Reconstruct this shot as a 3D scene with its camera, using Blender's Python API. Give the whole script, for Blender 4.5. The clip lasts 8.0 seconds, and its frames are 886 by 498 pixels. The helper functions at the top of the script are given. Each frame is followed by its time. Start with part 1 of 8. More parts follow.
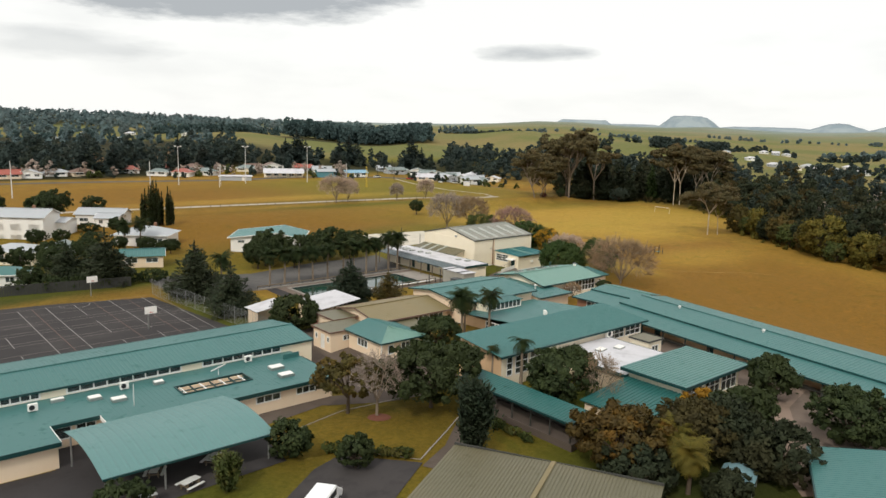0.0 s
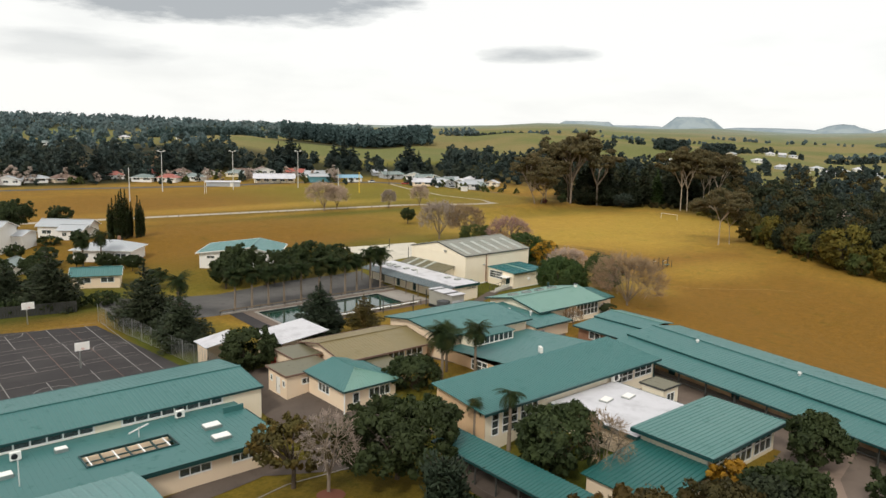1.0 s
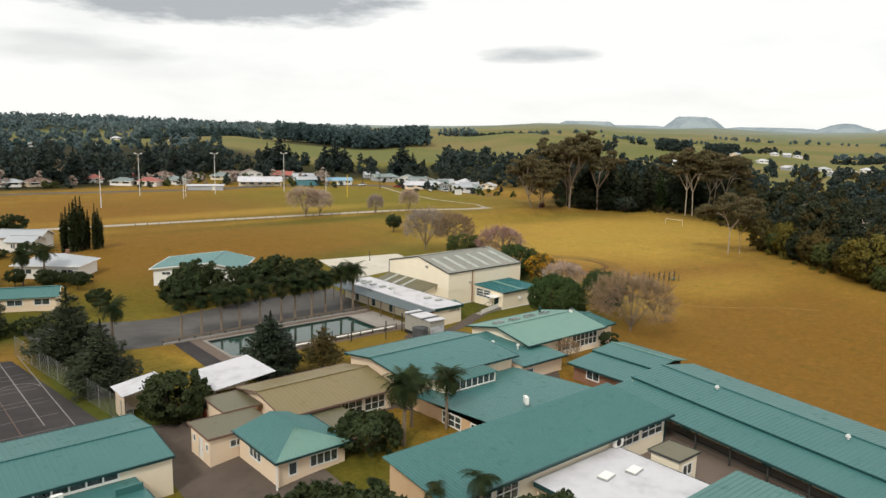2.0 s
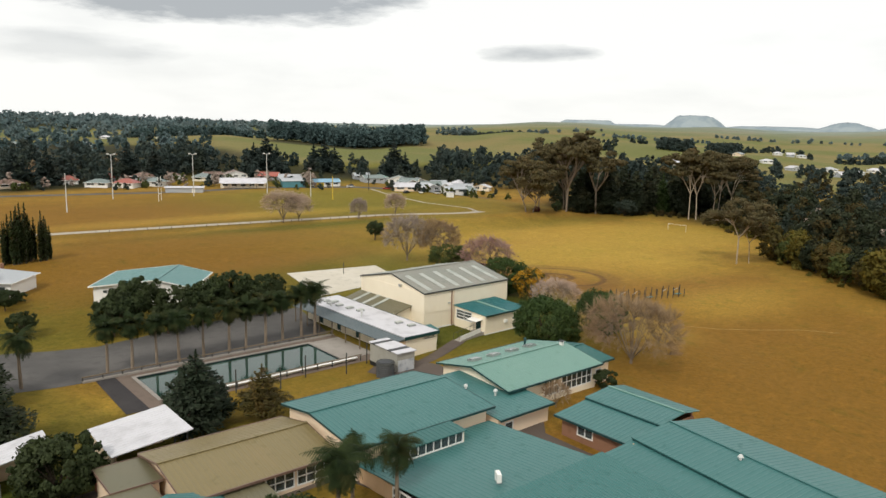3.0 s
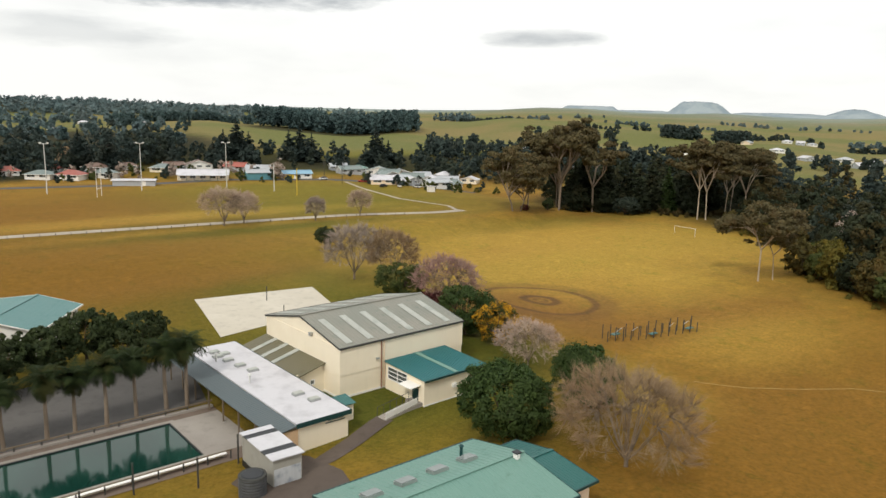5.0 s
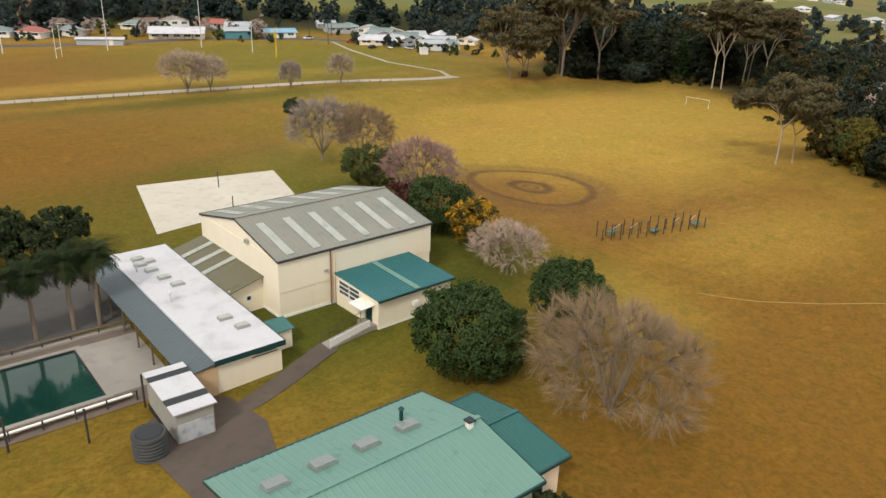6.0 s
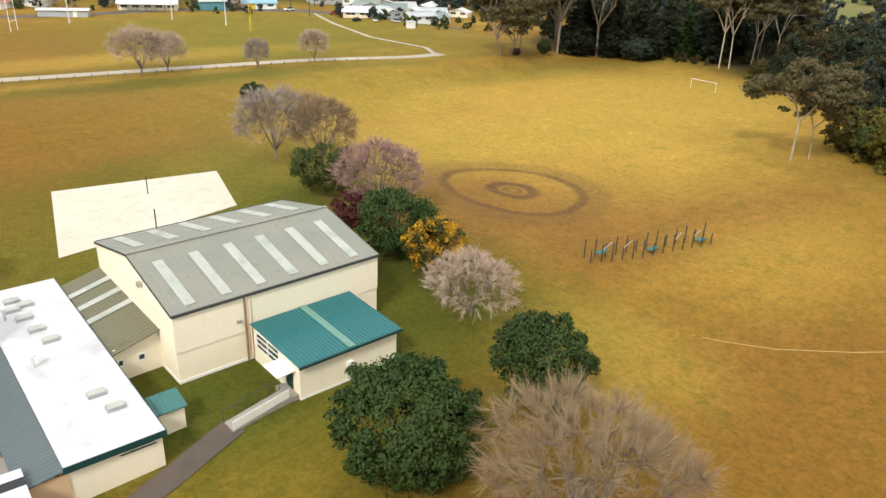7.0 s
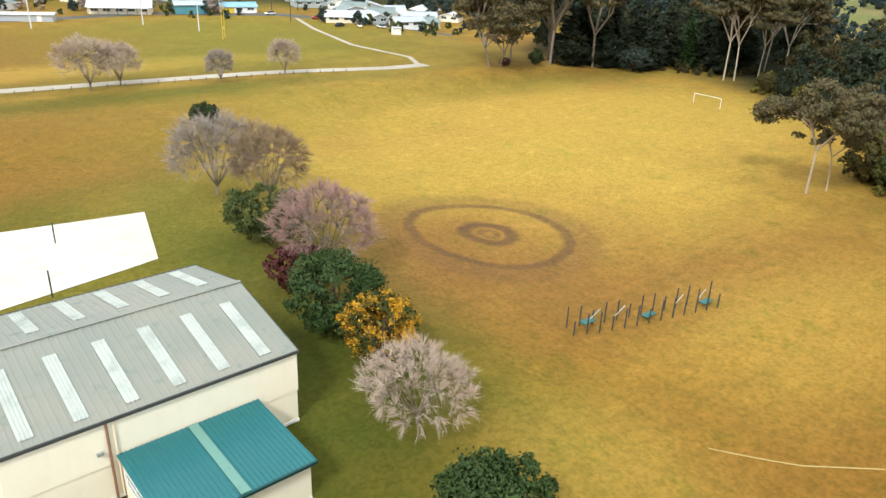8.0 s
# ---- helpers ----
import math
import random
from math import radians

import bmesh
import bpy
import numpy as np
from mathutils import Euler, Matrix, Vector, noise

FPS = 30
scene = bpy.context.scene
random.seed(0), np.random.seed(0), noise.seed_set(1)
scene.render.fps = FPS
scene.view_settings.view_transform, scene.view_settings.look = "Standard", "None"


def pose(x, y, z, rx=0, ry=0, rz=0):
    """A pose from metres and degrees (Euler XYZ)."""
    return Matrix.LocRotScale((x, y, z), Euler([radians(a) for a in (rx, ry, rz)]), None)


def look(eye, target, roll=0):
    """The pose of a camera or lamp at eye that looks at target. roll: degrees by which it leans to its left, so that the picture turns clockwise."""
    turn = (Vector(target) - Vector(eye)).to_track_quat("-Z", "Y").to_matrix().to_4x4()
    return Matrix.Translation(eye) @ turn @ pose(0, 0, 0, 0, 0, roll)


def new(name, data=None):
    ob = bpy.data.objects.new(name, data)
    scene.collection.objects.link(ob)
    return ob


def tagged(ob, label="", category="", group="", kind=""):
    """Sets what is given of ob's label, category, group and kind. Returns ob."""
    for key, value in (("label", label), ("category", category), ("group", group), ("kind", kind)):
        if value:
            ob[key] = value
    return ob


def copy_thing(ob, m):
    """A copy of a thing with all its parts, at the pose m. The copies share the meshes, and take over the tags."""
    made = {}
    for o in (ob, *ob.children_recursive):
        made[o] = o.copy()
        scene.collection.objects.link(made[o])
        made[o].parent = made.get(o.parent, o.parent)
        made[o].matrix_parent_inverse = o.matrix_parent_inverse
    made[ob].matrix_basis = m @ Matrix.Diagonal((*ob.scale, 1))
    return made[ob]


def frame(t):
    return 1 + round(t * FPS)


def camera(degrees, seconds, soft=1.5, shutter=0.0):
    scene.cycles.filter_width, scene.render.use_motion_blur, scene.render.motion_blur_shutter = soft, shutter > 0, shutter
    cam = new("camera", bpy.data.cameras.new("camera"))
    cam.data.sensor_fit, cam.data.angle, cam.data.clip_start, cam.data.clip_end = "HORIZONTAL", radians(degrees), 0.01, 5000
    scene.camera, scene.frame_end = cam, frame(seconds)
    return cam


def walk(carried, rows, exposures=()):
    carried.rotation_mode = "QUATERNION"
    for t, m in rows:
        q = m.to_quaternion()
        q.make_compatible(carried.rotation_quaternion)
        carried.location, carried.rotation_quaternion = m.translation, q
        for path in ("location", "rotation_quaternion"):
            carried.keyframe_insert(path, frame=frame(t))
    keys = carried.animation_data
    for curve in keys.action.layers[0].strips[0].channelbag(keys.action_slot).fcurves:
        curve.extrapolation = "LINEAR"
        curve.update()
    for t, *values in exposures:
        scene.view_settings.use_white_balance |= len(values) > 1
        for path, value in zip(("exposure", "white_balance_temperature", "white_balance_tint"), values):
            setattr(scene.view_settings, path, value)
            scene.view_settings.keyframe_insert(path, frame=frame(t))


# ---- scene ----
cam = camera(62.0, 8.0)
PATH = [
    (0, (1.483, -0.543, 32.584), (2.765, 0.954, 32.246), 1.6),
    (0.5, (7.559, 4.319, 32.714), (8.838, 5.819, 32.381), 1.5),
    (1, (14.314, 9.633, 33.02), (15.59, 11.136, 32.687), 1.4),
    (1.5, (21.39, 15.042, 33.143), (22.664, 16.547, 32.811), 1.3),
    (3, (42.432, 30.556, 33.466), (43.705, 32.061, 33.13), 1.3),
    (3.5, (49.794, 35.748, 33.614), (51.065, 37.254, 33.275), 1.3),
    (4, (57.039, 40.861, 33.709), (58.309, 42.368, 33.369), 1.4),
    (5.5, (78.801, 55.966, 33.971), (80.053, 57.459, 33.518), 1.7),
    (5.7, (81.335, 57.643, 33.984), (82.569, 59.116, 33.43), 1.5),
    (5.9, (84.177, 59.568, 34.121), (85.386, 61.013, 33.449), 1.7),
    (6, (85.717, 60.741, 34.185), (86.914, 62.165, 33.452), 2.0),
    (6.2, (88.566, 62.73, 34.254), (89.745, 64.135, 33.457), 2.0),
    (6.5, (92.943, 65.778, 34.439), (94.12, 67.179, 33.632), 2.1),
    (7, (100.136, 70.745, 34.531), (101.314, 72.145, 33.723), 2.3),
    (7.5, (107.069, 75.578, 34.67), (108.247, 76.978, 33.862), 2.4),
    (8, (114.126, 80.567, 35.169), (115.302, 81.967, 34.358), 2.5),
]
# exposure drifts a little brighter over the playing field
walk(cam, [(t, look(eye, target, roll)) for t, eye, target, roll in PATH],
     exposures=[(0.0, -0.12, 6550, 9), (3.0, -0.12, 6550, 9), (5.5, -0.1, 6550, 9), (6.3, 0.08, 6550, 10), (7.0, 0.44, 6450, 7), (8.0, 0.68, 5980, 4)])

# ---- light ----
SUN_AZ, SUN_EL = -118.0, 44.0      # degrees, azimuth from +y to the east
sun_way = Vector((math.sin(radians(SUN_AZ)) * math.cos(radians(SUN_EL)),
                  math.cos(radians(SUN_AZ)) * math.cos(radians(SUN_EL)), math.sin(radians(SUN_EL))))
sun_data = bpy.data.lights.new("sun", "SUN")
sun_data.energy, sun_data.angle, sun_data.color = 2.0, radians(9), (1.0, 0.95, 0.86)
sun = new("sun", sun_data)
sun.matrix_world = look(sun_way * 200, (0, 0, 0))

world = bpy.data.worlds.new("overcast")
scene.world = world
world.use_nodes = True
wn, wl = world.node_tree.nodes, world.node_tree.links
wn.clear()


def wnode(kind, **values):
    n = wn.new(kind)
    for k, v in values.items():
        n.inputs[k].default_value = v
    return n


w_out = wnode("ShaderNodeOutputWorld")
w_bg = wnode("ShaderNodeBackground", Strength=1.0)
w_sky = wnode("ShaderNodeTexSky")
w_sky.sky_type, w_sky.sun_disc = "NISHITA", False
w_sky.sun_elevation, w_sky.sun_rotation = radians(SUN_EL), radians(SUN_AZ)
w_dim = wnode("ShaderNodeMix", Factor=1.0)
w_dim.data_type, w_dim.blend_type = "RGBA", "MULTIPLY"
w_dim.inputs[7].default_value = (0.1, 0.1, 0.1, 1)
wl.new(w_sky.outputs[0], w_dim.inputs[6])
w_co = wnode("ShaderNodeTexCoord")
w_map = wnode("ShaderNodeMapping")
w_map.inputs["Scale"].default_value = (1.0, 1.0, 4.5)
wl.new(w_co.outputs["Generated"], w_map.inputs["Vector"])
w_n1 = wnode("ShaderNodeTexNoise", Scale=2.3, Detail=8.0, Roughness=0.55)
w_n2 = wnode("ShaderNodeTexNoise", Scale=7.0, Detail=8.0, Roughness=0.6)
for n in (w_n1, w_n2):
    wl.new(w_map.outputs[0], n.inputs["Vector"])


def wmath(op, a, b=0.0, clamp=False):
    n = wn.new("ShaderNodeMath")
    n.operation, n.use_clamp = op, clamp
    for i, v in enumerate((a, b)):
        if isinstance(v, (int, float)):
            n.inputs[i].default_value = v
        else:
            wl.new(v, n.inputs[i])
    return n.outputs[0]


def cloud_bank(az, el, wide, tall):
    """A soft grey cloud underside about a place in the sky: 1 in its middle, 0 outside."""
    a, e = radians(az), radians(el)
    mid = (math.sin(a) * math.cos(e), math.cos(a) * math.cos(e), math.sin(e))
    sub = wn.new("ShaderNodeVectorMath")
    sub.operation = "SUBTRACT"
    wl.new(w_co.outputs["Generated"], sub.inputs[0])
    sub.inputs[1].default_value = mid
    parts = []
    for axis, size in (((math.cos(a), -math.sin(a), 0), wide), ((0, 0, 1), tall)):
        dot = wn.new("ShaderNodeVectorMath")
        dot.operation = "DOT_PRODUCT"
        wl.new(sub.outputs[0], dot.inputs[0])
        dot.inputs[1].default_value = axis
        q = wmath("DIVIDE", dot.outputs["Value"], size)
        parts.append(wmath("MULTIPLY", q, q))
    return wmath("SUBTRACT", 1.0, wmath("ADD", parts[0], parts[1]))


ragged = wmath("MULTIPLY", wmath("SUBTRACT", w_n2.outputs[0], 0.5), 3.0)
grey = wmath("MULTIPLY", wmath("SUBTRACT", w_n1.outputs[0], 0.50), 1.5, True)
for az, el, wide, tall, depth in ((23, 8.6, 0.27, 0.036, 1.5), (46.8, 5.3, 0.085, 0.013, 0.75), (14, 4.6, 0.14, 0.02, 0.35),
                                  (8, 11.0, 0.3, 0.045, 0.7)):
    bank = wmath("MULTIPLY", wmath("ADD", cloud_bank(az, el, wide, tall), ragged, True), depth)
    grey = wmath("ADD", grey, bank, True)
w_cloud = wnode("ShaderNodeMix")
w_cloud.data_type = "RGBA"
wl.new(grey, w_cloud.inputs[0])
w_cloud.inputs[6].default_value = (1.14, 1.14, 1.12, 1)
w_cloud.inputs[7].default_value = (0.52, 0.545, 0.57, 1)
w_mix = wnode("ShaderNodeMix", Factor=0.93)
w_mix.data_type = "RGBA"
wl.new(w_dim.outputs[2], w_mix.inputs[6])
wl.new(w_cloud.outputs[2], w_mix.inputs[7])
wl.new(w_mix.outputs[2], w_bg.inputs[0])
wl.new(w_bg.outputs[0], w_out.inputs[0])


# ---- materials ----
class Mat:
    """A node material in the making."""

    def __init__(self, name, rough=0.7, metal=0.0, spec=0.3):
        self.m = bpy.data.materials.new(name)
        self.m.use_nodes = True
        self.n, self.l = self.m.node_tree.nodes, self.m.node_tree.links
        self.b = self.n["Principled BSDF"]
        self.b.inputs["Roughness"].default_value = rough
        self.b.inputs["Metallic"].default_value = metal
        self.b.inputs["Specular IOR Level"].default_value = spec
        self.co = self.n.new("ShaderNodeNewGeometry").outputs["Position"]

    def put(self, socket, v):
        if isinstance(v, (int, float)):
            socket.default_value = v
        elif isinstance(v, tuple):
            socket.default_value = (*v, 1) if len(v) == 3 else v
        else:
            self.l.new(v, socket)

    def noise(self, scale, detail=4.0, rough=0.55, stretch=None, co=None):
        n = self.n.new("ShaderNodeTexNoise")
        n.inputs["Scale"].default_value, n.inputs["Detail"].default_value = scale, detail
        n.inputs["Roughness"].default_value = rough
        co = co or self.co
        if stretch:
            mp = self.n.new("ShaderNodeMapping")
            mp.inputs["Scale"].default_value = stretch
            self.l.new(co, mp.inputs["Vector"])
            co = mp.outputs[0]
        self.l.new(co, n.inputs["Vector"])
        return n.outputs[0]

    def math(self, op, a, b=0.0, clamp=False):
        n = self.n.new("ShaderNodeMath")
        n.operation, n.use_clamp = op, clamp
        self.put(n.inputs[0], a), self.put(n.inputs[1], b)
        return n.outputs[0]

    def step(self, v, lo, hi):
        n = self.n.new("ShaderNodeMapRange")
        n.interpolation_type = "SMOOTHSTEP"
        self.put(n.inputs[0], v)
        n.inputs[1].default_value, n.inputs[2].default_value = lo, hi
        return n.outputs[0]

    def mix(self, f, a, b, kind="MIX"):
        n = self.n.new("ShaderNodeMix")
        n.data_type, n.blend_type = "RGBA", kind
        self.put(n.inputs[0], f), self.put(n.inputs[6], a), self.put(n.inputs[7], b)
        return n.outputs[2]

    def rand(self):
        return self.n.new("ShaderNodeObjectInfo").outputs["Random"]

    def island(self):
        return self.n.new("ShaderNodeNewGeometry").outputs["Random Per Island"]

    def color(self, c):
        self.put(self.b.inputs["Base Color"], c)
        return self

    def bump(self, h, strength=0.3, dist=0.05):
        n = self.n.new("ShaderNodeBump")
        n.inputs["Strength"].default_value, n.inputs["Distance"].default_value = strength, dist
        self.put(n.inputs["Height"], h)
        self.l.new(n.outputs[0], self.b.inputs["Normal"])
        return self


def shade(c, k):
    return tuple(min(1.0, v * k) for v in c)


def painted(name, c, rough=0.6, stain=(0.5, 0.45, 0.35), amount=0.25, scale=0.35, spec=0.3, metal=0.0):
    """Paint or metal with broad weathering, streaks and a fine grain."""
    m = Mat(name, rough, metal, spec)
    broad = m.step(m.noise(scale, 5), 0.45, 0.75)
    streak = m.step(m.noise(1.3, 5, stretch=(1, 1, 0.12)), 0.5, 0.8)
    fine = m.noise(9, 3)
    col = m.mix(m.math("MULTIPLY", broad, amount), c, tuple(a * b for a, b in zip(c, stain)))
    col = m.mix(m.math("MULTIPLY", streak, amount * 0.6), col, shade(c, 0.6))
    col = m.mix(m.math("MULTIPLY", fine, 0.25), col, shade(c, 1.2))
    m.color(col).bump(fine, 0.12, 0.02)
    m.put(m.b.inputs["Roughness"], m.math("ADD", m.math("MULTIPLY", broad, 0.2), rough - 0.1))
    return m.m


def roof_paint(name, c, dirt=(0.45, 0.5, 0.42), amount=0.35, rough=0.5):
    m = Mat(name, rough, 0.0, 0.4)
    broad = m.step(m.noise(0.12, 5), 0.42, 0.7)
    spots = m.step(m.noise(0.9, 6, 0.65), 0.55, 0.75)
    fine = m.noise(6, 3)
    col = m.mix(m.math("MULTIPLY", broad, amount), c, tuple(a * b for a, b in zip(c, (1.35, 1.18, 1.15))))
    col = m.mix(m.math("MULTIPLY", spots, amount), col, tuple(a * b for a, b in zip(c, dirt)))
    col = m.mix(m.math("MULTIPLY", fine, 0.2), col, shade(c, 1.25))
    m.color(col).bump(fine, 0.1, 0.02)
    m.put(m.b.inputs["Roughness"], m.math("ADD", m.math("MULTIPLY", spots, 0.25), rough - 0.08))
    return m.m


TEAL = roof_paint("teal_roof", (0.043, 0.140, 0.134))
TEAL_MID = roof_paint("mid_teal_roof", (0.068, 0.172, 0.158))
TEAL_OLD = roof_paint("faded_teal_roof", (0.125, 0.245, 0.205))
TEAL_BRIGHT = roof_paint("bright_teal_roof", (0.020, 0.125, 0.135), amount=0.2, rough=0.4)
TEAL_BLUE = roof_paint("bluish_teal_roof", (0.095, 0.205, 0.20), amount=0.2)
TEAL_DARK = roof_paint("dark_teal_roof", (0.018, 0.10, 0.092), amount=0.25)
TAN_ROOF = roof_paint("tan_roof", (0.185, 0.145, 0.064))
OLIVE_ROOF = roof_paint("olive_roof", (0.118, 0.108, 0.062))
GYM_ROOF = roof_paint("weathered_grey_roof", (0.195, 0.20, 0.168), dirt=(0.5, 0.78, 0.8), amount=0.6)
SLATE_ROOF = roof_paint("slate_grey_roof", (0.085, 0.108, 0.115), dirt=(1.6, 1.6, 1.6), amount=0.3)
GREY_ROOF = roof_paint("grey_roof", (0.17, 0.21, 0.20), amount=0.3)
WHITE_ROOF = painted("white_membrane", (0.56, 0.55, 0.575), 0.6, (0.5, 0.49, 0.49), 0.5, 0.35)
CLEAR_SHEET = painted("translucent_sheet", (0.40, 0.41, 0.375), 0.45, (0.5, 0.58, 0.55), 0.7, 0.6)
CREAM = painted("cream_paint", (0.80, 0.64, 0.47), 0.7, (0.8, 0.72, 0.62), 0.22)
CREAM_LIGHT = painted("pale_cream_paint", (0.82, 0.73, 0.57), 0.7, (0.85, 0.78, 0.7), 0.2)
PEACH = painted("peach_paint", (0.62, 0.42, 0.25), 0.75, (0.7, 0.6, 0.5), 0.3)
WHITE = painted("white_paint", (0.80, 0.78, 0.74), 0.5, (0.75, 0.7, 0.65), 0.2)
BRICK = painted("brown_brick", (0.25, 0.13, 0.08), 0.85, (0.6, 0.55, 0.5), 0.4, 0.8)
TRIM = painted("dark_green_trim", (0.012, 0.05, 0.05), 0.45, (0.7, 0.7, 0.7), 0.2)
WOOD = painted("weathered_wood", (0.17, 0.13, 0.09), 0.8, (0.5, 0.5, 0.5), 0.4, 1.5)
DARK_WOOD = painted("dark_posts", (0.05, 0.05, 0.045), 0.8, (0.6, 0.6, 0.6), 0.3, 1.5)
STEEL = painted("galvanised_steel", (0.42, 0.43, 0.42), 0.4, (0.7, 0.7, 0.7), 0.3, 2.0, 0.5, 0.7)
PALE_METAL = painted("pale_lamp_metal", (0.6, 0.6, 0.58), 0.5, (0.7, 0.7, 0.7), 0.3, 1.0)
BLACK = painted("black_plastic", (0.02, 0.022, 0.025), 0.5, (0.8, 0.8, 0.8), 0.2)
RED_ROOF = roof_paint("red_roof", (0.30, 0.085, 0.06))
BROWN_ROOF = roof_paint("brown_roof", (0.16, 0.10, 0.075))
SILVER_ROOF = roof_paint("silver_roof", (0.38, 0.40, 0.42), amount=0.25)
BLUE_PAINT = painted("blue_paint", (0.07, 0.25, 0.42), 0.5)
YELLOW_PAINT = painted("yellow_paint", (0.70, 0.48, 0.05), 0.5)
RED_PAINT = painted("red_paint", (0.45, 0.06, 0.04), 0.5)


def make_glass():
    m = Mat("window_glass", 0.03, 0.0, 0.6)
    m.color((0.22, 0.27, 0.28))
    m.b.inputs["Transmission Weight"].default_value = 0.75
    m.b.inputs["IOR"].default_value = 1.45
    return m.m


GLASS = make_glass()
DOME = painted("grey_dome", (0.20, 0.23, 0.22), 0.25, (0.6, 0.6, 0.6), 0.4, 1.5, 0.5)


def make_asphalt(name, c, pale):
    m = Mat(name, 0.9, 0.0, 0.2)
    broad = m.step(m.noise(0.09, 6, 0.6), 0.4, 0.7)
    patch = m.step(m.noise(0.7, 5, 0.6), 0.5, 0.7)
    grain = m.noise(12, 3)
    col = m.mix(m.math("MULTIPLY", broad, 0.6), c, pale)
    col = m.mix(m.math("MULTIPLY", patch, 0.4), col, shade(c, 0.6))
    col = m.mix(m.math("MULTIPLY", grain, 0.3), col, shade(pale, 1.2))
    m.color(col).bump(grain, 0.3, 0.02)
    return m.m


ASPHALT = make_asphalt("asphalt", (0.036, 0.033, 0.034), (0.070, 0.062, 0.060))
ASPHALT_OLD = make_asphalt("worn_asphalt", (0.075, 0.071, 0.068), (0.14, 0.13, 0.122))
CONCRETE = make_asphalt("concrete", (0.25, 0.225, 0.20), (0.38, 0.345, 0.305))
PATH_MID = make_asphalt("brown_paving", (0.14, 0.106, 0.086), (0.21, 0.162, 0.13))
PATH_BROWN = make_asphalt("gravel_path", (0.085, 0.066, 0.055), (0.15, 0.118, 0.096))
PATH_PALE = make_asphalt("pale_brick_path", (0.22, 0.16, 0.125), (0.32, 0.24, 0.19))
MULCH_RED = make_asphalt("red_mulch", (0.14, 0.05, 0.035), (0.2, 0.08, 0.05))
GRAVEL = make_asphalt("pale_gravel", (0.34, 0.29, 0.23), (0.46, 0.41, 0.34))
SAND = make_asphalt("pale_court", (0.50, 0.455, 0.375), (0.62, 0.575, 0.49))
LINE = painted("court_line_paint", (0.25, 0.235, 0.22), 0.7, (0.5, 0.48, 0.45), 0.5, 2.0)
LINE_GRASS = painted("faded_field_line", (0.40, 0.28, 0.10), 0.9, (0.7, 0.6, 0.4), 0.7, 0.8)
LINE_FAINT = painted("worn_line_paint", (0.17, 0.145, 0.13), 0.8, (0.5, 0.5, 0.45), 0.6, 2.0)
LINE_RED = painted("worn_orange_line", (0.14, 0.085, 0.065), 0.8, (0.5, 0.5, 0.45), 0.5, 2.0)


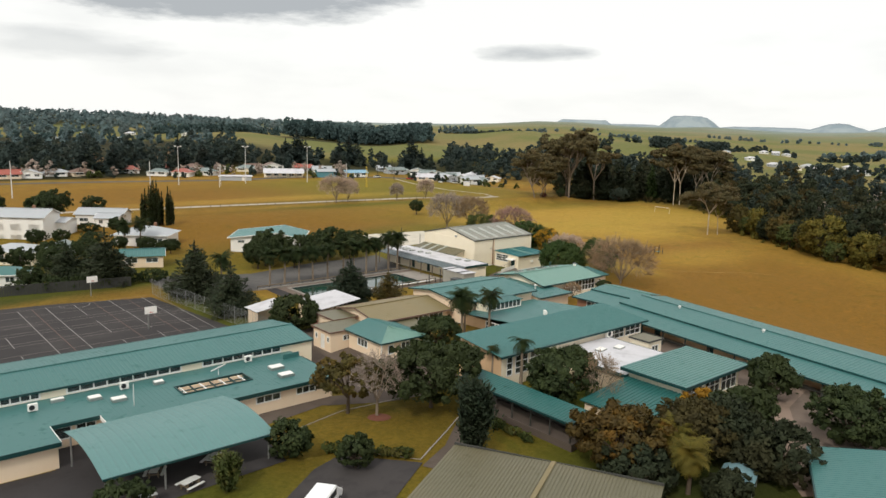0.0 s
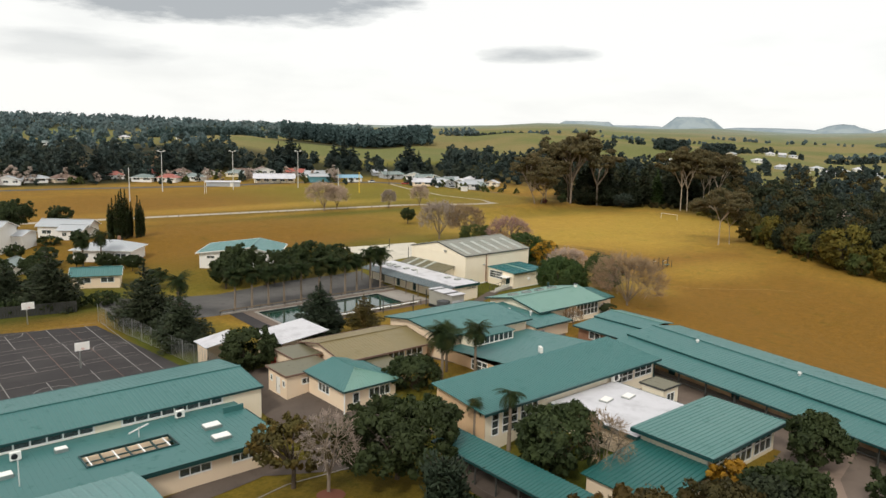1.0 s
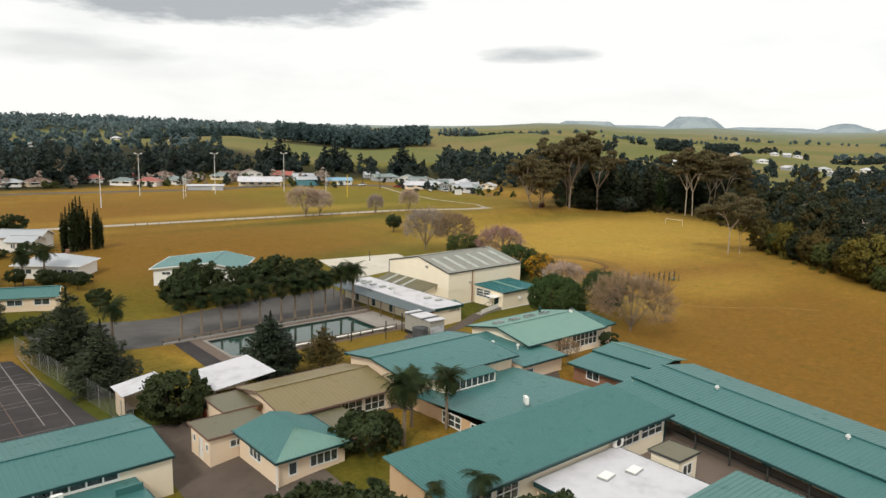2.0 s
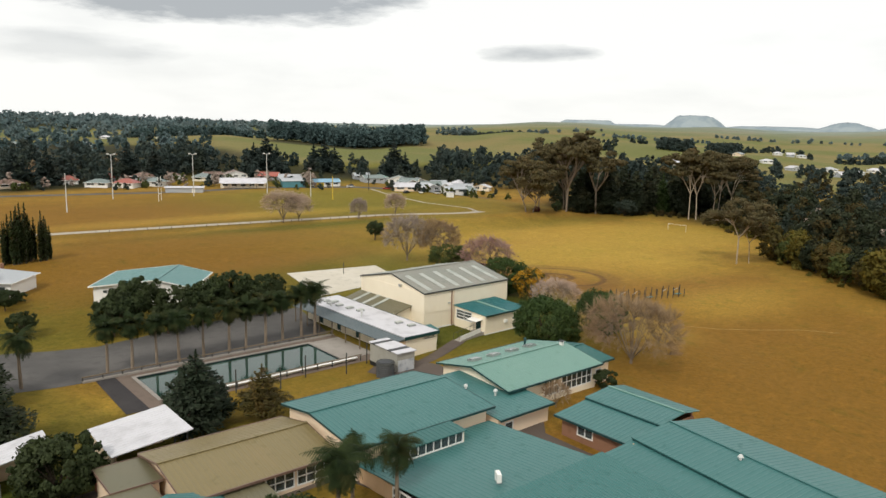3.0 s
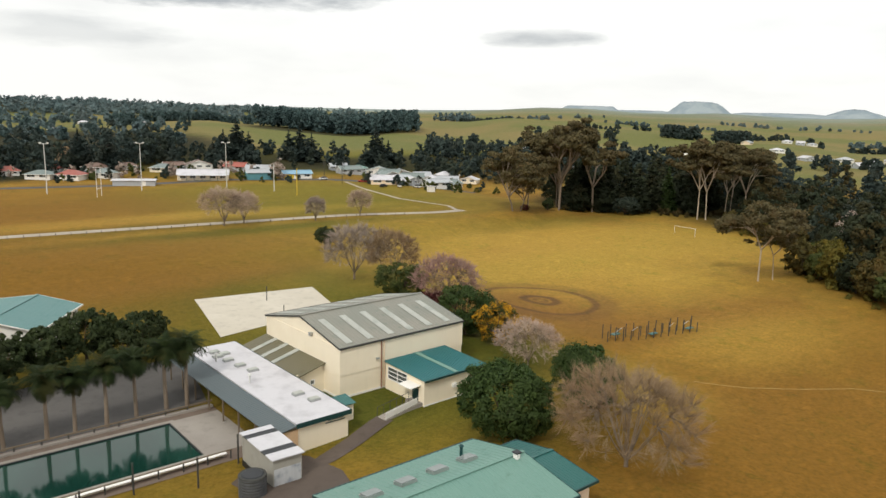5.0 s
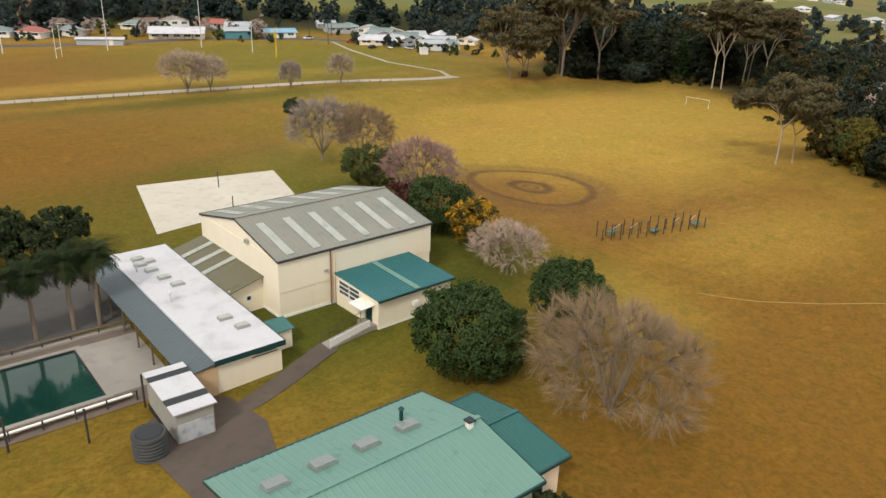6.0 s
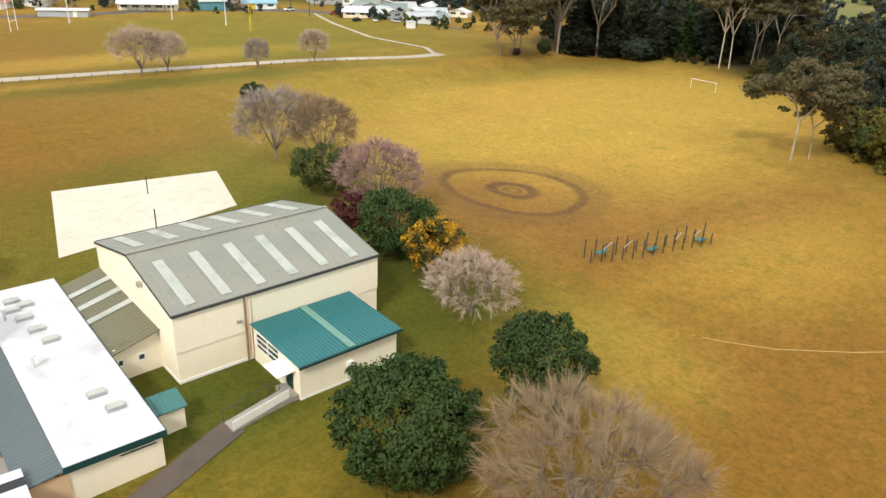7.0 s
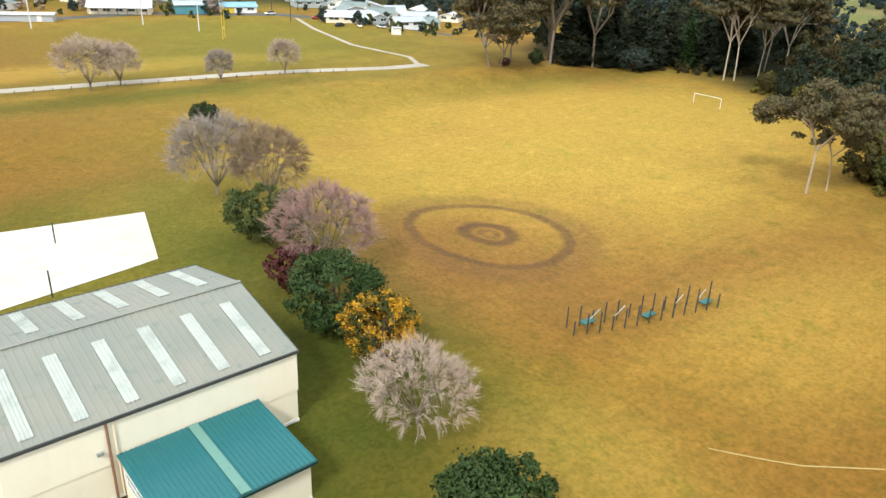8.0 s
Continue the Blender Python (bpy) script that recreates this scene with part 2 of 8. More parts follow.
def make_grass():
    """Winter grass: golden-brown kikuyu with greener stretches and worn rings."""
    m = Mat("field_grass", 0.95, 0.0, 0.1)
    broad = m.step(m.noise(0.012, 5, 0.6), 0.40, 0.62)
    mid = m.step(m.noise(0.055, 6, 0.62), 0.40, 0.68)
    small = m.step(m.noise(0.32, 6, 0.68), 0.42, 0.7)
    tuft = m.noise(2.2, 6, 0.7)
    gold, ochre, green, dark = (0.37, 0.22, 0.034), (0.285, 0.147, 0.021), (0.140, 0.136, 0.014), (0.055, 0.078, 0.010)
    col = m.mix(broad, gold, ochre)
    col = m.mix(m.math("MULTIPLY", mid, 0.6), col, (0.28, 0.135, 0.024))
    col = m.mix(m.math("MULTIPLY", small, 0.6), col, (0.19, 0.105, 0.02))
    mottle = m.step(m.noise(0.13, 7, 0.72), 0.44, 0.62)
    col = m.mix(m.math("MULTIPLY", mottle, 0.6), col, (0.18, 0.108, 0.02))
    blotch = m.step(m.noise(0.034, 6, 0.7), 0.46, 0.6)
    col = m.mix(m.math("MULTIPLY", blotch, 0.45), col, (0.20, 0.098, 0.022))
    sward = m.step(m.noise(0.021, 6, 0.7, stretch=(0.7, 1.3, 1.0)), 0.52, 0.66)
    col = m.mix(m.math("MULTIPLY", sward, 0.5), col, (0.15, 0.125, 0.02))
    swath = m.step(m.noise(0.11, 5, 0.6, stretch=(0.25, 1.0, 1.0)), 0.48, 0.66)
    col = m.mix(m.math("MULTIPLY", swath, 0.35), col, (0.40, 0.25, 0.05))
    sep = m.n.new("ShaderNodeSeparateXYZ")
    m.l.new(m.co, sep.inputs[0])

    def blob(x, y, rx, ry, soft, wob=0.5):
        """1 inside an uneven patch of ground, fading to 0."""
        u = m.math("DIVIDE", m.math("SUBTRACT", sep.outputs[0], x), rx)
        v = m.math("DIVIDE", m.math("SUBTRACT", sep.outputs[1], y), ry)
        d = m.math("SQRT", m.math("ADD", m.math("MULTIPLY", u, u), m.math("MULTIPLY", v, v)))
        d = m.math("ADD", d, m.math("MULTIPLY", m.math("SUBTRACT", m.noise(0.09, 5), 0.5), wob))
        return m.math("SUBTRACT", 1.0, m.step(d, 1.0 - soft, 1.0 + soft))

    far = m.step(m.math("SQRT", m.math("ADD", m.math("POWER", m.math("SUBTRACT", sep.outputs[0], 50.0), 2.0), m.math("POWER", m.math("SUBTRACT", sep.outputs[1], 36.0), 2.0))), 380, 520)
    paddock = m.mix(m.step(m.noise(0.006, 4), 0.42, 0.6), (0.145, 0.155, 0.052), (0.22, 0.175, 0.072))
    col = m.mix(far, col, paddock)
    # distance haze mixed into the ground colour, from 1500 to 2900 m out
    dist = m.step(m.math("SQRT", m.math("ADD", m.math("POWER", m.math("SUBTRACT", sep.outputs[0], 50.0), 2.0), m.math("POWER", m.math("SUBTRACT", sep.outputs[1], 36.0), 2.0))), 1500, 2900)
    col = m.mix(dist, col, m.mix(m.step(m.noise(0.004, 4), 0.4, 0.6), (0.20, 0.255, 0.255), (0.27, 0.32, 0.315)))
    for x, y, rx, ry, soft, k in GREEN_PATCHES:
        col = m.mix(m.math("MULTIPLY", blob(x, y, rx, ry, soft), k), col, green)
    for x, y, rx, ry, soft, k in DARK_GREEN_PATCHES:
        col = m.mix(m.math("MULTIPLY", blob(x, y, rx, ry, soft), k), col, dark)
    for x, y, rx, ry, soft, k in BROWN_PATCHES:
        col = m.mix(m.math("MULTIPLY", blob(x, y, rx, ry, soft, 0.35), k), col, (0.20, 0.085, 0.03))
    for x, y, rx, ry, soft, k in OCHRE_PATCHES:
        col = m.mix(m.math("MULTIPLY", blob(x, y, rx, ry, soft, 0.6), k), col, (0.215, 0.104, 0.014))
    for x, y, rx, ry, soft, k in STRAW_PATCHES:
        col = m.mix(m.math("MULTIPLY", blob(x, y, rx, ry, soft, 0.6), k), col, (0.47, 0.29, 0.055))
    for x, y, rx, ry, soft, k in NEAR_BLACK_PATCHES:
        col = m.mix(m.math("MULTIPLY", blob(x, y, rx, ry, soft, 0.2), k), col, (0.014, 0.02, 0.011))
    # rings worn into the turf
    dx = m.math("SUBTRACT", sep.outputs[0], RING[0])
    dy = m.math("SUBTRACT", sep.outputs[1], RING[1])
    d = m.math("SQRT", m.math("ADD", m.math("MULTIPLY", dx, dx), m.math("MULTIPLY", dy, dy)))
    d = m.math("ADD", d, m.math("MULTIPLY", m.math("SUBTRACT", m.noise(0.35, 4), 0.5), 1.1))
    for r, w, k in ((1.2, 0.45, 0.6), (3.2, 1.0, 1.0), (10.6, 0.8, 0.8), (13.0, 2.2, 0.35)):
        ring = m.math("SUBTRACT", 1.0, m.step(m.math("ABSOLUTE", m.math("SUBTRACT", d, r)), w * 0.3, w * 1.6))
        patchy = m.math("ADD", m.math("MULTIPLY", m.noise(0.12, 4), 0.9), 0.35)
        col = m.mix(m.math("MULTIPLY", ring, m.math("MULTIPLY", patchy, k)), col, (0.10, 0.052, 0.03))
    col = m.mix(m.math("MULTIPLY", m.step(tuft, 0.38, 0.68), 0.6), col, m.mix(1.0, col, (0.5, 0.58, 0.48), "MULTIPLY"))
    clod = m.step(m.noise(0.85, 6, 0.75), 0.44, 0.62)
    col = m.mix(m.math("MULTIPLY", clod, 0.5), col, m.mix(1.0, col, (0.62, 0.72, 0.6), "MULTIPLY"))
    weed = m.step(m.noise(0.22, 6, 0.75, stretch=(1.0, 0.6, 1.0)), 0.56, 0.66)
    col = m.mix(m.math("MULTIPLY", weed, 0.55), col, m.mix(1.0, col, (0.62, 0.85, 0.6), "MULTIPLY"))
    straw = m.step(m.noise(0.42, 7, 0.78, stretch=(0.55, 1.0, 1.0)), 0.52, 0.66)
    col = m.mix(m.math("MULTIPLY", straw, 0.45), col, m.mix(1.0, col, (1.45, 1.4, 1.5), "MULTIPLY"))
    m.color(col).bump(tuft, 0.7, 0.2)
    m.b.inputs["Sheen Weight"].default_value = 0.06
    m.b.inputs["Sheen Roughness"].default_value = 0.5
    m.b.inputs["Sheen Tint"].default_value = (0.8, 0.5, 0.15, 1)
    return m.m


RING = (176.7, 145.8)
# ground patches mixed towards near-black green, mostly under the woods
NEAR_BLACK_PATCHES = [(61, 31, 9, 9, 0.5, 0.6), (10, 139.5, 48, 5, 0.4, 0.4), (60, 640, 175, 215, 0.2, 1.0), (175, 570, 110, 140, 0.2, 1.0), (-70, 600, 130, 220, 0.2, 1.0), (90, 425, 100, 36, 0.2, 1.0), (330, 400, 90, 40, 0.4, 0.9), (250, 430, 60, 50, 0.4, 0.8), (400, 330, 70, 60, 0.4, 0.8), (305, 105, 42, 42, 0.15, 1.0), (370, 150, 70, 80, 0.2, 1.0), (345, 60, 70, 60, 0.2, 1.0), (340, 245, 50, 30, 0.3, 0.9),
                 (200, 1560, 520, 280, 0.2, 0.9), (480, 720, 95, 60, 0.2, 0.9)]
GREEN_PATCHES = [(105, 178, 60, 34, 0.45, 0.75), (150, 212, 60, 25, 0.5, 0.5), (135, 112, 22, 20, 0.4, 0.8), (205, 305, 70, 45, 0.5, 0.7),
                 (60, 190, 40, 45, 0.5, 0.75), (45, 55, 40, 26, 0.4, 0.55), (230, 255, 60, 25, 0.5, 0.4), (200, 170, 40, 12, 0.6, 0.35),
                 (270, 175, 30, 20, 0.6, 0.4), (95, 108, 28, 12, 0.5, 0.4), (300, 420, 120, 60, 0.4, 0.8)]
# ground patches mixed towards dark green, many beside trees, walls and woods
DARK_GREEN_PATCHES = [(138, 111, 11, 13, 0.7, 0.85), (117, 120, 13, 9, 0.6, 0.8), (112, 186, 46, 22, 0.8, 0.35), (138, 100, 12, 9, 0.8, 0.6), (124, 97, 10, 6, 0.8, 0.5), (10, 146, 48, 7, 0.4, 0.85), (51.5, 112, 5, 24, 0.4, 0.9), (27, 57, 10, 5, 0.5, 0.8), (60, 88, 12, 20, 0.4, 0.7), (64, 112, 12, 6, 0.5, 0.5), (60, 640, 190, 210, 0.35, 0.95), (300, 118, 34, 26, 0.3, 0.9), (370, 150, 60, 80, 0.3, 0.9), (46, 57, 18, 13, 0.6, 0.6), (56, 62, 10, 12, 0.5, 0.9), (62, 40, 16, 16, 0.5, 0.9), (70, 28, 14, 10, 0.5, 0.9), (25, 52, 20, 10, 0.5, 0.6), (70, 52, 10, 6, 0.5, 0.9), (40, 165, 36, 18, 0.5, 0.6), (30, 152, 30, 8, 0.5, 0.7), (140, 122, 11, 18, 0.7, 1.0), (118, 118, 8, 5, 0.5, 0.7), (131, 88, 12, 8, 0.7, 0.6), (150, 160, 10, 36, 0.7, 0.85), (133, 108, 8, 9, 0.7, 0.7), (143, 110, 7, 7, 0.8, 0.6), (120, 135, 30, 12, 0.7, 0.5), (112, 178, 34, 10, 0.8, 0.6), (150, 232, 60, 5, 0.8, 0.6), (250, 214, 40, 7, 0.8, 0.6),
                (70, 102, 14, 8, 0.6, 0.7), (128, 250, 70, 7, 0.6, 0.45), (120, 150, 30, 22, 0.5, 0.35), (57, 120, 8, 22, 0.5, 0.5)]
BROWN_PATCHES = [(110, 192, 40, 9, 0.8, 0.6), (195, 185, 45, 6, 0.9, 0.3), (160, 92, 14, 8, 0.9, 0.4), (205, 118, 24, 7, 0.9, 0.4), (172, 141, 22, 15, 0.6, 0.55), (120, 215, 45, 14, 0.6, 0.4), (118, 300, 46, 30, 0.6, 0.35), (155, 80, 40, 12, 0.6, 0.35),
                 (185, 122, 22, 7, 0.6, 0.3), (135, 50, 40, 24, 0.6, 0.35)]
OCHRE_PATCHES = [(46, 57, 18, 13, 0.6, 0.45), (165, 62, 45, 38, 0.6, 0.45), (172, 78, 60, 42, 0.7, 0.5), (146, 58, 36, 36, 0.7, 0.5), (240, 110, 40, 20, 0.6, 0.4), (85, 200, 45, 40, 0.6, 0.8), (70, 290, 70, 45, 0.6, 0.7), (138, 45, 40, 40, 0.7, 0.85), (135, 70, 25, 25, 0.6, 0.5), (110, 205, 60, 22, 0.6, 0.5), (85, 110, 25, 8, 0.5, 0.4), (205, 90, 22, 22, 0.6, 0.6), (120, 320, 60, 40, 0.6, 0.4)]
STRAW_PATCHES = [(230, 165, 62, 45, 0.6, 0.25), (195, 195, 50, 30, 0.7, 0.2), (225, 60, 24, 34, 0.7, 0.4), (245, 180, 55, 32, 0.7, 0.6), (205, 150, 22, 18, 0.6, 0.45), (175, 172, 30, 14, 0.7, 0.4), (190, 108, 20, 10, 0.7, 0.4), (140, 265, 60, 8, 0.7, 0.4), (150, 105, 9, 9, 0.7, 0.4)]
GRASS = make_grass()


def make_leaf(name, dark, light, warm=None, amount=0.2, gloss=0.25, thin=0.36, spot=0.5, level=0.52):
    """Leaf or twig blades: a tone for each blade, drifts of tone over the crown and from tree to tree, light through the blade."""
    m = Mat(name, 0.65, 0.0, gloss)
    dark, light = shade(dark, 1.3), shade(light, 1.18)
    tone = m.math("ADD", m.math("MULTIPLY", m.island(), 0.3), m.math("MULTIPLY", m.step(m.noise(0.7, 5, 0.65), 0.28, 0.72), 0.7))
    col = m.mix(tone, dark, light)
    big = m.step(m.noise(0.11, 3), 0.42, 0.66)
    col = m.mix(m.math("MULTIPLY", big, 0.45), col, tuple(0.5 * (a + b) * k for a, b, k in zip(dark, light, (0.95, 0.8, 0.75))))
    if warm:
        col = m.mix(m.math("MULTIPLY", m.step(m.noise(spot, 3), level, level + 0.12), amount), col, warm)
    m.color(col)
    if thin:
        through_leaf = m.n.new("ShaderNodeBsdfTranslucent")
        m.put(through_leaf.inputs["Color"], col)
        blend = m.n.new("ShaderNodeMixShader")
        blend.inputs[0].default_value = thin
        m.l.new(m.b.outputs[0], blend.inputs[1])
        m.l.new(through_leaf.outputs[0], blend.inputs[2])
        m.l.new(blend.outputs[0], m.n["Material Output"].inputs["Surface"])
    return m.m


LEAF_DARK = make_leaf("dark_leaf", (0.016, 0.028, 0.011), (0.060, 0.080, 0.026))
LEAF_BLUE = make_leaf("conifer_leaf", (0.013, 0.024, 0.014), (0.044, 0.060, 0.032))
LEAF_CEDAR = make_leaf("cedar_leaf", (0.018, 0.030, 0.016), (0.058, 0.070, 0.034))
LEAF_MID = make_leaf("mid_leaf", (0.030, 0.046, 0.014), (0.10, 0.12, 0.03), (0.2, 0.13, 0.03), 0.3)
LEAF_RICH = make_leaf("rich_leaf", (0.015, 0.036, 0.010), (0.075, 0.115, 0.028))
LEAF_OLIVE = make_leaf("olive_leaf", (0.034, 0.032, 0.011), (0.13, 0.105, 0.026), (0.19, 0.11, 0.026), 0.5)
LEAF_BUSH = make_leaf("bush_leaf", (0.014, 0.021, 0.013), (0.048, 0.058, 0.030), (0.08, 0.062, 0.026), 0.35, 0.12, 0.3, 0.13)
LEAF_DUSK = make_leaf("dusky_olive_leaf", (0.028, 0.027, 0.013), (0.092, 0.076, 0.028), (0.11, 0.065, 0.022), 0.4, 0.12)
LEAF_GUM = make_leaf("gum_leaf", (0.046, 0.043, 0.022), (0.15, 0.122, 0.052), (0.16, 0.10, 0.04), 0.5)
LEAF_GOLD = make_leaf("golden_leaf", (0.12, 0.07, 0.01), (0.46, 0.26, 0.02))
LEAF_FLOWER = make_leaf("flowering_evergreen_leaf", (0.02, 0.034, 0.010), (0.07, 0.085, 0.022), (0.62, 0.33, 0.02), 1.0, 0.2, 0.3, 0.8, 0.44)
LEAF_SAGE = make_leaf("sunlit_bush_leaf", (0.045, 0.048, 0.012), (0.20, 0.165, 0.034), (0.27, 0.18, 0.03), 0.4, 0.12)
LEAF_SLATE = make_leaf("slaty_leaf", (0.020, 0.032, 0.026), (0.070, 0.085, 0.062), None, 0.2, 0.1)
LEAF_ORANGE = make_leaf("russet_leaf", (0.032, 0.028, 0.011), (0.13, 0.085, 0.02), (0.26, 0.13, 0.016), 0.55)
LEAF_RED = make_leaf("dark_red_leaf", (0.06, 0.018, 0.018), (0.15, 0.05, 0.045))
LEAF_PALM = make_leaf("palm_leaf", (0.010, 0.020, 0.009), (0.042, 0.058, 0.02), (0.10, 0.08, 0.025), 0.3, 0.08)
LEAF_FAR = make_leaf("far_leaf", (0.023, 0.036, 0.034), (0.062, 0.084, 0.072), (0.07, 0.065, 0.04), 0.35, 0.1, 0.3, 0.09)
# the next two leaf colours carry the haze of distance, bluer and paler
LEAF_PLANT = make_leaf("hazed_plantation_leaf", (0.045, 0.078, 0.078), (0.09, 0.13, 0.125), None, 0.2, 0.05)
LEAF_HAZE = make_leaf("hazed_wood_leaf", (0.095, 0.140, 0.145), (0.14, 0.19, 0.19), (0.16, 0.17, 0.155), 0.4, 0.05, 0.3, 0.03)
TWIG = make_leaf("bare_twig", (0.15, 0.10, 0.055), (0.34, 0.25, 0.155), None, 0.2, 0.08, 0.0)
TWIG_PALE = make_leaf("pale_twig", (0.26, 0.19, 0.145), (0.48, 0.385, 0.31), None, 0.2, 0.08, 0.0)
TWIG_RED = make_leaf("reddish_twig", (0.17, 0.085, 0.072), (0.38, 0.27, 0.235), None, 0.2, 0.08, 0.0)
TWIG_GREY = make_leaf("grey_twig", (0.18, 0.145, 0.12), (0.37, 0.31, 0.265), None, 0.2, 0.08, 0.0)
TRUNK = make_asphalt("bark", (0.07, 0.05, 0.035), (0.13, 0.10, 0.075))
TRUNK_PALE = make_asphalt("pale_bark", (0.35, 0.28, 0.2), (0.52, 0.44, 0.34))
TRUNK_GUM = make_asphalt("gum_bark", (0.17, 0.13, 0.095), (0.32, 0.26, 0.2))
TRUNK_GREY = make_asphalt("grey_bark", (0.17, 0.13, 0.095), (0.30, 0.24, 0.18))


def make_water():
    m = Mat("pool_water", 0.06, 0.0, 0.5)
    broad = m.step(m.noise(0.12, 4), 0.4, 0.7)
    m.color(m.mix(broad, (0.007, 0.034, 0.025), (0.018, 0.06, 0.045))).bump(m.noise(1.6, 3), 0.06, 0.03)
    return m.m


WATER = make_water()


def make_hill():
    m = Mat("hazed_hill", 0.95, 0.0, 0.1)
    # blue-grey atmospheric haze is part of this base colour
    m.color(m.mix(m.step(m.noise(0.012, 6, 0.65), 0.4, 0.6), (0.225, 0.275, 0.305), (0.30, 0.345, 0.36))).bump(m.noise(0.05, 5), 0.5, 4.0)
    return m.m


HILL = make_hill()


# ---- geometry helpers ----
def ss(lo, hi, v):
    t = np.clip((v - lo) / (hi - lo), 0, 1)
    return t * t * (3 - 2 * t)


def part(name, bm, material, parent, label=""):
    me = bpy.data.meshes.new(name)
    bm.to_mesh(me)
    bm.free()
    me.materials.append(material)
    ob = new(name, me)
    ob.parent = parent
    return tagged(ob, label)


def again(name, mesh, parent, m):
    """One more part on a mesh that is already there."""
    ob = new(name, mesh)
    ob.parent = parent
    ob.matrix_basis = m
    return ob


def thing(name, label, category, x=0, y=0, z=0, rz=0, group="", kind=""):
    ob = new(name)
    ob.empty_display_size = 0.5
    ob.matrix_basis = pose(x, y, z, 0, 0, rz)
    return tagged(ob, label, category, group, kind)


def box(bm, x0, x1, y0, y1, z0, z1):
    v = [bm.verts.new((x, y, z)) for z in (z0, z1) for x, y in ((x0, y0), (x1, y0), (x1, y1), (x0, y1))]
    for f in ((3, 2, 1, 0), (4, 5, 6, 7), (0, 1, 5, 4), (1, 2, 6, 5), (2, 3, 7, 6), (3, 0, 4, 7)):
        bm.faces.new([v[i] for i in f])


def boxes(*rows):
    bm = bmesh.new()
    for r in rows:
        box(bm, *r)
    return bm


def slab(bm, pts, thick):
    """A sheet through the points, with a thickness downwards."""
    top = [bm.verts.new(p) for p in pts]
    low = [bm.verts.new((p[0], p[1], p[2] - thick)) for p in pts]
    bm.faces.new(top)
    bm.faces.new(low[::-1])
    for i in range(len(pts)):
        j = (i + 1) % len(pts)
        bm.faces.new((top[j], top[i], low[i], low[j]))


def tube(bm, a, b, ra, rb=None, sides=8):
    a, b, rb = Vector(a), Vector(b), ra if rb is None else rb
    d = (b - a).normalized()
    u = d.orthogonal().normalized()
    w = d.cross(u)
    rings = []
    for p, r in ((a, ra), (b, rb)):
        rings.append([bm.verts.new(p + (u * math.cos(k * math.tau / sides) + w * math.sin(k * math.tau / sides)) * r) for k in range(sides)])
    for k in range(sides):
        bm.faces.new((rings[0][k], rings[0][(k + 1) % sides], rings[1][(k + 1) % sides], rings[1][k]))
    bm.faces.new(rings[0][::-1])
    bm.faces.new(rings[1])


def tubes(*rows):
    bm = bmesh.new()
    for r in rows:
        tube(bm, *r)
    return bm


def sheet(bm, a, b, c, d, rib=0.6, h=0.026, thick=0.08):
    """Ribbed roofing between eave a-b and ridge d-c; the ribs run from eave to ridge."""
    a, b, c, d = (Vector(p) for p in (a, b, c, d))
    n = (b - a).cross(d - a).normalized()
    if n.z < 0:
        n = -n
    count = max(2, int((b - a).length / rib))
    prof = []
    for i in range(count):
        for f, k in ((0.0, 0), (0.62, 0), (0.72, 1), (0.90, 1)):
            prof.append(((i + f) / count, k))
    prof.append((1.0, 0))
    low = [bm.verts.new(a.lerp(b, f) + n * (h * k)) for f, k in prof]
    top = [bm.verts.new(d.lerp(c, f) + n * (h * k)) for f, k in prof]
    for i in range(len(prof) - 1):
        bm.faces.new((low[i], low[i + 1], top[i + 1], top[i]))
    under = [bm.verts.new(p - n * thick) for p in (a, b, c, d)]
    bm.faces.new((under[3], under[2], under[1], under[0]))
    bm.faces.new((low[0], top[0], under[3], under[0]))
    bm.faces.new((top[-1], low[-1], under[1], under[2]))
    bm.faces.new([*low[::-1], under[0], under[1]])
    bm.faces.new([*top, under[2], under[3]])


def wall_run(bm, length, z0, z1, thick, m, openings=()):
    """A wall along local x from 0, with openings (u0, u1, v0, v1) right through it."""
    cells, at = [], 0.0
    for u0, u1, v0, v1 in sorted(openings):
        if u0 > at:
            cells.append((at, u0, z0, z1))
        cells.append((u0, u1, z0, v0))
        cells.append((u0, u1, v1, z1))
        at = u1
    if at < length:
        cells.append((at, length, z0, z1))
    first = len(bm.verts)
    for u0, u1, v0, v1 in cells:
        if u1 - u0 > 0.001 and v1 - v0 > 0.001:
            box(bm, u0, u1, 0, thick, v0, v1)
    bm.verts.ensure_lookup_table()
    bmesh.ops.transform(bm, matrix=m, verts=bm.verts[first:])


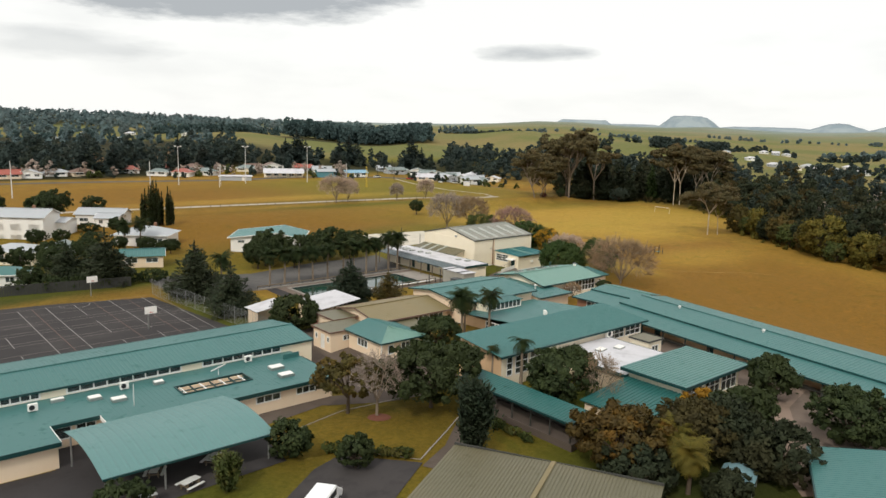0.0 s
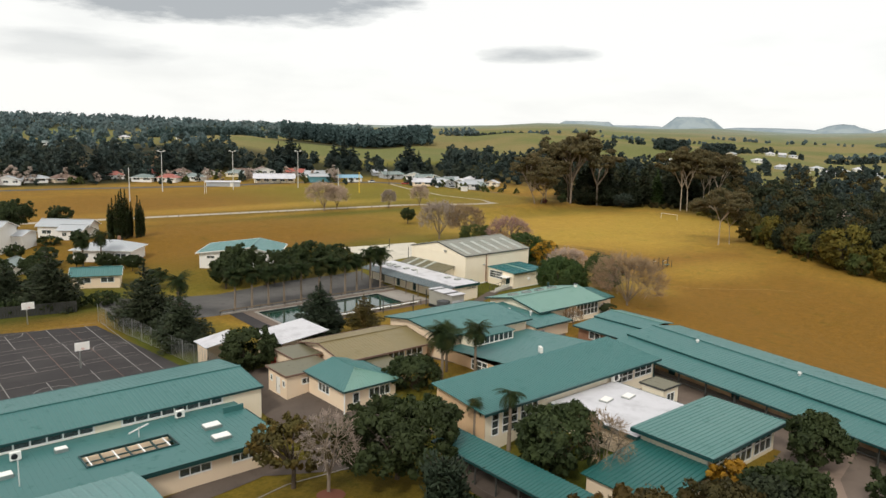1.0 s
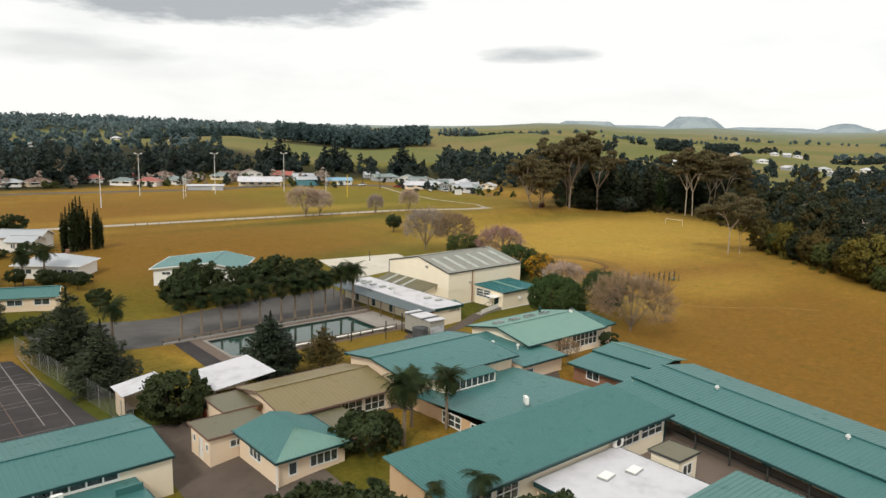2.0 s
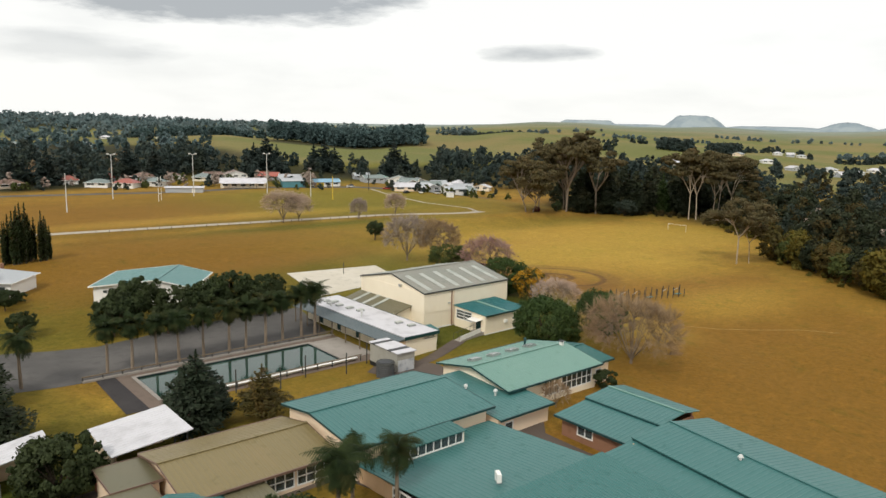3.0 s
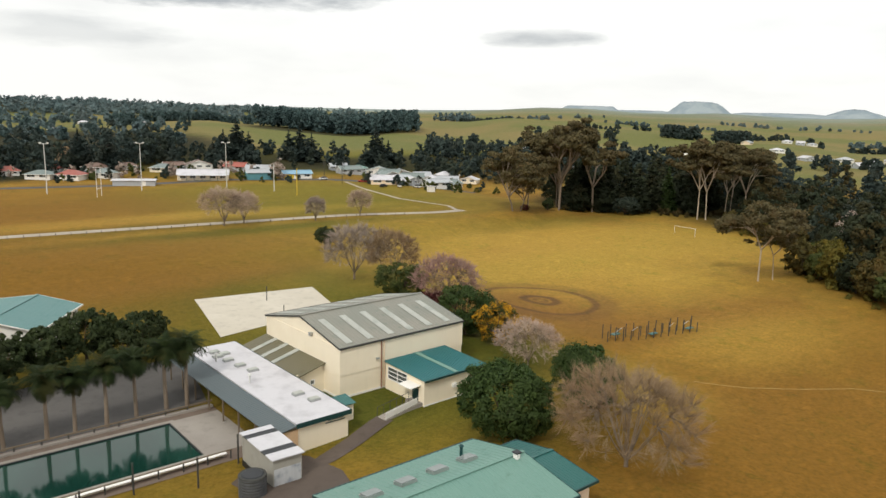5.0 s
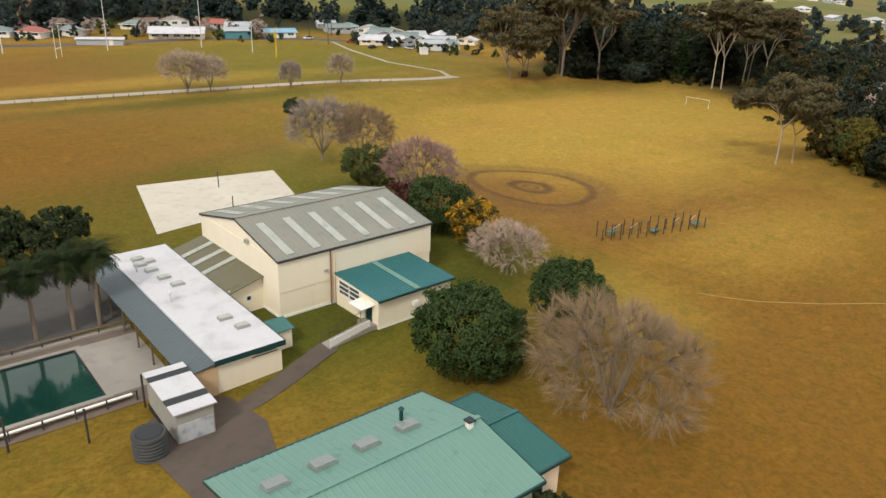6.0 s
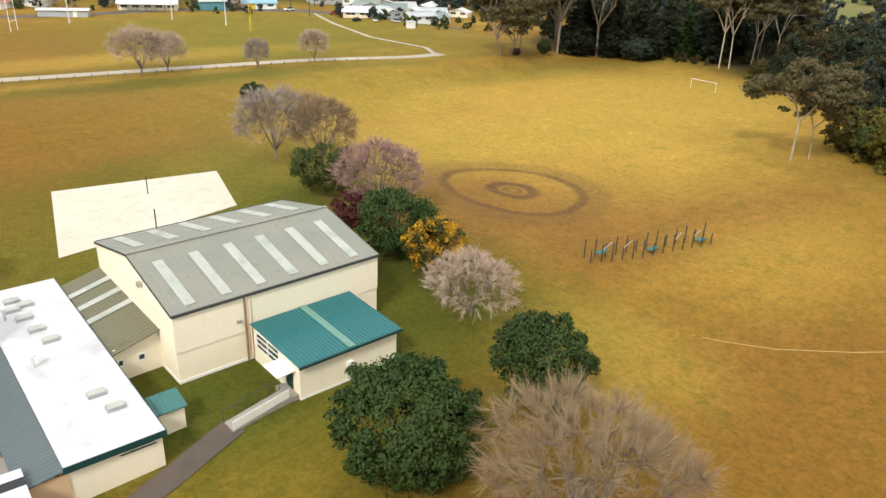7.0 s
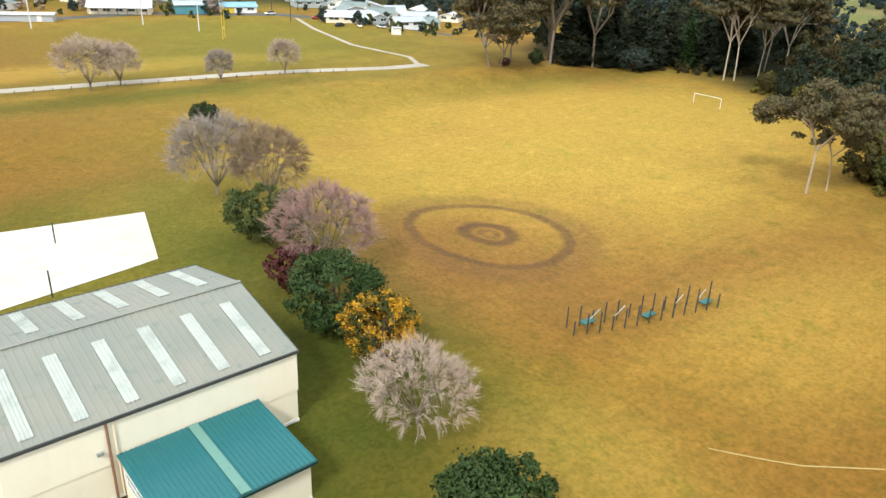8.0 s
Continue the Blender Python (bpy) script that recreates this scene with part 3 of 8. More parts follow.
def window(parent, m, u0, u1, v0, v1, cols, rows=1, bar=0.09, material=None, name="window"):
    """A joinery frame with mullions in an opening, and each pane of glass under it."""
    bm = bmesh.new()
    o = 0.03
    box(bm, u0 - o, u1 + o, -0.04, 0.08, v0 - o, v0 + bar)
    box(bm, u0 - o, u1 + o, -0.04, 0.08, v1 - bar, v1 + o)
    w, h = (u1 - u0) / cols, (v1 - v0) / rows
    for i in range(cols + 1):
        x = u0 + i * w
        x0, x1 = (x - o, x + bar) if i == 0 else (x - bar, x + o) if i == cols else (x - bar / 2, x + bar / 2)
        box(bm, x0, x1, -0.036, 0.076, v0 + bar, v1 - bar)
    for j in range(1, rows):
        z = v0 + j * h
        box(bm, u0 + bar, u1 - bar, -0.03, 0.07, z - bar / 2, z + bar / 2)
    frame_ob = part(name, bm, material or WHITE, parent)
    frame_ob.matrix_basis = m
    glass = boxes((0, w - bar * 0.6, 0.02, 0.035, 0, h - bar * 0.6))
    first = None
    for i in range(cols):
        for j in range(rows):
            at = pose(u0 + i * w + bar * 0.3, 0, v0 + j * h + bar * 0.3)
            if first is None:
                first = part("pane", glass, GLASS, frame_ob)
                first.matrix_basis = at
            else:
                again("pane", first.data, frame_ob, at)
    return frame_ob


def door(parent, m, u, w, h, z, material, name="door"):
    d = part(name, boxes((u, u + w, 0.03, 0.09, z, z + h), (u - 0.06, u, -0.02, 0.1, z, z + h), (u + w, u + w + 0.06, -0.02, 0.1, z, z + h),
                         (u - 0.06, u + w + 0.06, -0.02, 0.1, z + h, z + h + 0.06)), material, parent)
    d.matrix_basis = m
    k = part("handle", boxes((u + w - 0.12, u + w - 0.06, -0.03, 0.03, z + 0.95, z + 1.1)), STEEL, d)
    return d


def shell(parent, w, d, h, wall_mat, openings=None, skirt=1.2, gable=None, thick=0.2, heights=None):
    """Four walls round a w x d plan, standing from below ground to h. openings: by side, lists of
    (u0, u1, v0, v1, cols, rows) for windows or (u, width, height, material) for doors. Sides: s, e, n, w."""
    openings = openings or {}
    heights = heights or {}
    sides = {"s": (pose(0, 0, 0), w), "e": (pose(w, 0, 0, 0, 0, 90), d), "n": (pose(w, d, 0, 0, 0, 180), w), "w": (pose(0, d, 0, 0, 0, -90), d)}
    bm = bmesh.new()
    for k, (m, length) in sides.items():
        holes = []
        for o in openings.get(k, ()):
            holes.append((o[0], o[0] + o[1], 0.02, o[2]) if len(o) == 4 else o[:4])
        trim_off = 0.0 if k in "sn" else thick
        mm = m @ pose(trim_off, 0, 0)
        wall_run(bm, length - 2 * trim_off, -skirt, heights.get(k, h), thick, mm,
                 [(a - trim_off, b - trim_off, c, e) for a, b, c, e in holes])
    if gable:
        axis, rise, ridge = gable
        for k, (m, length) in sides.items():
            if (axis == "x") == (k in "ew"):
                r = ridge if k in "es" else 1 - ridge
                mm = m
                tri = [(0.35, h), (length - 0.35, h), (length * r, h + rise - 0.14)]
                front = [bm.verts.new(mm @ Vector((u, 0, v))) for u, v in tri]
                back = [bm.verts.new(mm @ Vector((u, thick, v))) for u, v in tri]
                bm.faces.new(front), bm.faces.new(back[::-1])
                for i in range(3):
                    j = (i + 1) % 3
                    bm.faces.new((front[j], front[i], back[i], back[j]))
    bmesh.ops.remove_doubles(bm, verts=bm.verts[:], dist=0.0005)
    wall_ob = part("wall", bm, wall_mat, parent)
    for k, (m, length) in sides.items():
        for o in openings.get(k, ()):
            if len(o) == 4:
                door(parent, m, o[0], o[1], o[2] - 0.06, 0.02, o[3])
            else:
                window(parent, m, *o)
    return wall_ob


def gable_roof(parent, w, d, h, rise, ridge=0.5, axis="x", over=0.5, material=None, rib=0.6, trim=None, gutter=True):
    """A pitched roof over a w x d plan, its ridge along the axis at the share ridge of the other side."""
    trim = trim or TRIM
    bm = bmesh.new()
    o = over
    if axis == "x":
        ym = d * ridge
        s1, s2 = rise / ym if ym else 0, rise / (d - ym) if d > ym else 0
        if ym > 0:
            sheet(bm, (-o, -o, h - o * s1), (w + o, -o, h - o * s1), (w + o, ym, h + rise), (-o, ym, h + rise), rib)
        if ym < d:
            sheet(bm, (w + o, d + o, h - o * s2), (-o, d + o, h - o * s2), (-o, ym, h + rise), (w + o, ym, h + rise), rib)
    else:
        xm = w * ridge
        s1, s2 = rise / xm if xm else 0, rise / (w - xm) if w > xm else 0
        if xm > 0:
            sheet(bm, (-o, d + o, h - o * s1), (-o, -o, h - o * s1), (xm, -o, h + rise), (xm, d + o, h + rise), rib)
        if xm < w:
            sheet(bm, (w + o, -o, h - o * s2), (w + o, d + o, h - o * s2), (xm, d + o, h + rise), (xm, -o, h + rise), rib)
    ob = part("roof", bm, material, parent)
    # ridge cap, barge boards and gutters
    if 0.02 < ridge < 0.98:
        if axis == "x":
            bm = boxes((-o - 0.03, w + o + 0.03, d * ridge - 0.17, d * ridge + 0.17, h + rise + 0.02, h + rise + 0.09))
        else:
            bm = boxes((w * ridge - 0.17, w * ridge + 0.17, -o - 0.03, d + o + 0.03, h + rise + 0.02, h + rise + 0.09))
        part("ridge_cap", bm, material, ob)
    if gutter:
        if axis == "x":
            lows = [(-o, w + o, -o - 0.14, -o - 0.01, h - o * s1 - 0.2, h - o * s1 + 0.03)] if ridge > 0.02 else []
            lows += [(-o, w + o, d + o + 0.01, d + o + 0.14, h - o * s2 - 0.2, h - o * s2 + 0.03)] if ridge < 0.98 else []
        else:
            lows = [(-o - 0.14, -o - 0.01, -o, d + o, h - o * s1 - 0.2, h - o * s1 + 0.03)] if ridge > 0.02 else []
            lows += [(w + o + 0.01, w + o + 0.14, -o, d + o, h - o * s2 - 0.2, h - o * s2 + 0.03)] if ridge < 0.98 else []
        for r in lows:
            part("gutter", boxes(r), trim, ob)
    t = 0.2

    def barge(p, q, side):
        bm = bmesh.new()
        off = Vector((0.05, 0, 0)) * side if axis == "x" else Vector((0, 0.05, 0)) * side
        quad = [Vector(p), Vector(q), Vector(q) - Vector((0, 0, t)), Vector(p) - Vector((0, 0, t))]
        a = [bm.verts.new(v + off * 0.1) for v in quad]
        b = [bm.verts.new(v + off) for v in quad]
        bm.faces.new(a), bm.faces.new(b[::-1])
        for i in range(4):
            bm.faces.new((a[(i + 1) % 4], a[i], b[i], b[(i + 1) % 4]))
        part("barge_board", bm, trim, ob)

    for side in (-1, 1):
        if axis == "x":
            x = -o if side < 0 else w + o
            if ridge > 0.02:
                barge((x, -o, h - o * s1 + 0.03), (x, d * ridge, h + rise + 0.03), side)
            if ridge < 0.98:
                barge((x, d * ridge, h + rise + 0.03), (x, d + o, h - o * s2 + 0.03), side)
        else:
            y = -o if side < 0 else d + o
            if ridge > 0.02:
                barge((-o, y, h - o * s1 + 0.03), (w * ridge, y, h + rise + 0.03), side)
            if ridge < 0.98:
                barge((w * ridge, y, h + rise + 0.03), (w + o, y, h - o * s2 + 0.03), side)
    return ob


def flat_roof(parent, w, d, h, over=0.3, material=None, trim=None, thick=0.25, rib=0.0):
    bm = bmesh.new()
    box(bm, -over, w + over, -over, d + over, h, h + thick)
    ob = part("roof", bm, material, parent)
    t = trim or TRIM
    o = over
    part("fascia", boxes((-o - 0.06, w + o + 0.06, -o - 0.06, -o - 0.004, h - 0.06, h + thick + 0.05), (-o - 0.06, w + o + 0.06, d + o + 0.004, d + o + 0.06, h - 0.06, h + thick + 0.05),
                         (-o - 0.06, -o - 0.004, -o, d + o, h - 0.06, h + thick + 0.05), (w + o + 0.004, w + o + 0.06, -o, d + o, h - 0.06, h + thick + 0.05)), t, ob)
    return ob


def row_windows(u0, u1, v0, v1, n, cols=2, rows=1, gap=0.3):
    """n like windows spread from u0 to u1."""
    w = (u1 - u0 - gap * (n - 1)) / n
    return [(u0 + i * (w + gap), u0 + i * (w + gap) + w, v0, v1, cols, rows) for i in range(n)]


# ---- the ground ----
def ground_z(x, y):
    x, y = np.asarray(x, float), np.asarray(y, float)
    z = 2.0 * ss(48, 80, x) * (1 - ss(62, 98, y)) * (1 - ss(108, 130, x))
    z = z + 0.9 * ss(80, 100, x) * ss(70, 84, y) * (1 - ss(95, 106, y)) * (1 - ss(116, 132, x))
    z = z + 0.8 * (1 - ss(58, 70, y)) * (1 - ss(40, 60, x))
    z = z + 0.8 * ss(50, 62, x) * ss(68, 80, y) * (1 - ss(92, 106, y)) * (1 - ss(76, 100, x))
    z = z - 1.0 * ss(104, 114, y) * (1 - ss(150, 168, y)) * ss(52, 66, x) * (1 - ss(103, 116, x))
    z = z - 0.5 * ss(98, 110, y) * (1 - ss(150, 175, y)) * ss(104, 114, x) * (1 - ss(134, 150, x))
    s = (x - 140) * 0.85 - (y - 112) * 0.30
    drop = np.maximum(-2.6 * ss(0, 26, s) - 0.003 * np.maximum(0, s - 26), -3.0)
    z = z + drop * (1 - ss(211, 227, y - 0.1 * (x - 230)) * (1 - ss(262, 300, x)))
    z = z + 0.9 * ss(190, 215, y) * (1 - ss(250, 330, y)) * (1 - ss(190, 235, x))
    # far country: a pasture hill, low ridges and a cone
    r = np.hypot(x - 50, y - 36)
    az = np.degrees(np.arctan2(x - 50, y - 36))
    z = z + 7 * ss(330, 560, r) * (1 - 0.5 * ss(52, 66, az))
    z = z + 9 * np.exp(-((r - 800) / 190) ** 2) * np.exp(-((az - 24) / 7.0) ** 2)
    z = z + 18 * np.exp(-((r - 1050) / 240) ** 2) * np.exp(-((az - 45) / 8.5) ** 2)
    z = z + 9 * np.exp(-((r - 780) / 150) ** 2) * np.exp(-((az - 58) / 9.0) ** 2)
    z = z + 15 * ss(1150, 1700, r) * (1 - ss(44, 60, az))
    z = z + 8 * np.exp(-((r - 1550) / 300) ** 2) * np.exp(-((az - 8) / 12) ** 2)
    z = z + (34 + 4 * np.sin(az * 0.55) + 2.5 * np.sin(az * 1.7 + 1)) * ss(1150, 2600, r) * ss(36, 52, az)
    z = z + 3.0 * np.sin(az * 0.7 + 0.6) * ss(620, 900, r) * (1 - ss(1100, 1400, r)) * ss(26, 36, az)
    return z


def gz(x, y):
    return float(ground_z(x, y))


def grid_lines(lo, hi, step, far, grow=1.16):
    mid = list(np.arange(lo, hi + step, step))
    up, s = [mid[-1]], step
    while up[-1] < far:
        s *= grow
        up.append(up[-1] + s)
    dn, s = [mid[0]], step
    while dn[-1] > -far:
        s *= grow
        dn.append(dn[-1] - s)
    return np.array(dn[:0:-1] + mid + up[1:])


def mesh_np(name, verts, faces, material, smooth=False):
    me = bpy.data.meshes.new(name)
    verts, faces = np.asarray(verts, np.float32), np.asarray(faces, np.int32)
    normals = verts[:, 3:6] if verts.shape[1] == 6 else None
    verts = np.ascontiguousarray(verts[:, :3])
    k = faces.shape[1]
    me.vertices.add(len(verts))
    me.vertices.foreach_set("co", verts.ravel())
    me.loops.add(faces.size)
    me.loops.foreach_set("vertex_index", faces.ravel())
    me.polygons.add(len(faces))
    me.polygons.foreach_set("loop_start", np.arange(0, faces.size, k, dtype=np.int32))
    if smooth:
        me.polygons.foreach_set("use_smooth", np.ones(len(faces), bool))
    me.update(calc_edges=True)
    if normals is not None:
        me.polygons.foreach_set("use_smooth", np.ones(len(faces), bool))
        me.normals_split_custom_set_from_vertices(normals)
    me.materials.append(material)
    return me


gx, gy = grid_lines(-60, 360, 3.0, 4600), grid_lines(-60, 420, 3.0, 4600)
GX, GY = np.meshgrid(gx, gy)
GZ = ground_z(GX, GY)
hole = (GX > 71) & (GX < 100) & (GY > 119) & (GY < 130)
GZ[hole] -= 2.2
idx = np.arange(GX.size).reshape(GX.shape)
quads = np.stack([idx[:-1, :-1], idx[:-1, 1:], idx[1:, 1:], idx[1:, :-1]], -1).reshape(-1, 4)
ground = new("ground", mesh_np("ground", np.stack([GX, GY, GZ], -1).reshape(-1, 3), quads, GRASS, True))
tagged(ground, "golden-brown winter grass with greener patches, worn rings and hazed far hills", "grass", kind="structure")


def drape(name, outline, material, label, category, lift=0.03, step=2.0, kind="structure"):
    """A thin layer that lies on the ground inside a polygon."""
    bm = bmesh.new()
    f = bm.faces.new([bm.verts.new((x, y, 0)) for x, y in outline])
    xs, ys = [p[0] for p in outline], [p[1] for p in outline]
    for axis, lo, hi in ((0, min(xs), max(xs)), (1, min(ys), max(ys))):
        v = math.floor(lo / 3) * 3 + 3
        while v < hi:
            co, no = ((v, 0, 0), (1, 0, 0)) if axis == 0 else ((0, v, 0), (0, 1, 0))
            bmesh.ops.bisect_plane(bm, geom=bm.verts[:] + bm.edges[:] + bm.faces[:], plane_co=co, plane_no=no)
            v += 3.0
    for v in bm.verts:
        v.co.z = gz(v.co.x, v.co.y) + lift
    bm.normal_update()
    if sum(fc.normal.z for fc in bm.faces) < 0:
        bmesh.ops.reverse_faces(bm, faces=bm.faces[:])
    ob = part(name, bm, material, None)
    return tagged(ob, label, category, kind=kind)


def strip(name, line, width, material, label, category, lift=0.04, kind="structure", parent=None):
    """A band of even width that follows a line over the ground."""
    pts = []
    for (x0, y0), (x1, y1) in zip(line, line[1:]):
        n = max(1, int(math.hypot(x1 - x0, y1 - y0) / 1.5))
        pts += [(x0 + (x1 - x0) * i / n, y0 + (y1 - y0) * i / n) for i in range(n)]
    pts.append(line[-1])
    bm = bmesh.new()
    rows = []
    for i, (x, y) in enumerate(pts):
        a, b = pts[max(0, i - 1)], pts[min(len(pts) - 1, i + 1)]
        d = Vector((b[0] - a[0], b[1] - a[1])).normalized()
        row = []
        for s in (-1, 1):
            px, py = x - d.y * s * width / 2, y + d.x * s * width / 2
            row.append(bm.verts.new((px, py, gz(px, py) + lift)))
        rows.append(row)
    for r, q in zip(rows, rows[1:]):
        bm.faces.new((r[1], r[0], q[0], q[1]))
    bm.normal_update()
    ob = part(name, bm, material, parent)
    return tagged(ob, label, category, kind=kind) if parent is None else ob


drape("court_surface", [(-25, 92), (48.5, 94), (49.5, 104), (46, 132), (30, 136), (-25, 142)], ASPHALT, "dark asphalt netball court with worn painted lines", "sports court")
drape("car_park", [(50, 129.5), (63, 130.4), (104, 132), (108, 149.5), (89, 149.4), (72, 145.8), (62, 148.5), (50, 148)], ASPHALT_OLD, "worn grey asphalt car park beside the palms", "car park")
drape("yard", [(49, 68), (62, 66), (62, 84), (76, 84), (77, 79), (80, 67), (86, 66.5), (98, 68), (98, 79), (103, 84), (99, 97), (76, 97), (56, 97), (51.5, 100), (50.5, 82)],
      PATH_BROWN, "brown-grey asphalt yard between the classrooms", "yard", 0.035)
drape("yard", [(68, 24), (80, 4), (86, 4), (90, 30), (96, 68), (85, 68), (82, 57), (84.5, 40), (74, 38)], PATH_MID, "brown-grey paved yard along the long classroom block", "yard", 0.036)
for deck in ([(70, 116.5), (104, 116.5), (104, 118.9), (70, 118.9)], [(70, 129.1), (104, 129.1), (104, 131.5), (70, 131.5)],
             [(98.7, 118.9), (104, 118.9), (104, 129.1), (98.7, 129.1)], [(70, 118.9), (71.7, 118.9), (71.7, 129.1), (70, 129.1)]):
    drape("pool_deck", deck, CONCRETE if deck[0][0] > 90 else PATH_MID, "concrete paving round the swimming pool", "pool deck", 0.045)
drape("yard", [(67.2, 116.5), (70, 116.5), (70, 131.5), (67.6, 131.8)], ASPHALT, "dark asphalt yard at the end of the pool", "yard", 0.04)
drape("yard", [(-10, 60), (15, 57), (33, 58), (35, 71), (22, 75.2), (16, 75.2), (16, 70.4), (-10, 70.4)], ASPHALT, "dark paving under the arched canopy", "yard", 0.04)
drape("sand_court", [(114.8, 153.2), (137.5, 157.5), (140.8, 171.5), (119.2, 174.6)], SAND, "pale volleyball court surface on the grass", "sports court", 0.05)
strip("road", [(-80, 266), (60, 256), (127, 250), (190, 243.5), (226, 238.5), (238, 238.5)], 4.2, GRAVEL, "pale gravel lane across the fields", "road")
strip("path", [(236, 239), (241, 250), (238, 275), (245, 310), (252, 335)], 1.5, GRAVEL, "pale gravel track beside the far field", "path", 0.05)
strip("road", [(-200, 400), (103, 374), (165, 362), (208, 364), (250, 345), (262, 330), (290, 290)], 6, ASPHALT_OLD, "grey sealed road beyond the fields", "road", 0.06)
strip("path", [(101, 100), (104.5, 106), (106, 110), (112, 112.4), (117.5, 114.8)], 2.2, PATH_BROWN, "brown-grey path to the gymnasium ramp", "path", 0.07)
drape("yard", [(99, 97), (104, 97.5), (107, 107), (106.5, 112.5), (103.6, 116), (98, 112), (98.5, 104)], PATH_BROWN, "brown gravel yard beside the changing rooms", "yard", 0.052)
strip("path", [(35, 69.5), (44, 71), (51, 67), (55, 66)], 3.0, PATH_BROWN, "grey path along the classroom wall", "path", 0.05)
strip("path", [(55, 56.5), (48, 51), (43, 48.5)], 2.2, PATH_BROWN, "grey garden path between two lawns", "path", 0.05)
drape("yard", [(24, 38), (43, 50), (37.5, 56), (34.1, 54.9), (29.5, 51.7), (20, 45)], ASPHALT, "dark asphalt drive beside the garden", "driveway", 0.045)
drape("mulch", [(46.4 + 1.3 * math.cos(a), 61.9 + 1.3 * math.sin(a)) for a in np.linspace(0, 5.8, 14)], MULCH_RED, "round bed of red bark mulch under a tree", "mulch bed", 0.05)
strip("kerb", [(36.0, 64.2), (44.5, 66.4), (53.4, 65.6)], 0.16, CONCRETE, "thin pale concrete lawn edging", "edging", 0.09)
strip("kerb", [(53.6, 56.9), (43.2, 50.6), (38.2, 56.8)], 0.16, CONCRETE, "thin pale concrete lawn edging", "edging", 0.09)
strip("path", [(65.7, 23.6), (68.7, 26.8), (75.5, 30.6), (82.5, 34.7), (89.9, 36.1)], 2.0, PATH_PALE, "pale brown path between the shrubs", "path", 0.055)


# ---- the gymnasium and what adjoins it ----
def ac_unit(x, y, z, rz=0, s=1.0):
    t = thing("air_conditioner", "white box air conditioner unit with a dark fan grille", "air conditioner", x, y, z, rz, "air conditioners")
    part("body", boxes((-0.5 * s, 0.5 * s, -0.2 * s, 0.2 * s, 0.1, 0.8 * s + 0.1)), WHITE, t)
    bm = bmesh.new()
    tube(bm, (-0.12 * s, -0.2 * s - 0.02, 0.1 + 0.4 * s), (-0.12 * s, -0.2 * s, 0.1 + 0.4 * s), 0.3 * s, None, 14)
    part("fan_grille", bm, BLACK, t)
    part("foot", boxes((-0.4 * s, -0.34 * s, -0.22 * s, 0.22 * s, 0, 0.1)), STEEL, t)
    part("foot", boxes((0.34 * s, 0.4 * s, -0.22 * s, 0.22 * s, 0, 0.1)), STEEL, t)
    return t


def skylight(x, y, z, w=1.3, d=1.0, h=0.25, rz=0, rx=0, ry=0, dome=None):
    t = thing("skylight", "low white roof skylight on a raised kerb", "skylight", x, y, z, rz, "roof skylights")
    t.matrix_basis = pose(x, y, z, rx, ry, rz)
    part("kerb", boxes((-w / 2, w / 2, -d / 2, d / 2, -0.1, h)), STEEL, t)
    bm = bmesh.new()
    slab(bm, [(-w / 2 + 0.05, -d / 2 + 0.05, h + 0.06), (w / 2 - 0.05, -d / 2 + 0.05, h + 0.06), (w / 2 - 0.05, d / 2 - 0.05, h + 0.09), (-w / 2 + 0.05, d / 2 - 0.05, h + 0.09)], 0.056)
    part("dome", bm, dome or CLEAR_SHEET, t)
    return t


def roof_vent(x, y, z, h=0.6):
    t = thing("roof_vent", "small pale metal roof vent with a round cowl", "roof vent", x, y, z, 0, "roof vents")
    part("pipe", tubes(((0, 0, -0.2), (0, 0, h), 0.12)), PALE_METAL, t)
    part("cowl", tubes(((0, 0, h), (0, 0, h + 0.22), 0.26, 0.16, 10)), PALE_METAL, t)
    return t


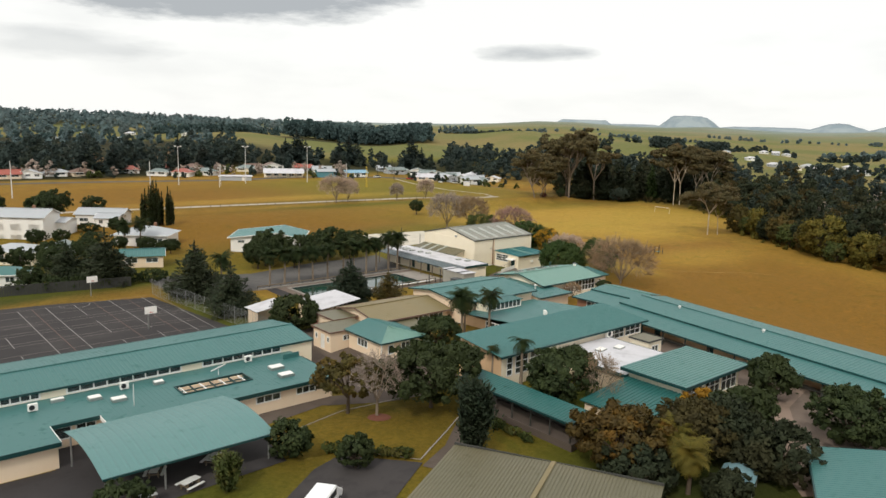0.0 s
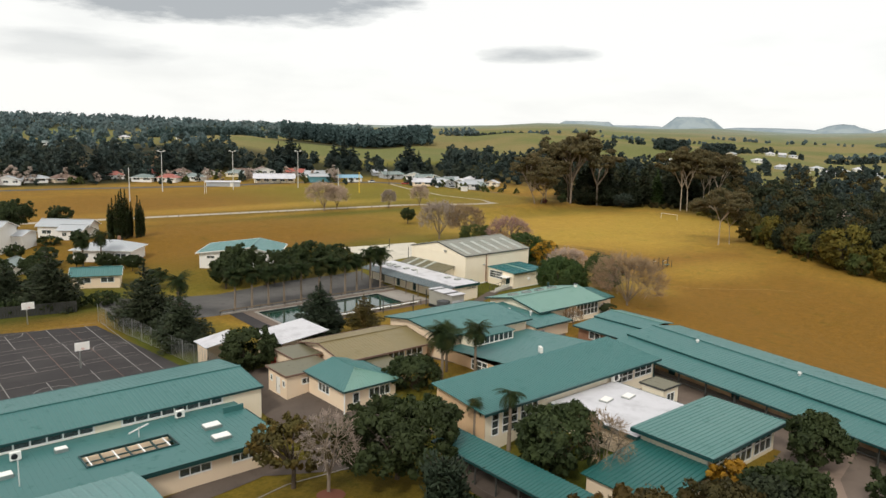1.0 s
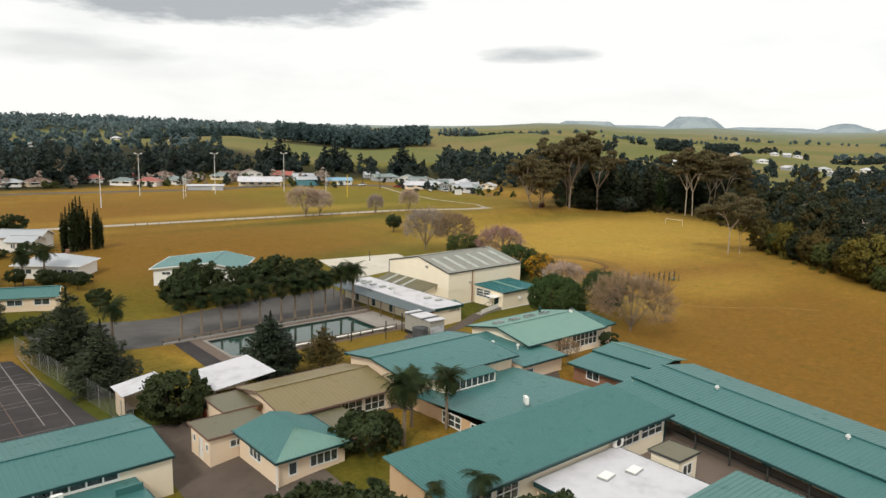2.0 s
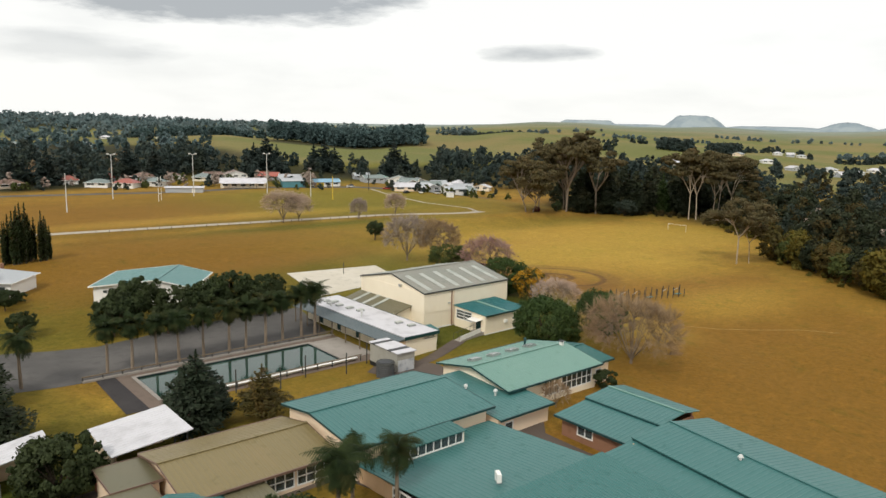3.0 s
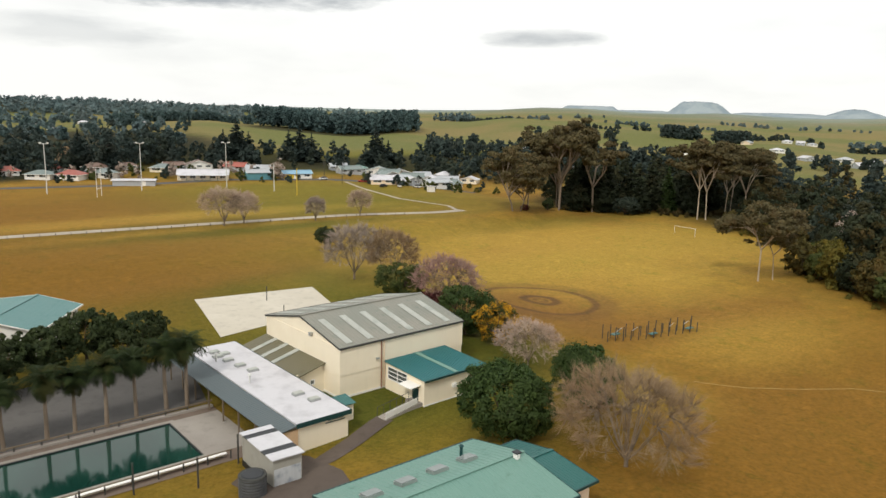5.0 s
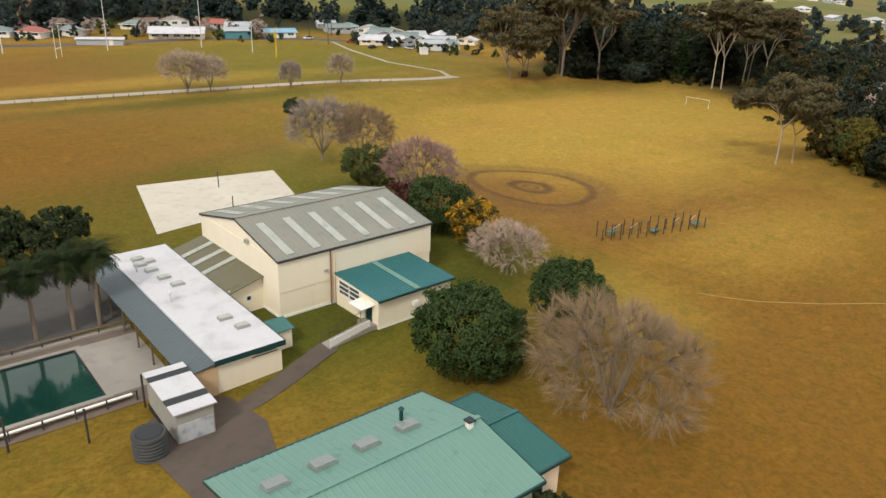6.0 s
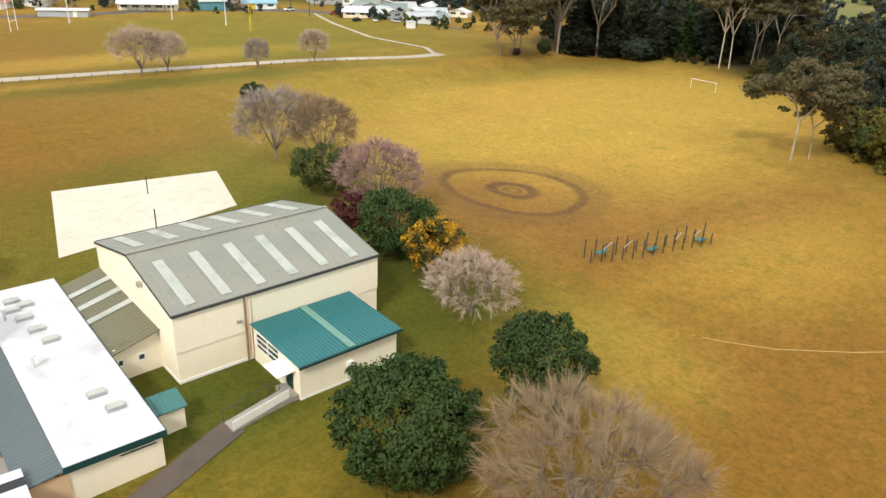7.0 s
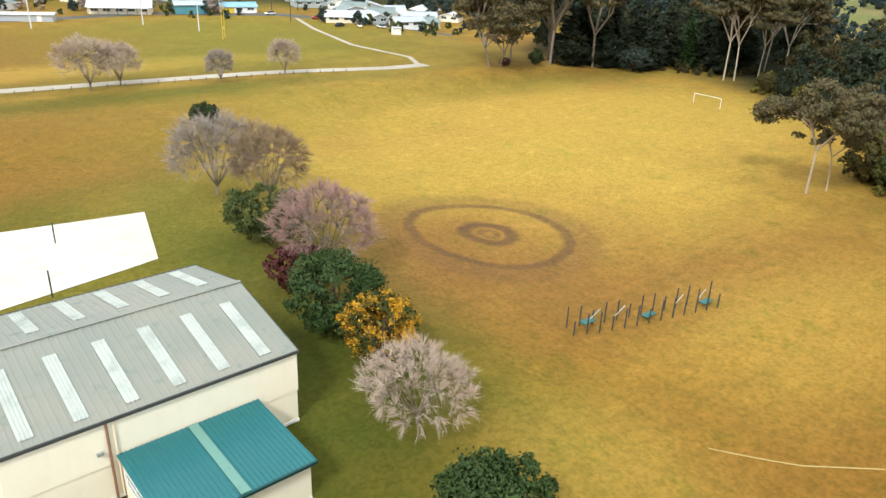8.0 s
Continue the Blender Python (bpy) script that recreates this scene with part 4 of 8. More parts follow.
def build_gym():
    gym = thing("gymnasium", "cream two-tier gymnasium with a weathered grey ridged roof", "gymnasium", 116.35, 122.4, -0.6, 1.6)
    w, d, h, rise = 19.6, 17.7, 6.55, 1.95
    shell(gym, w, d, h, CREAM_LIGHT, gable=("x", rise, 0.5))
    roof = gable_roof(gym, w, d, h, rise, 0.5, "x", 0.15, GYM_ROOF, 0.55, DARK_WOOD)
    s = rise / (d / 2)
    for side in (0, 1):
        for i in range(6):
            x = 1.75 + i * 3.14
            bm = bmesh.new()
            a, b = ((0.5, 6.9) if side == 0 else (d - 6.9, d - 0.5))
            za, zb = (h + a * s + 0.06, h + b * s + 0.06) if side == 0 else (h + (d - a) * s + 0.06, h + (d - b) * s + 0.06)
            sheet(bm, (x - 0.45, a, za), (x + 0.45, a, za), (x + 0.45, b, zb), (x - 0.45, b, zb), 0.225, 0.04, 0.03)
            part("skylight_strip", bm, CLEAR_SHEET, roof, "translucent pale roof sheet")
    # the upper tier is a little proud, with a flashing where it stops
    part("upper_cladding", boxes((-0.06, w + 0.06, -0.07, -0.002, 3.0, 6.5), (-0.07, -0.002, 0, d, 3.0, 6.5), (w + 0.002, w + 0.07, 0, d, 3.0, 6.5)), CREAM_LIGHT, gym)
    part("base_board", boxes((-0.05, w + 0.05, -0.06, -0.002, 0.15, 0.4), (-0.06, -0.002, 0, d, 0.15, 0.4)), WHITE, gym, "white painted base board")
    pipe = tubes(((6.0, -0.16, 0.3), (6.0, -0.16, 6.4), 0.09))
    part("downpipe", pipe, BRICK, gym, "brown downpipe")
    part("downpipe", tubes(((6.45, -0.14, 0.3), (6.45, -0.14, 6.4), 0.07)), CREAM, gym)
    part("wall_lamp", boxes((5.2, 5.6, -0.3, -0.07, 4.1, 4.3)), STEEL, gym)
    part("floodlight", boxes((-0.4, -0.07, 5.9, 6.4, 6.6, 7.0)), STEEL, gym, "grey floodlight under the gable")


build_gym()


def build_gym_lean_to():
    b = thing("gym_store_wing", "cream low wing with an olive ribbed roof and clear strips", "store wing", 112.2, 125.8, -0.6, 1.6)
    w, d = 4.3, 14.0
    shell(b, w, d, 2.7, CREAM_LIGHT, {"s": [(2.1, 2.75, 1.3, 1.95, 1, 1), (0.5, 1.0, 1.3, 1.95, 1, 1)]}, heights={"e": 3.4, "s": 2.7, "n": 2.7})
    bm = bmesh.new()
    sheet(bm, (-0.2, d + 0.3, 2.75), (-0.2, -0.5, 2.75), (w - 0.05, -0.5, 3.95), (w - 0.05, d + 0.3, 3.95), 0.5)
    roof = part("roof", bm, OLIVE_ROOF, b)
    for y in (5.9, 8.7, 11.5):
        bm = bmesh.new()
        sheet(bm, (0.0, y + 0.4, 2.87), (0.0, y - 0.4, 2.87), (w - 0.3, y - 0.4, 3.94), (w - 0.3, y + 0.4, 3.94), 0.26, 0.03, 0.02)
        part("skylight_strip", bm, CLEAR_SHEET, roof, "translucent pale roof sheet")
    part("gable_infill", boxes((0.3, w - 0.1, 0.002, 0.15, 2.7, 2.95), (1.5, w - 0.1, 0.003, 0.14, 2.95, 3.2), (2.7, w - 0.1, 0.004, 0.13, 3.2, 3.5)), CREAM_LIGHT, b)
    part("barge_board", boxes((-0.25, -0.205, -0.5, d + 0.3, 2.55, 2.8)), TRIM, b)


build_gym_lean_to()


def build_annex():
    b = thing("gym_annex", "cream annex with a bright teal ribbed roof and a wide window", "annex", 123.1, 114.8, -0.55, 1.6)
    w, d = 9.5, 7.5
    shell(b, w, d, 3.3, CREAM_LIGHT, {"w": [(0.5, 4.3, 1.5, 3.1, 2, 3), (5.4, 1.0, 2.15, TRIM)], "s": []}, heights={"n": 3.5})
    bm = bmesh.new()
    sheet(bm, (-0.25, -0.35, 3.36), (w + 0.25, -0.35, 3.36), (w + 0.25, d + 0.02, 3.68), (-0.25, d + 0.02, 3.68), 0.33, 0.07)
    roof = part("roof", bm, TEAL_BRIGHT, b)
    part("flashing", boxes((w * 0.47, w * 0.53, -0.35, -0.3, 3.37, 3.47)), TEAL_OLD, roof)
    bm = bmesh.new()
    slab(bm, [(w * 0.47, -0.35, 3.45), (w * 0.54, -0.35, 3.45), (w * 0.54, d, 3.77), (w * 0.47, d, 3.77)], 0.05)
    part("flashing_strip", bm, TEAL_OLD, roof, "paler teal flashing strip")
    part("gutter", boxes((-0.25, w + 0.25, -0.5, -0.355, 3.16, 3.39)), TRIM, roof)
    part("barge_board", boxes((w + 0.252, w + 0.3, -0.35, 4.0, 3.16, 3.4)), TRIM, roof)
    for x in (0.0, w - 0.2):
        bm = bmesh.new()
        f = [bm.verts.new((x + o, y, z)) for o in (0.003, 0.197) for y, z in ((0.2, 3.3), (d - 0.2, 3.3), (d - 0.2, 3.58))]
        bm.faces.new(f[:3]), bm.faces.new(f[3:][::-1])
        for i in range(3):
            bm.faces.new((f[i], f[(i + 1) % 3], f[3 + (i + 1) % 3], f[3 + i]))
        part("gable_infill", bm, CREAM_LIGHT, b)
    bm = bmesh.new()
    slab(bm, [(-1.6, 0.6, 2.45), (-0.01, 0.6, 2.55), (-0.01, 2.9, 2.55), (-1.6, 2.9, 2.45)], 0.09)
    part("door_canopy", bm, WHITE, b, "white door canopy")
    part("extractor", boxes((4.3, 4.9, -0.35, -0.01, 1.5, 2.0)), WHITE, b, "white extractor box on the wall")
    part("base_board", boxes((-0.03, w + 0.03, -0.04, -0.002, 0.0, 0.22)), WHITE, b)
    # ramp with a mesh balustrade
    r = thing("entrance_ramp", "pale concrete entrance ramp with a light mesh balustrade", "ramp", 123.1, 114.8, -0.55, 1.6)
    bm = bmesh.new()
    slab(bm, [(-6.0, -0.5, 0.12), (-0.9, 0.2, 0.5), (-0.9, 1.7, 0.5), (-6.0, 1.0, 0.12)], 0.8)
    part("deck", bm, CONCRETE, r)
    part("landing", boxes((-0.9, -0.02, 0.2, 2.4, -0.5, 0.5)), CONCRETE, r)
    bm = bmesh.new()
    slab(bm, [(-6.0, -0.55, 1.05), (-0.9, 0.15, 1.4), (-0.9, 0.2, 1.4), (-6.0, -0.5, 1.05)], 0.75)
    part("side_panel", bm, WHITE, r, "white sheeted balustrade")
    for i in range(6):
        x = -6.0 + i * 1.02
        part("post", tubes(((x, 1.05 + (i * 0.14), 0.1), (x, 1.05 + i * 0.14, 1.2 + i * 0.07), 0.03)), DARK_WOOD, r)
    part("handrail", tubes(((-6.0, 1.05, 1.2), (-0.9, 1.75, 1.55), 0.03)), DARK_WOOD, r)


build_annex()


def build_changing_rooms():
    b = thing("changing_rooms", "long low cream changing rooms with white roof and grey veranda", "changing rooms", 106.0, 113.8, -0.75, 0.3)
    w, d = 6.0, 28.0
    doors = [(4.0 + i * 5.5, 0.95, 2.1, TRIM) for i in range(4)]
    shell(b, w, d, 3.0, CREAM_LIGHT, {"w": sorted(doors + [(6.0 + i * 5.5, 8.0 + i * 5.5, 1.3, 2.2, 3, 1) for i in range(4)])})
    for part_ob in b.children:
        if part_ob.name.startswith("wall"):
            part_ob.data.materials[0] = CREAM_LIGHT
    bm = bmesh.new()
    box(bm, -0.25, w + 0.2, -0.3, d + 0.2, 3.0, 3.16)
    roof = part("roof", bm, WHITE_ROOF, b)
    part("fascia", boxes((-0.3, w + 0.26, -0.37, -0.305, 2.7, 3.2), (w + 0.205, w + 0.26, -0.3, d, 2.7, 3.2)), TRIM, roof)
    part("sign", boxes((3.2, 5.6, -0.04, -0.003, 2.2, 2.3), (3.5, 5.4, -0.04, -0.003, 2.42, 2.5)), TRIM, b, "dark lettering bars on the wall")
    ver = bmesh.new()
    sheet(ver, (-2.9, d + 0.2, 2.55), (-2.9, -0.3, 2.55), (-0.26, -0.3, 2.98), (-0.26, d + 0.2, 2.98), 0.4, 0.04)
    part("veranda_roof", ver, SLATE_ROOF, b, "slate-grey ribbed veranda roof")
    for i in range(8):
        part("post", boxes((-2.75, -2.6, 0.0 + i * 3.95, 0.15 + i * 3.95, -0.3, 2.5)), WOOD, b)
    part("screen_wall", boxes((-2.8, -0.02, -0.1, 0.05, -0.4, 2.5)), PEACH, b, "weathered brown end wall")
    for x, y in ((1.9, 25.2), (1.6, 23.4), (2.7, 23.9), (2.1, 21.4), (2.5, 18.8), (3.0, 16.4), (3.7, 6.6), (4.3, 4.2)):
        skylight(106.0 + x, 113.8 + y, -0.75 + 3.14, 1.25, 0.8, 0.24)
    for x, y in ((0.8, 22.0), (1.0, 13.0)):
        roof_vent(106.0 + x, 113.8 + y, 2.4, 0.9)
    h = thing("store_hut", "small cream store hut with a teal roof", "hut", 112.8, 116.9, -0.6, 1.0)
    shell(h, 1.9, 1.7, 2.0, CREAM_LIGHT)
    bm = bmesh.new()
    sheet(bm, (-0.2, -0.25, 2.05), (2.1, -0.25, 2.05), (2.1, 1.95, 2.4), (-0.2, 1.95, 2.4), 0.3, 0.03)
    part("roof", bm, TEAL, h)


build_changing_rooms()


def build_pool():
    p = thing("swimming_pool", "green-watered outdoor swimming pool with pale concrete edge", "swimming pool", 72.2, 119.2, -1.0, 0, kind="structure")
    w, d = 26.2, 9.6
    part("water", boxes((0, w, 0, d, -0.35, -0.10)), WATER, p, "still green water")
    for r in ((-0.5, w + 0.5, -0.5, 0.0), (-0.5, w + 0.5, d, d + 0.5), (-0.5, 0.0, 0.0, d), (w, w + 0.5, 0.0, d)):
        part("coping", boxes((*r, -1.5, 0.09)), CONCRETE, p)
    part("gutter_band", boxes((0.0, w, -0.003, 0.12, -0.4, 0.02), (0.0, w, d - 0.12, d + 0.003, -0.4, 0.02), (w - 0.12, w + 0.003, 0.12, d - 0.12, -0.4, 0.02)), BLACK, p)
    s = thing("pool_seat_wall", "long white bench seat with a timber rail beside the pool", "bench", 74.0, 117.0, -1.0)
    part("seat", boxes((0, 26.0, 0.3, 0.75, 0.42, 0.5)), WHITE, s)
    part("wall", boxes((0, 26.0, 0.8, 0.95, -0.3, 0.42)), CREAM_LIGHT, s)
    part("rail", boxes((-0.1, 26.4, -0.06, 0.06, 0.92, 1.02)), WOOD, s)
    for i in range(12):
        part("post", boxes((i * 2.38, i * 2.38 + 0.12, -0.05, 0.05, -0.4, 0.92)), DARK_WOOD, s)
    f = thing("pool_fence", "tall dark timber poles of a lost pool fence", "fence", 72.0, 113.2, -0.9)
    for i in range(6):
        part("pole", tubes(((i * 5.0 + 3.4, 2.4 * (i % 2), -0.3), (i * 5.0 + 3.4, 2.4 * (i % 2), 3.0), 0.09)), DARK_WOOD, f)
    r = thing("car_park_barrier", "low timber rail fence on a kerb under the palms", "fence", 66.0, 130.6, -0.95)
    part("kerb", boxes((0, 38, -0.25, 0.25, -0.3, 0.22)), CONCRETE, r)
    part("rail", boxes((0, 38, -0.06, 0.06, 0.62, 0.78)), WOOD, r)
    for i in range(16):
        part("post", boxes((i * 2.5, i * 2.5 + 0.14, -0.07, 0.07, -0.2, 0.62)), DARK_WOOD, r)


build_pool()


def build_container():
    c = thing("pool_plant_shed", "grey block plant shed with a white roof and painted end", "shed", 100.4, 108.2, -0.9, -1.5)
    shell(c, 2.9, 6.8, 3.2, painted("grey_block", (0.34, 0.33, 0.29), 0.85, (0.7, 0.7, 0.7), 0.4, 0.8))
    part("roof", boxes((-0.2, 3.1, -0.25, 1.2, 3.2, 3.3), (-0.2, 3.1, 2.2, 5.2, 3.2, 3.3), (-0.2, 3.1, 6.1, 7.0, 3.2, 3.3)), WHITE_ROOF, c)
    for y in (1.2, 5.2):
        part("roof_band", boxes((-0.19, 3.09, y, y + 0.95, 3.18, 3.27)), BLACK, c, "dark roof band")
    part("mural", boxes((0.1, 2.8, -0.03, -0.002, 0.1, 2.2)), painted("pale_mural", (0.5, 0.52, 0.54), 0.7, (0.3, 0.35, 0.45), 0.9, 1.2), c, "worn grey and white painted panel")
    part("base_board", boxes((-0.05, -0.002, 0.0, 6.8, -0.2, 0.5)), BLACK, c)
    t = thing("water_tank", "dark ribbed corrugated water tank with open top", "water tank", 98.4, 108.2, -0.9)
    bm = bmesh.new()
    rings = [[bm.verts.new(((1.2 + 0.05 * (k % 2)) * math.cos(a * math.tau / 20), (1.2 + 0.05 * (k % 2)) * math.sin(a * math.tau / 20), k * 0.135)) for a in range(20)] for k in range(19)]
    for lo, hi in zip(rings, rings[1:]):
        for a in range(20):
            bm.faces.new((lo[a], lo[(a + 1) % 20], hi[(a + 1) % 20], hi[a]))
    bm.faces.new(rings[0][::-1]), bm.faces.new(rings[-1])
    part("body", bm, painted("dark_tank", (0.07, 0.075, 0.08), 0.6, (0.6, 0.6, 0.6), 0.4, 1.0), t)
    part("rim", tubes(((0, 0, 2.43), (0, 0, 2.52), 1.28, 1.22, 20)), DARK_WOOD, t)
    part("lid", tubes(((0, 0, 2.5), (0, 0, 2.58), 1.05, 0.9, 20)), BLACK, t)


build_container()


# ---- classrooms ----
def build_block_l():
    b = thing("classroom_block", "long cream classroom block with a teal gable roof and clerestory", "classroom block", -26.0, 82.5, 0.0)
    w, d = 76.0, 11.5
    clere = []
    for u0, u1, n in ((29, 36.5, 8), (37.0, 43.5, 7), (46.0, 58.5, 9), (61.0, 71.5, 8)):
        step_w = (u1 - u0) / n
        clere.append((u0, u1, 2.78, 3.62, n, 1, 0.15))
    shell(b, w, d, 3.75, CREAM_LIGHT, {"s": clere, "e": [(2.0, 4.0, 1.1, 2.2, 2, 1)]}, gable=("x", 0.7, 0.5))
    gable_roof(b, w, d, 3.75, 0.7, 0.5, "x", 0.16, TEAL, 0.5)
    # the low front range, flat roofed, round a sunken light court and an entrance yard
    f = thing("classroom_front_range", "low cream range with a flat teal roof and light court", "classroom block", -26.0, 71.4, 0.0)
    bm = bmesh.new()
    front = [(62.5, 65.5, 1.25, 2.1, 3, 1), (67.5, 70.0, 1.25, 2.1, 3, 1)]
    wall_run(bm, 12.8, -1, 2.45, 0.2, pose(59.5, 0, 0), [(3.0, 6.0, 1.25, 2.1), (8.0, 10.5, 1.25, 2.1)])
    wall_run(bm, 10.9, -1, 2.45, 0.2, pose(72.3, 0.2, 0, 0, 0, 90))
    wall_run(bm, 42.2, -1, 2.45, 0.2, pose(0, -0.8, 0))
    wall_run(bm, 12.0, -1, 2.45, 0.2, pose(42.2, 11.2, 0, 0, 0, -90))
    wall_run(bm, 4.8, -1, 2.45, 0.2, pose(42.6, 3.6, 0), [(0.3, 2.0, 0.9, 2.2), (2.4, 4.3, 0.9, 2.2)])
    wall_run(bm, 2.2, -1, 2.45, 0.2, pose(47.4, 3.4, 0, 0, 0, -90))
    wall_run(bm, 12.0, -1, 2.45, 0.2, pose(47.5, 1.2, 0))
    part("wall", bm, CREAM, f)
    for o in front:
        window(f, pose(0, 0, 0), *o)
    window(f, pose(42.6, 3.6, 0), 0.3, 2.0, 0.9, 2.2, 1, 1)
    window(f, pose(42.6, 3.6, 0), 2.4, 4.3, 0.9, 2.2, 2, 1)
    # roof in four runs, leaving the light court open
    x0, x1, y0, y1 = 56.0, 63.9, 3.9, 6.5
    top, th = 2.68, 0.22
    for r in ((42.6, 72.8, y1, 11.35), (42.6, 47.2, 3.2, y1), (47.2, x0, 0.8, y1), (x1, 72.8, -0.4, y1), (x0, x1, -0.4, y0), (0, 42.6, -1.2, 11.35), (47.2, x0, -0.4, 0.8)):
        roof = part("roof", boxes((*r, top - th, top)), TEAL, f)
    part("fascia", boxes((47.5, 72.86, -0.47, -0.404, 2.3, 2.73), (72.804, 72.86, -0.4, 8.2, 2.3, 2.73), (0, 42.6, -1.27, -1.204, 2.3, 2.73), (42.7, 47.2, 3.13, 3.196, 2.3, 2.73)), TRIM, roof)
    part("fascia", boxes((42.604, 42.66, -1.2, 3.1, 2.3, 2.73), (47.14, 47.196, -0.4, 3.1, 2.3, 2.73)), WHITE, roof, "white fascia")
    seam = None
    for i in range(58):
        x = 43.3 + i * 0.5
        if x > 47.3 and not x0 - 0.1 < x < x1 + 0.1:
            if seam is None:
                seam = part("roof_seam", boxes((0, 0.03, 0.85, 11.3, top, top + 0.014)), TEAL, roof)
                seam.matrix_basis = pose(x, 0, 0)
            else:
                again("roof_seam", seam.data, roof, pose(x, 0, 0))
    court = part("light_court", boxes((x0 + 0.02, x1 - 0.02, y0 + 0.02, y0 + 0.14, 0.2, 2.58), (x0 + 0.02, x1 - 0.02, y1 - 0.14, y1 - 0.02, 0.2, 2.58)), CREAM, f)
    part("floor", boxes((x0, x1, y0, y1, 0.02, 0.12)), PATH_BROWN, court)
    for i in range(7):
        x = x0 + 0.4 + i * 1.15
        part("beam", boxes((x, x + 0.12, y0 + 0.0, y1 - 0.0, 2.46, 2.63)), TRIM if i % 2 else WHITE, court)
    part("beam", boxes((x0, x1, 5.2, 5.32, 2.5, 2.61)), TRIM, court, "long dark beam")
    part("kerb", boxes((x0 - 0.12, x1 + 0.12, y0 - 0.12, y0, 2.58, 2.82), (x0 - 0.12, x1 + 0.12, y1, y1 + 0.12, 2.58, 2.82), (x0 - 0.12, x0, y0, y1, 2.58, 2.82), (x1, x1 + 0.12, y0, y1, 2.58, 2.82)), TRIM, roof)
    part("parapet", boxes((70.4, 72.6, 8.4, 8.6, 2.63, 3.3)), TEAL, roof)
    u = -26.0
    for x, y, s in ((40.4, 81.4, 0.9), (25.4, 80.6, 0.9), (16.2, 79.6, 0.9)):
        ac_unit(x, y, 2.68, 0, s)
    for x, y, w_, d_ in ((42.0, 77.2, 1.7, 1.1), (41.7, 74.2, 1.7, 1.1), (23.9, 77.6, 1.5, 0.9), (22.0, 79.4, 1.3, 0.9), (29.0, 80.2, 1.1, 0.7), (18.8, 81.0, 1.3, 0.5)):
        skylight(x, y, 2.68, w_, d_, 0.3, dome=WHITE)
    m = thing("aerial", "thin white aerial mast on the flat roof", "aerial", 24.7, 75.2, 2.68)
    part("mast", tubes(((0, 0, 0), (0, 0, 2.4), 0.05)), PALE_METAL, m)
    m = thing("aerial", "white horizontal aerial on a short mast", "aerial", 35.6, 79.2, 2.68)
    part("mast", tubes(((0, 0, 0), (0, 0, 1.0), 0.06)), PALE_METAL, m)
    part("boom", tubes(((-1.0, -0.3, 0.7), (1.0, 0.3, 1.0), 0.09)), PALE_METAL, m)


build_block_l()


def build_canopy():
    c = thing("covered_court", "wide arched teal canopy on steel posts over tables", "canopy", 17.0, 59.0, 0.4)
    w, d = 15.4, 11.8
    bm = bmesh.new()
    n = 14
    pts = [(i / n * d, 2.9 + 0.95 * math.sin(math.pi * (0.04 + 0.92 * i / n)) * 0.9) for i in range(n + 1)]
    for (y0, z0), (y1, z1) in zip(pts, pts[1:]):
        sheet(bm, (0, y0, z0), (w, y0, z0), (w, y1, z1), (0, y1, z1), 0.77, 0.035, 0.06)
    bmesh.ops.remove_doubles(bm, verts=bm.verts[:], dist=0.012)
    roof = part("roof", bm, TEAL_BLUE, c)
    part("gutter", boxes((0, w, -0.14, -0.005, pts[0][1] - 0.12, pts[0][1] + 0.06)), TRIM, roof)
    for x in (0.4, 5.2, 10.0, 14.9):
        for y in (0.5, d - 0.5):
            part("post", tubes(((x, y, -0.6), (x, y, 3.05), 0.09)), STEEL, c)
        bm = bmesh.new()
        for (y0, z0), (y1, z1) in zip(pts[1:-1], pts[2:-1]):
            tube(bm, (x, y0, z0 - 0.16), (x, y1, z1 - 0.16), 0.08, None, 6)
        part("rafter", bm, STEEL, c)
    for i, (x, y) in enumerate(((20.0, 58.0), (23.9, 58.4), (27.5, 62.0), (22.5, 63.0))):
        t = thing("picnic_table", "weathered grey timber picnic table with fixed benches", "picnic table", x, y, gz(x, y), 20 * i, "picnic tables")
        part("tabletop", boxes(*[(-0.9, 0.9, -0.38 + k * 0.155, -0.25 + k * 0.155, 0.70, 0.75) for k in range(5)]), PALE_METAL, t)
        for s in (-1, 1):
            part("bench", boxes((-0.9, 0.9, s * 0.75 - 0.14, s * 0.75 + 0.14, 0.42, 0.46)), PALE_METAL, t)
            part("leg", boxes((s * 0.6 - 0.05, s * 0.6 + 0.05, -0.7, 0.7, 0.34, 0.42), (s * 0.6 - 0.05, s * 0.6 + 0.05, -0.45, -0.33, 0, 0.7), (s * 0.6 - 0.05, s * 0.6 + 0.05, 0.33, 0.45, 0, 0.7)), WOOD, t)


build_canopy()


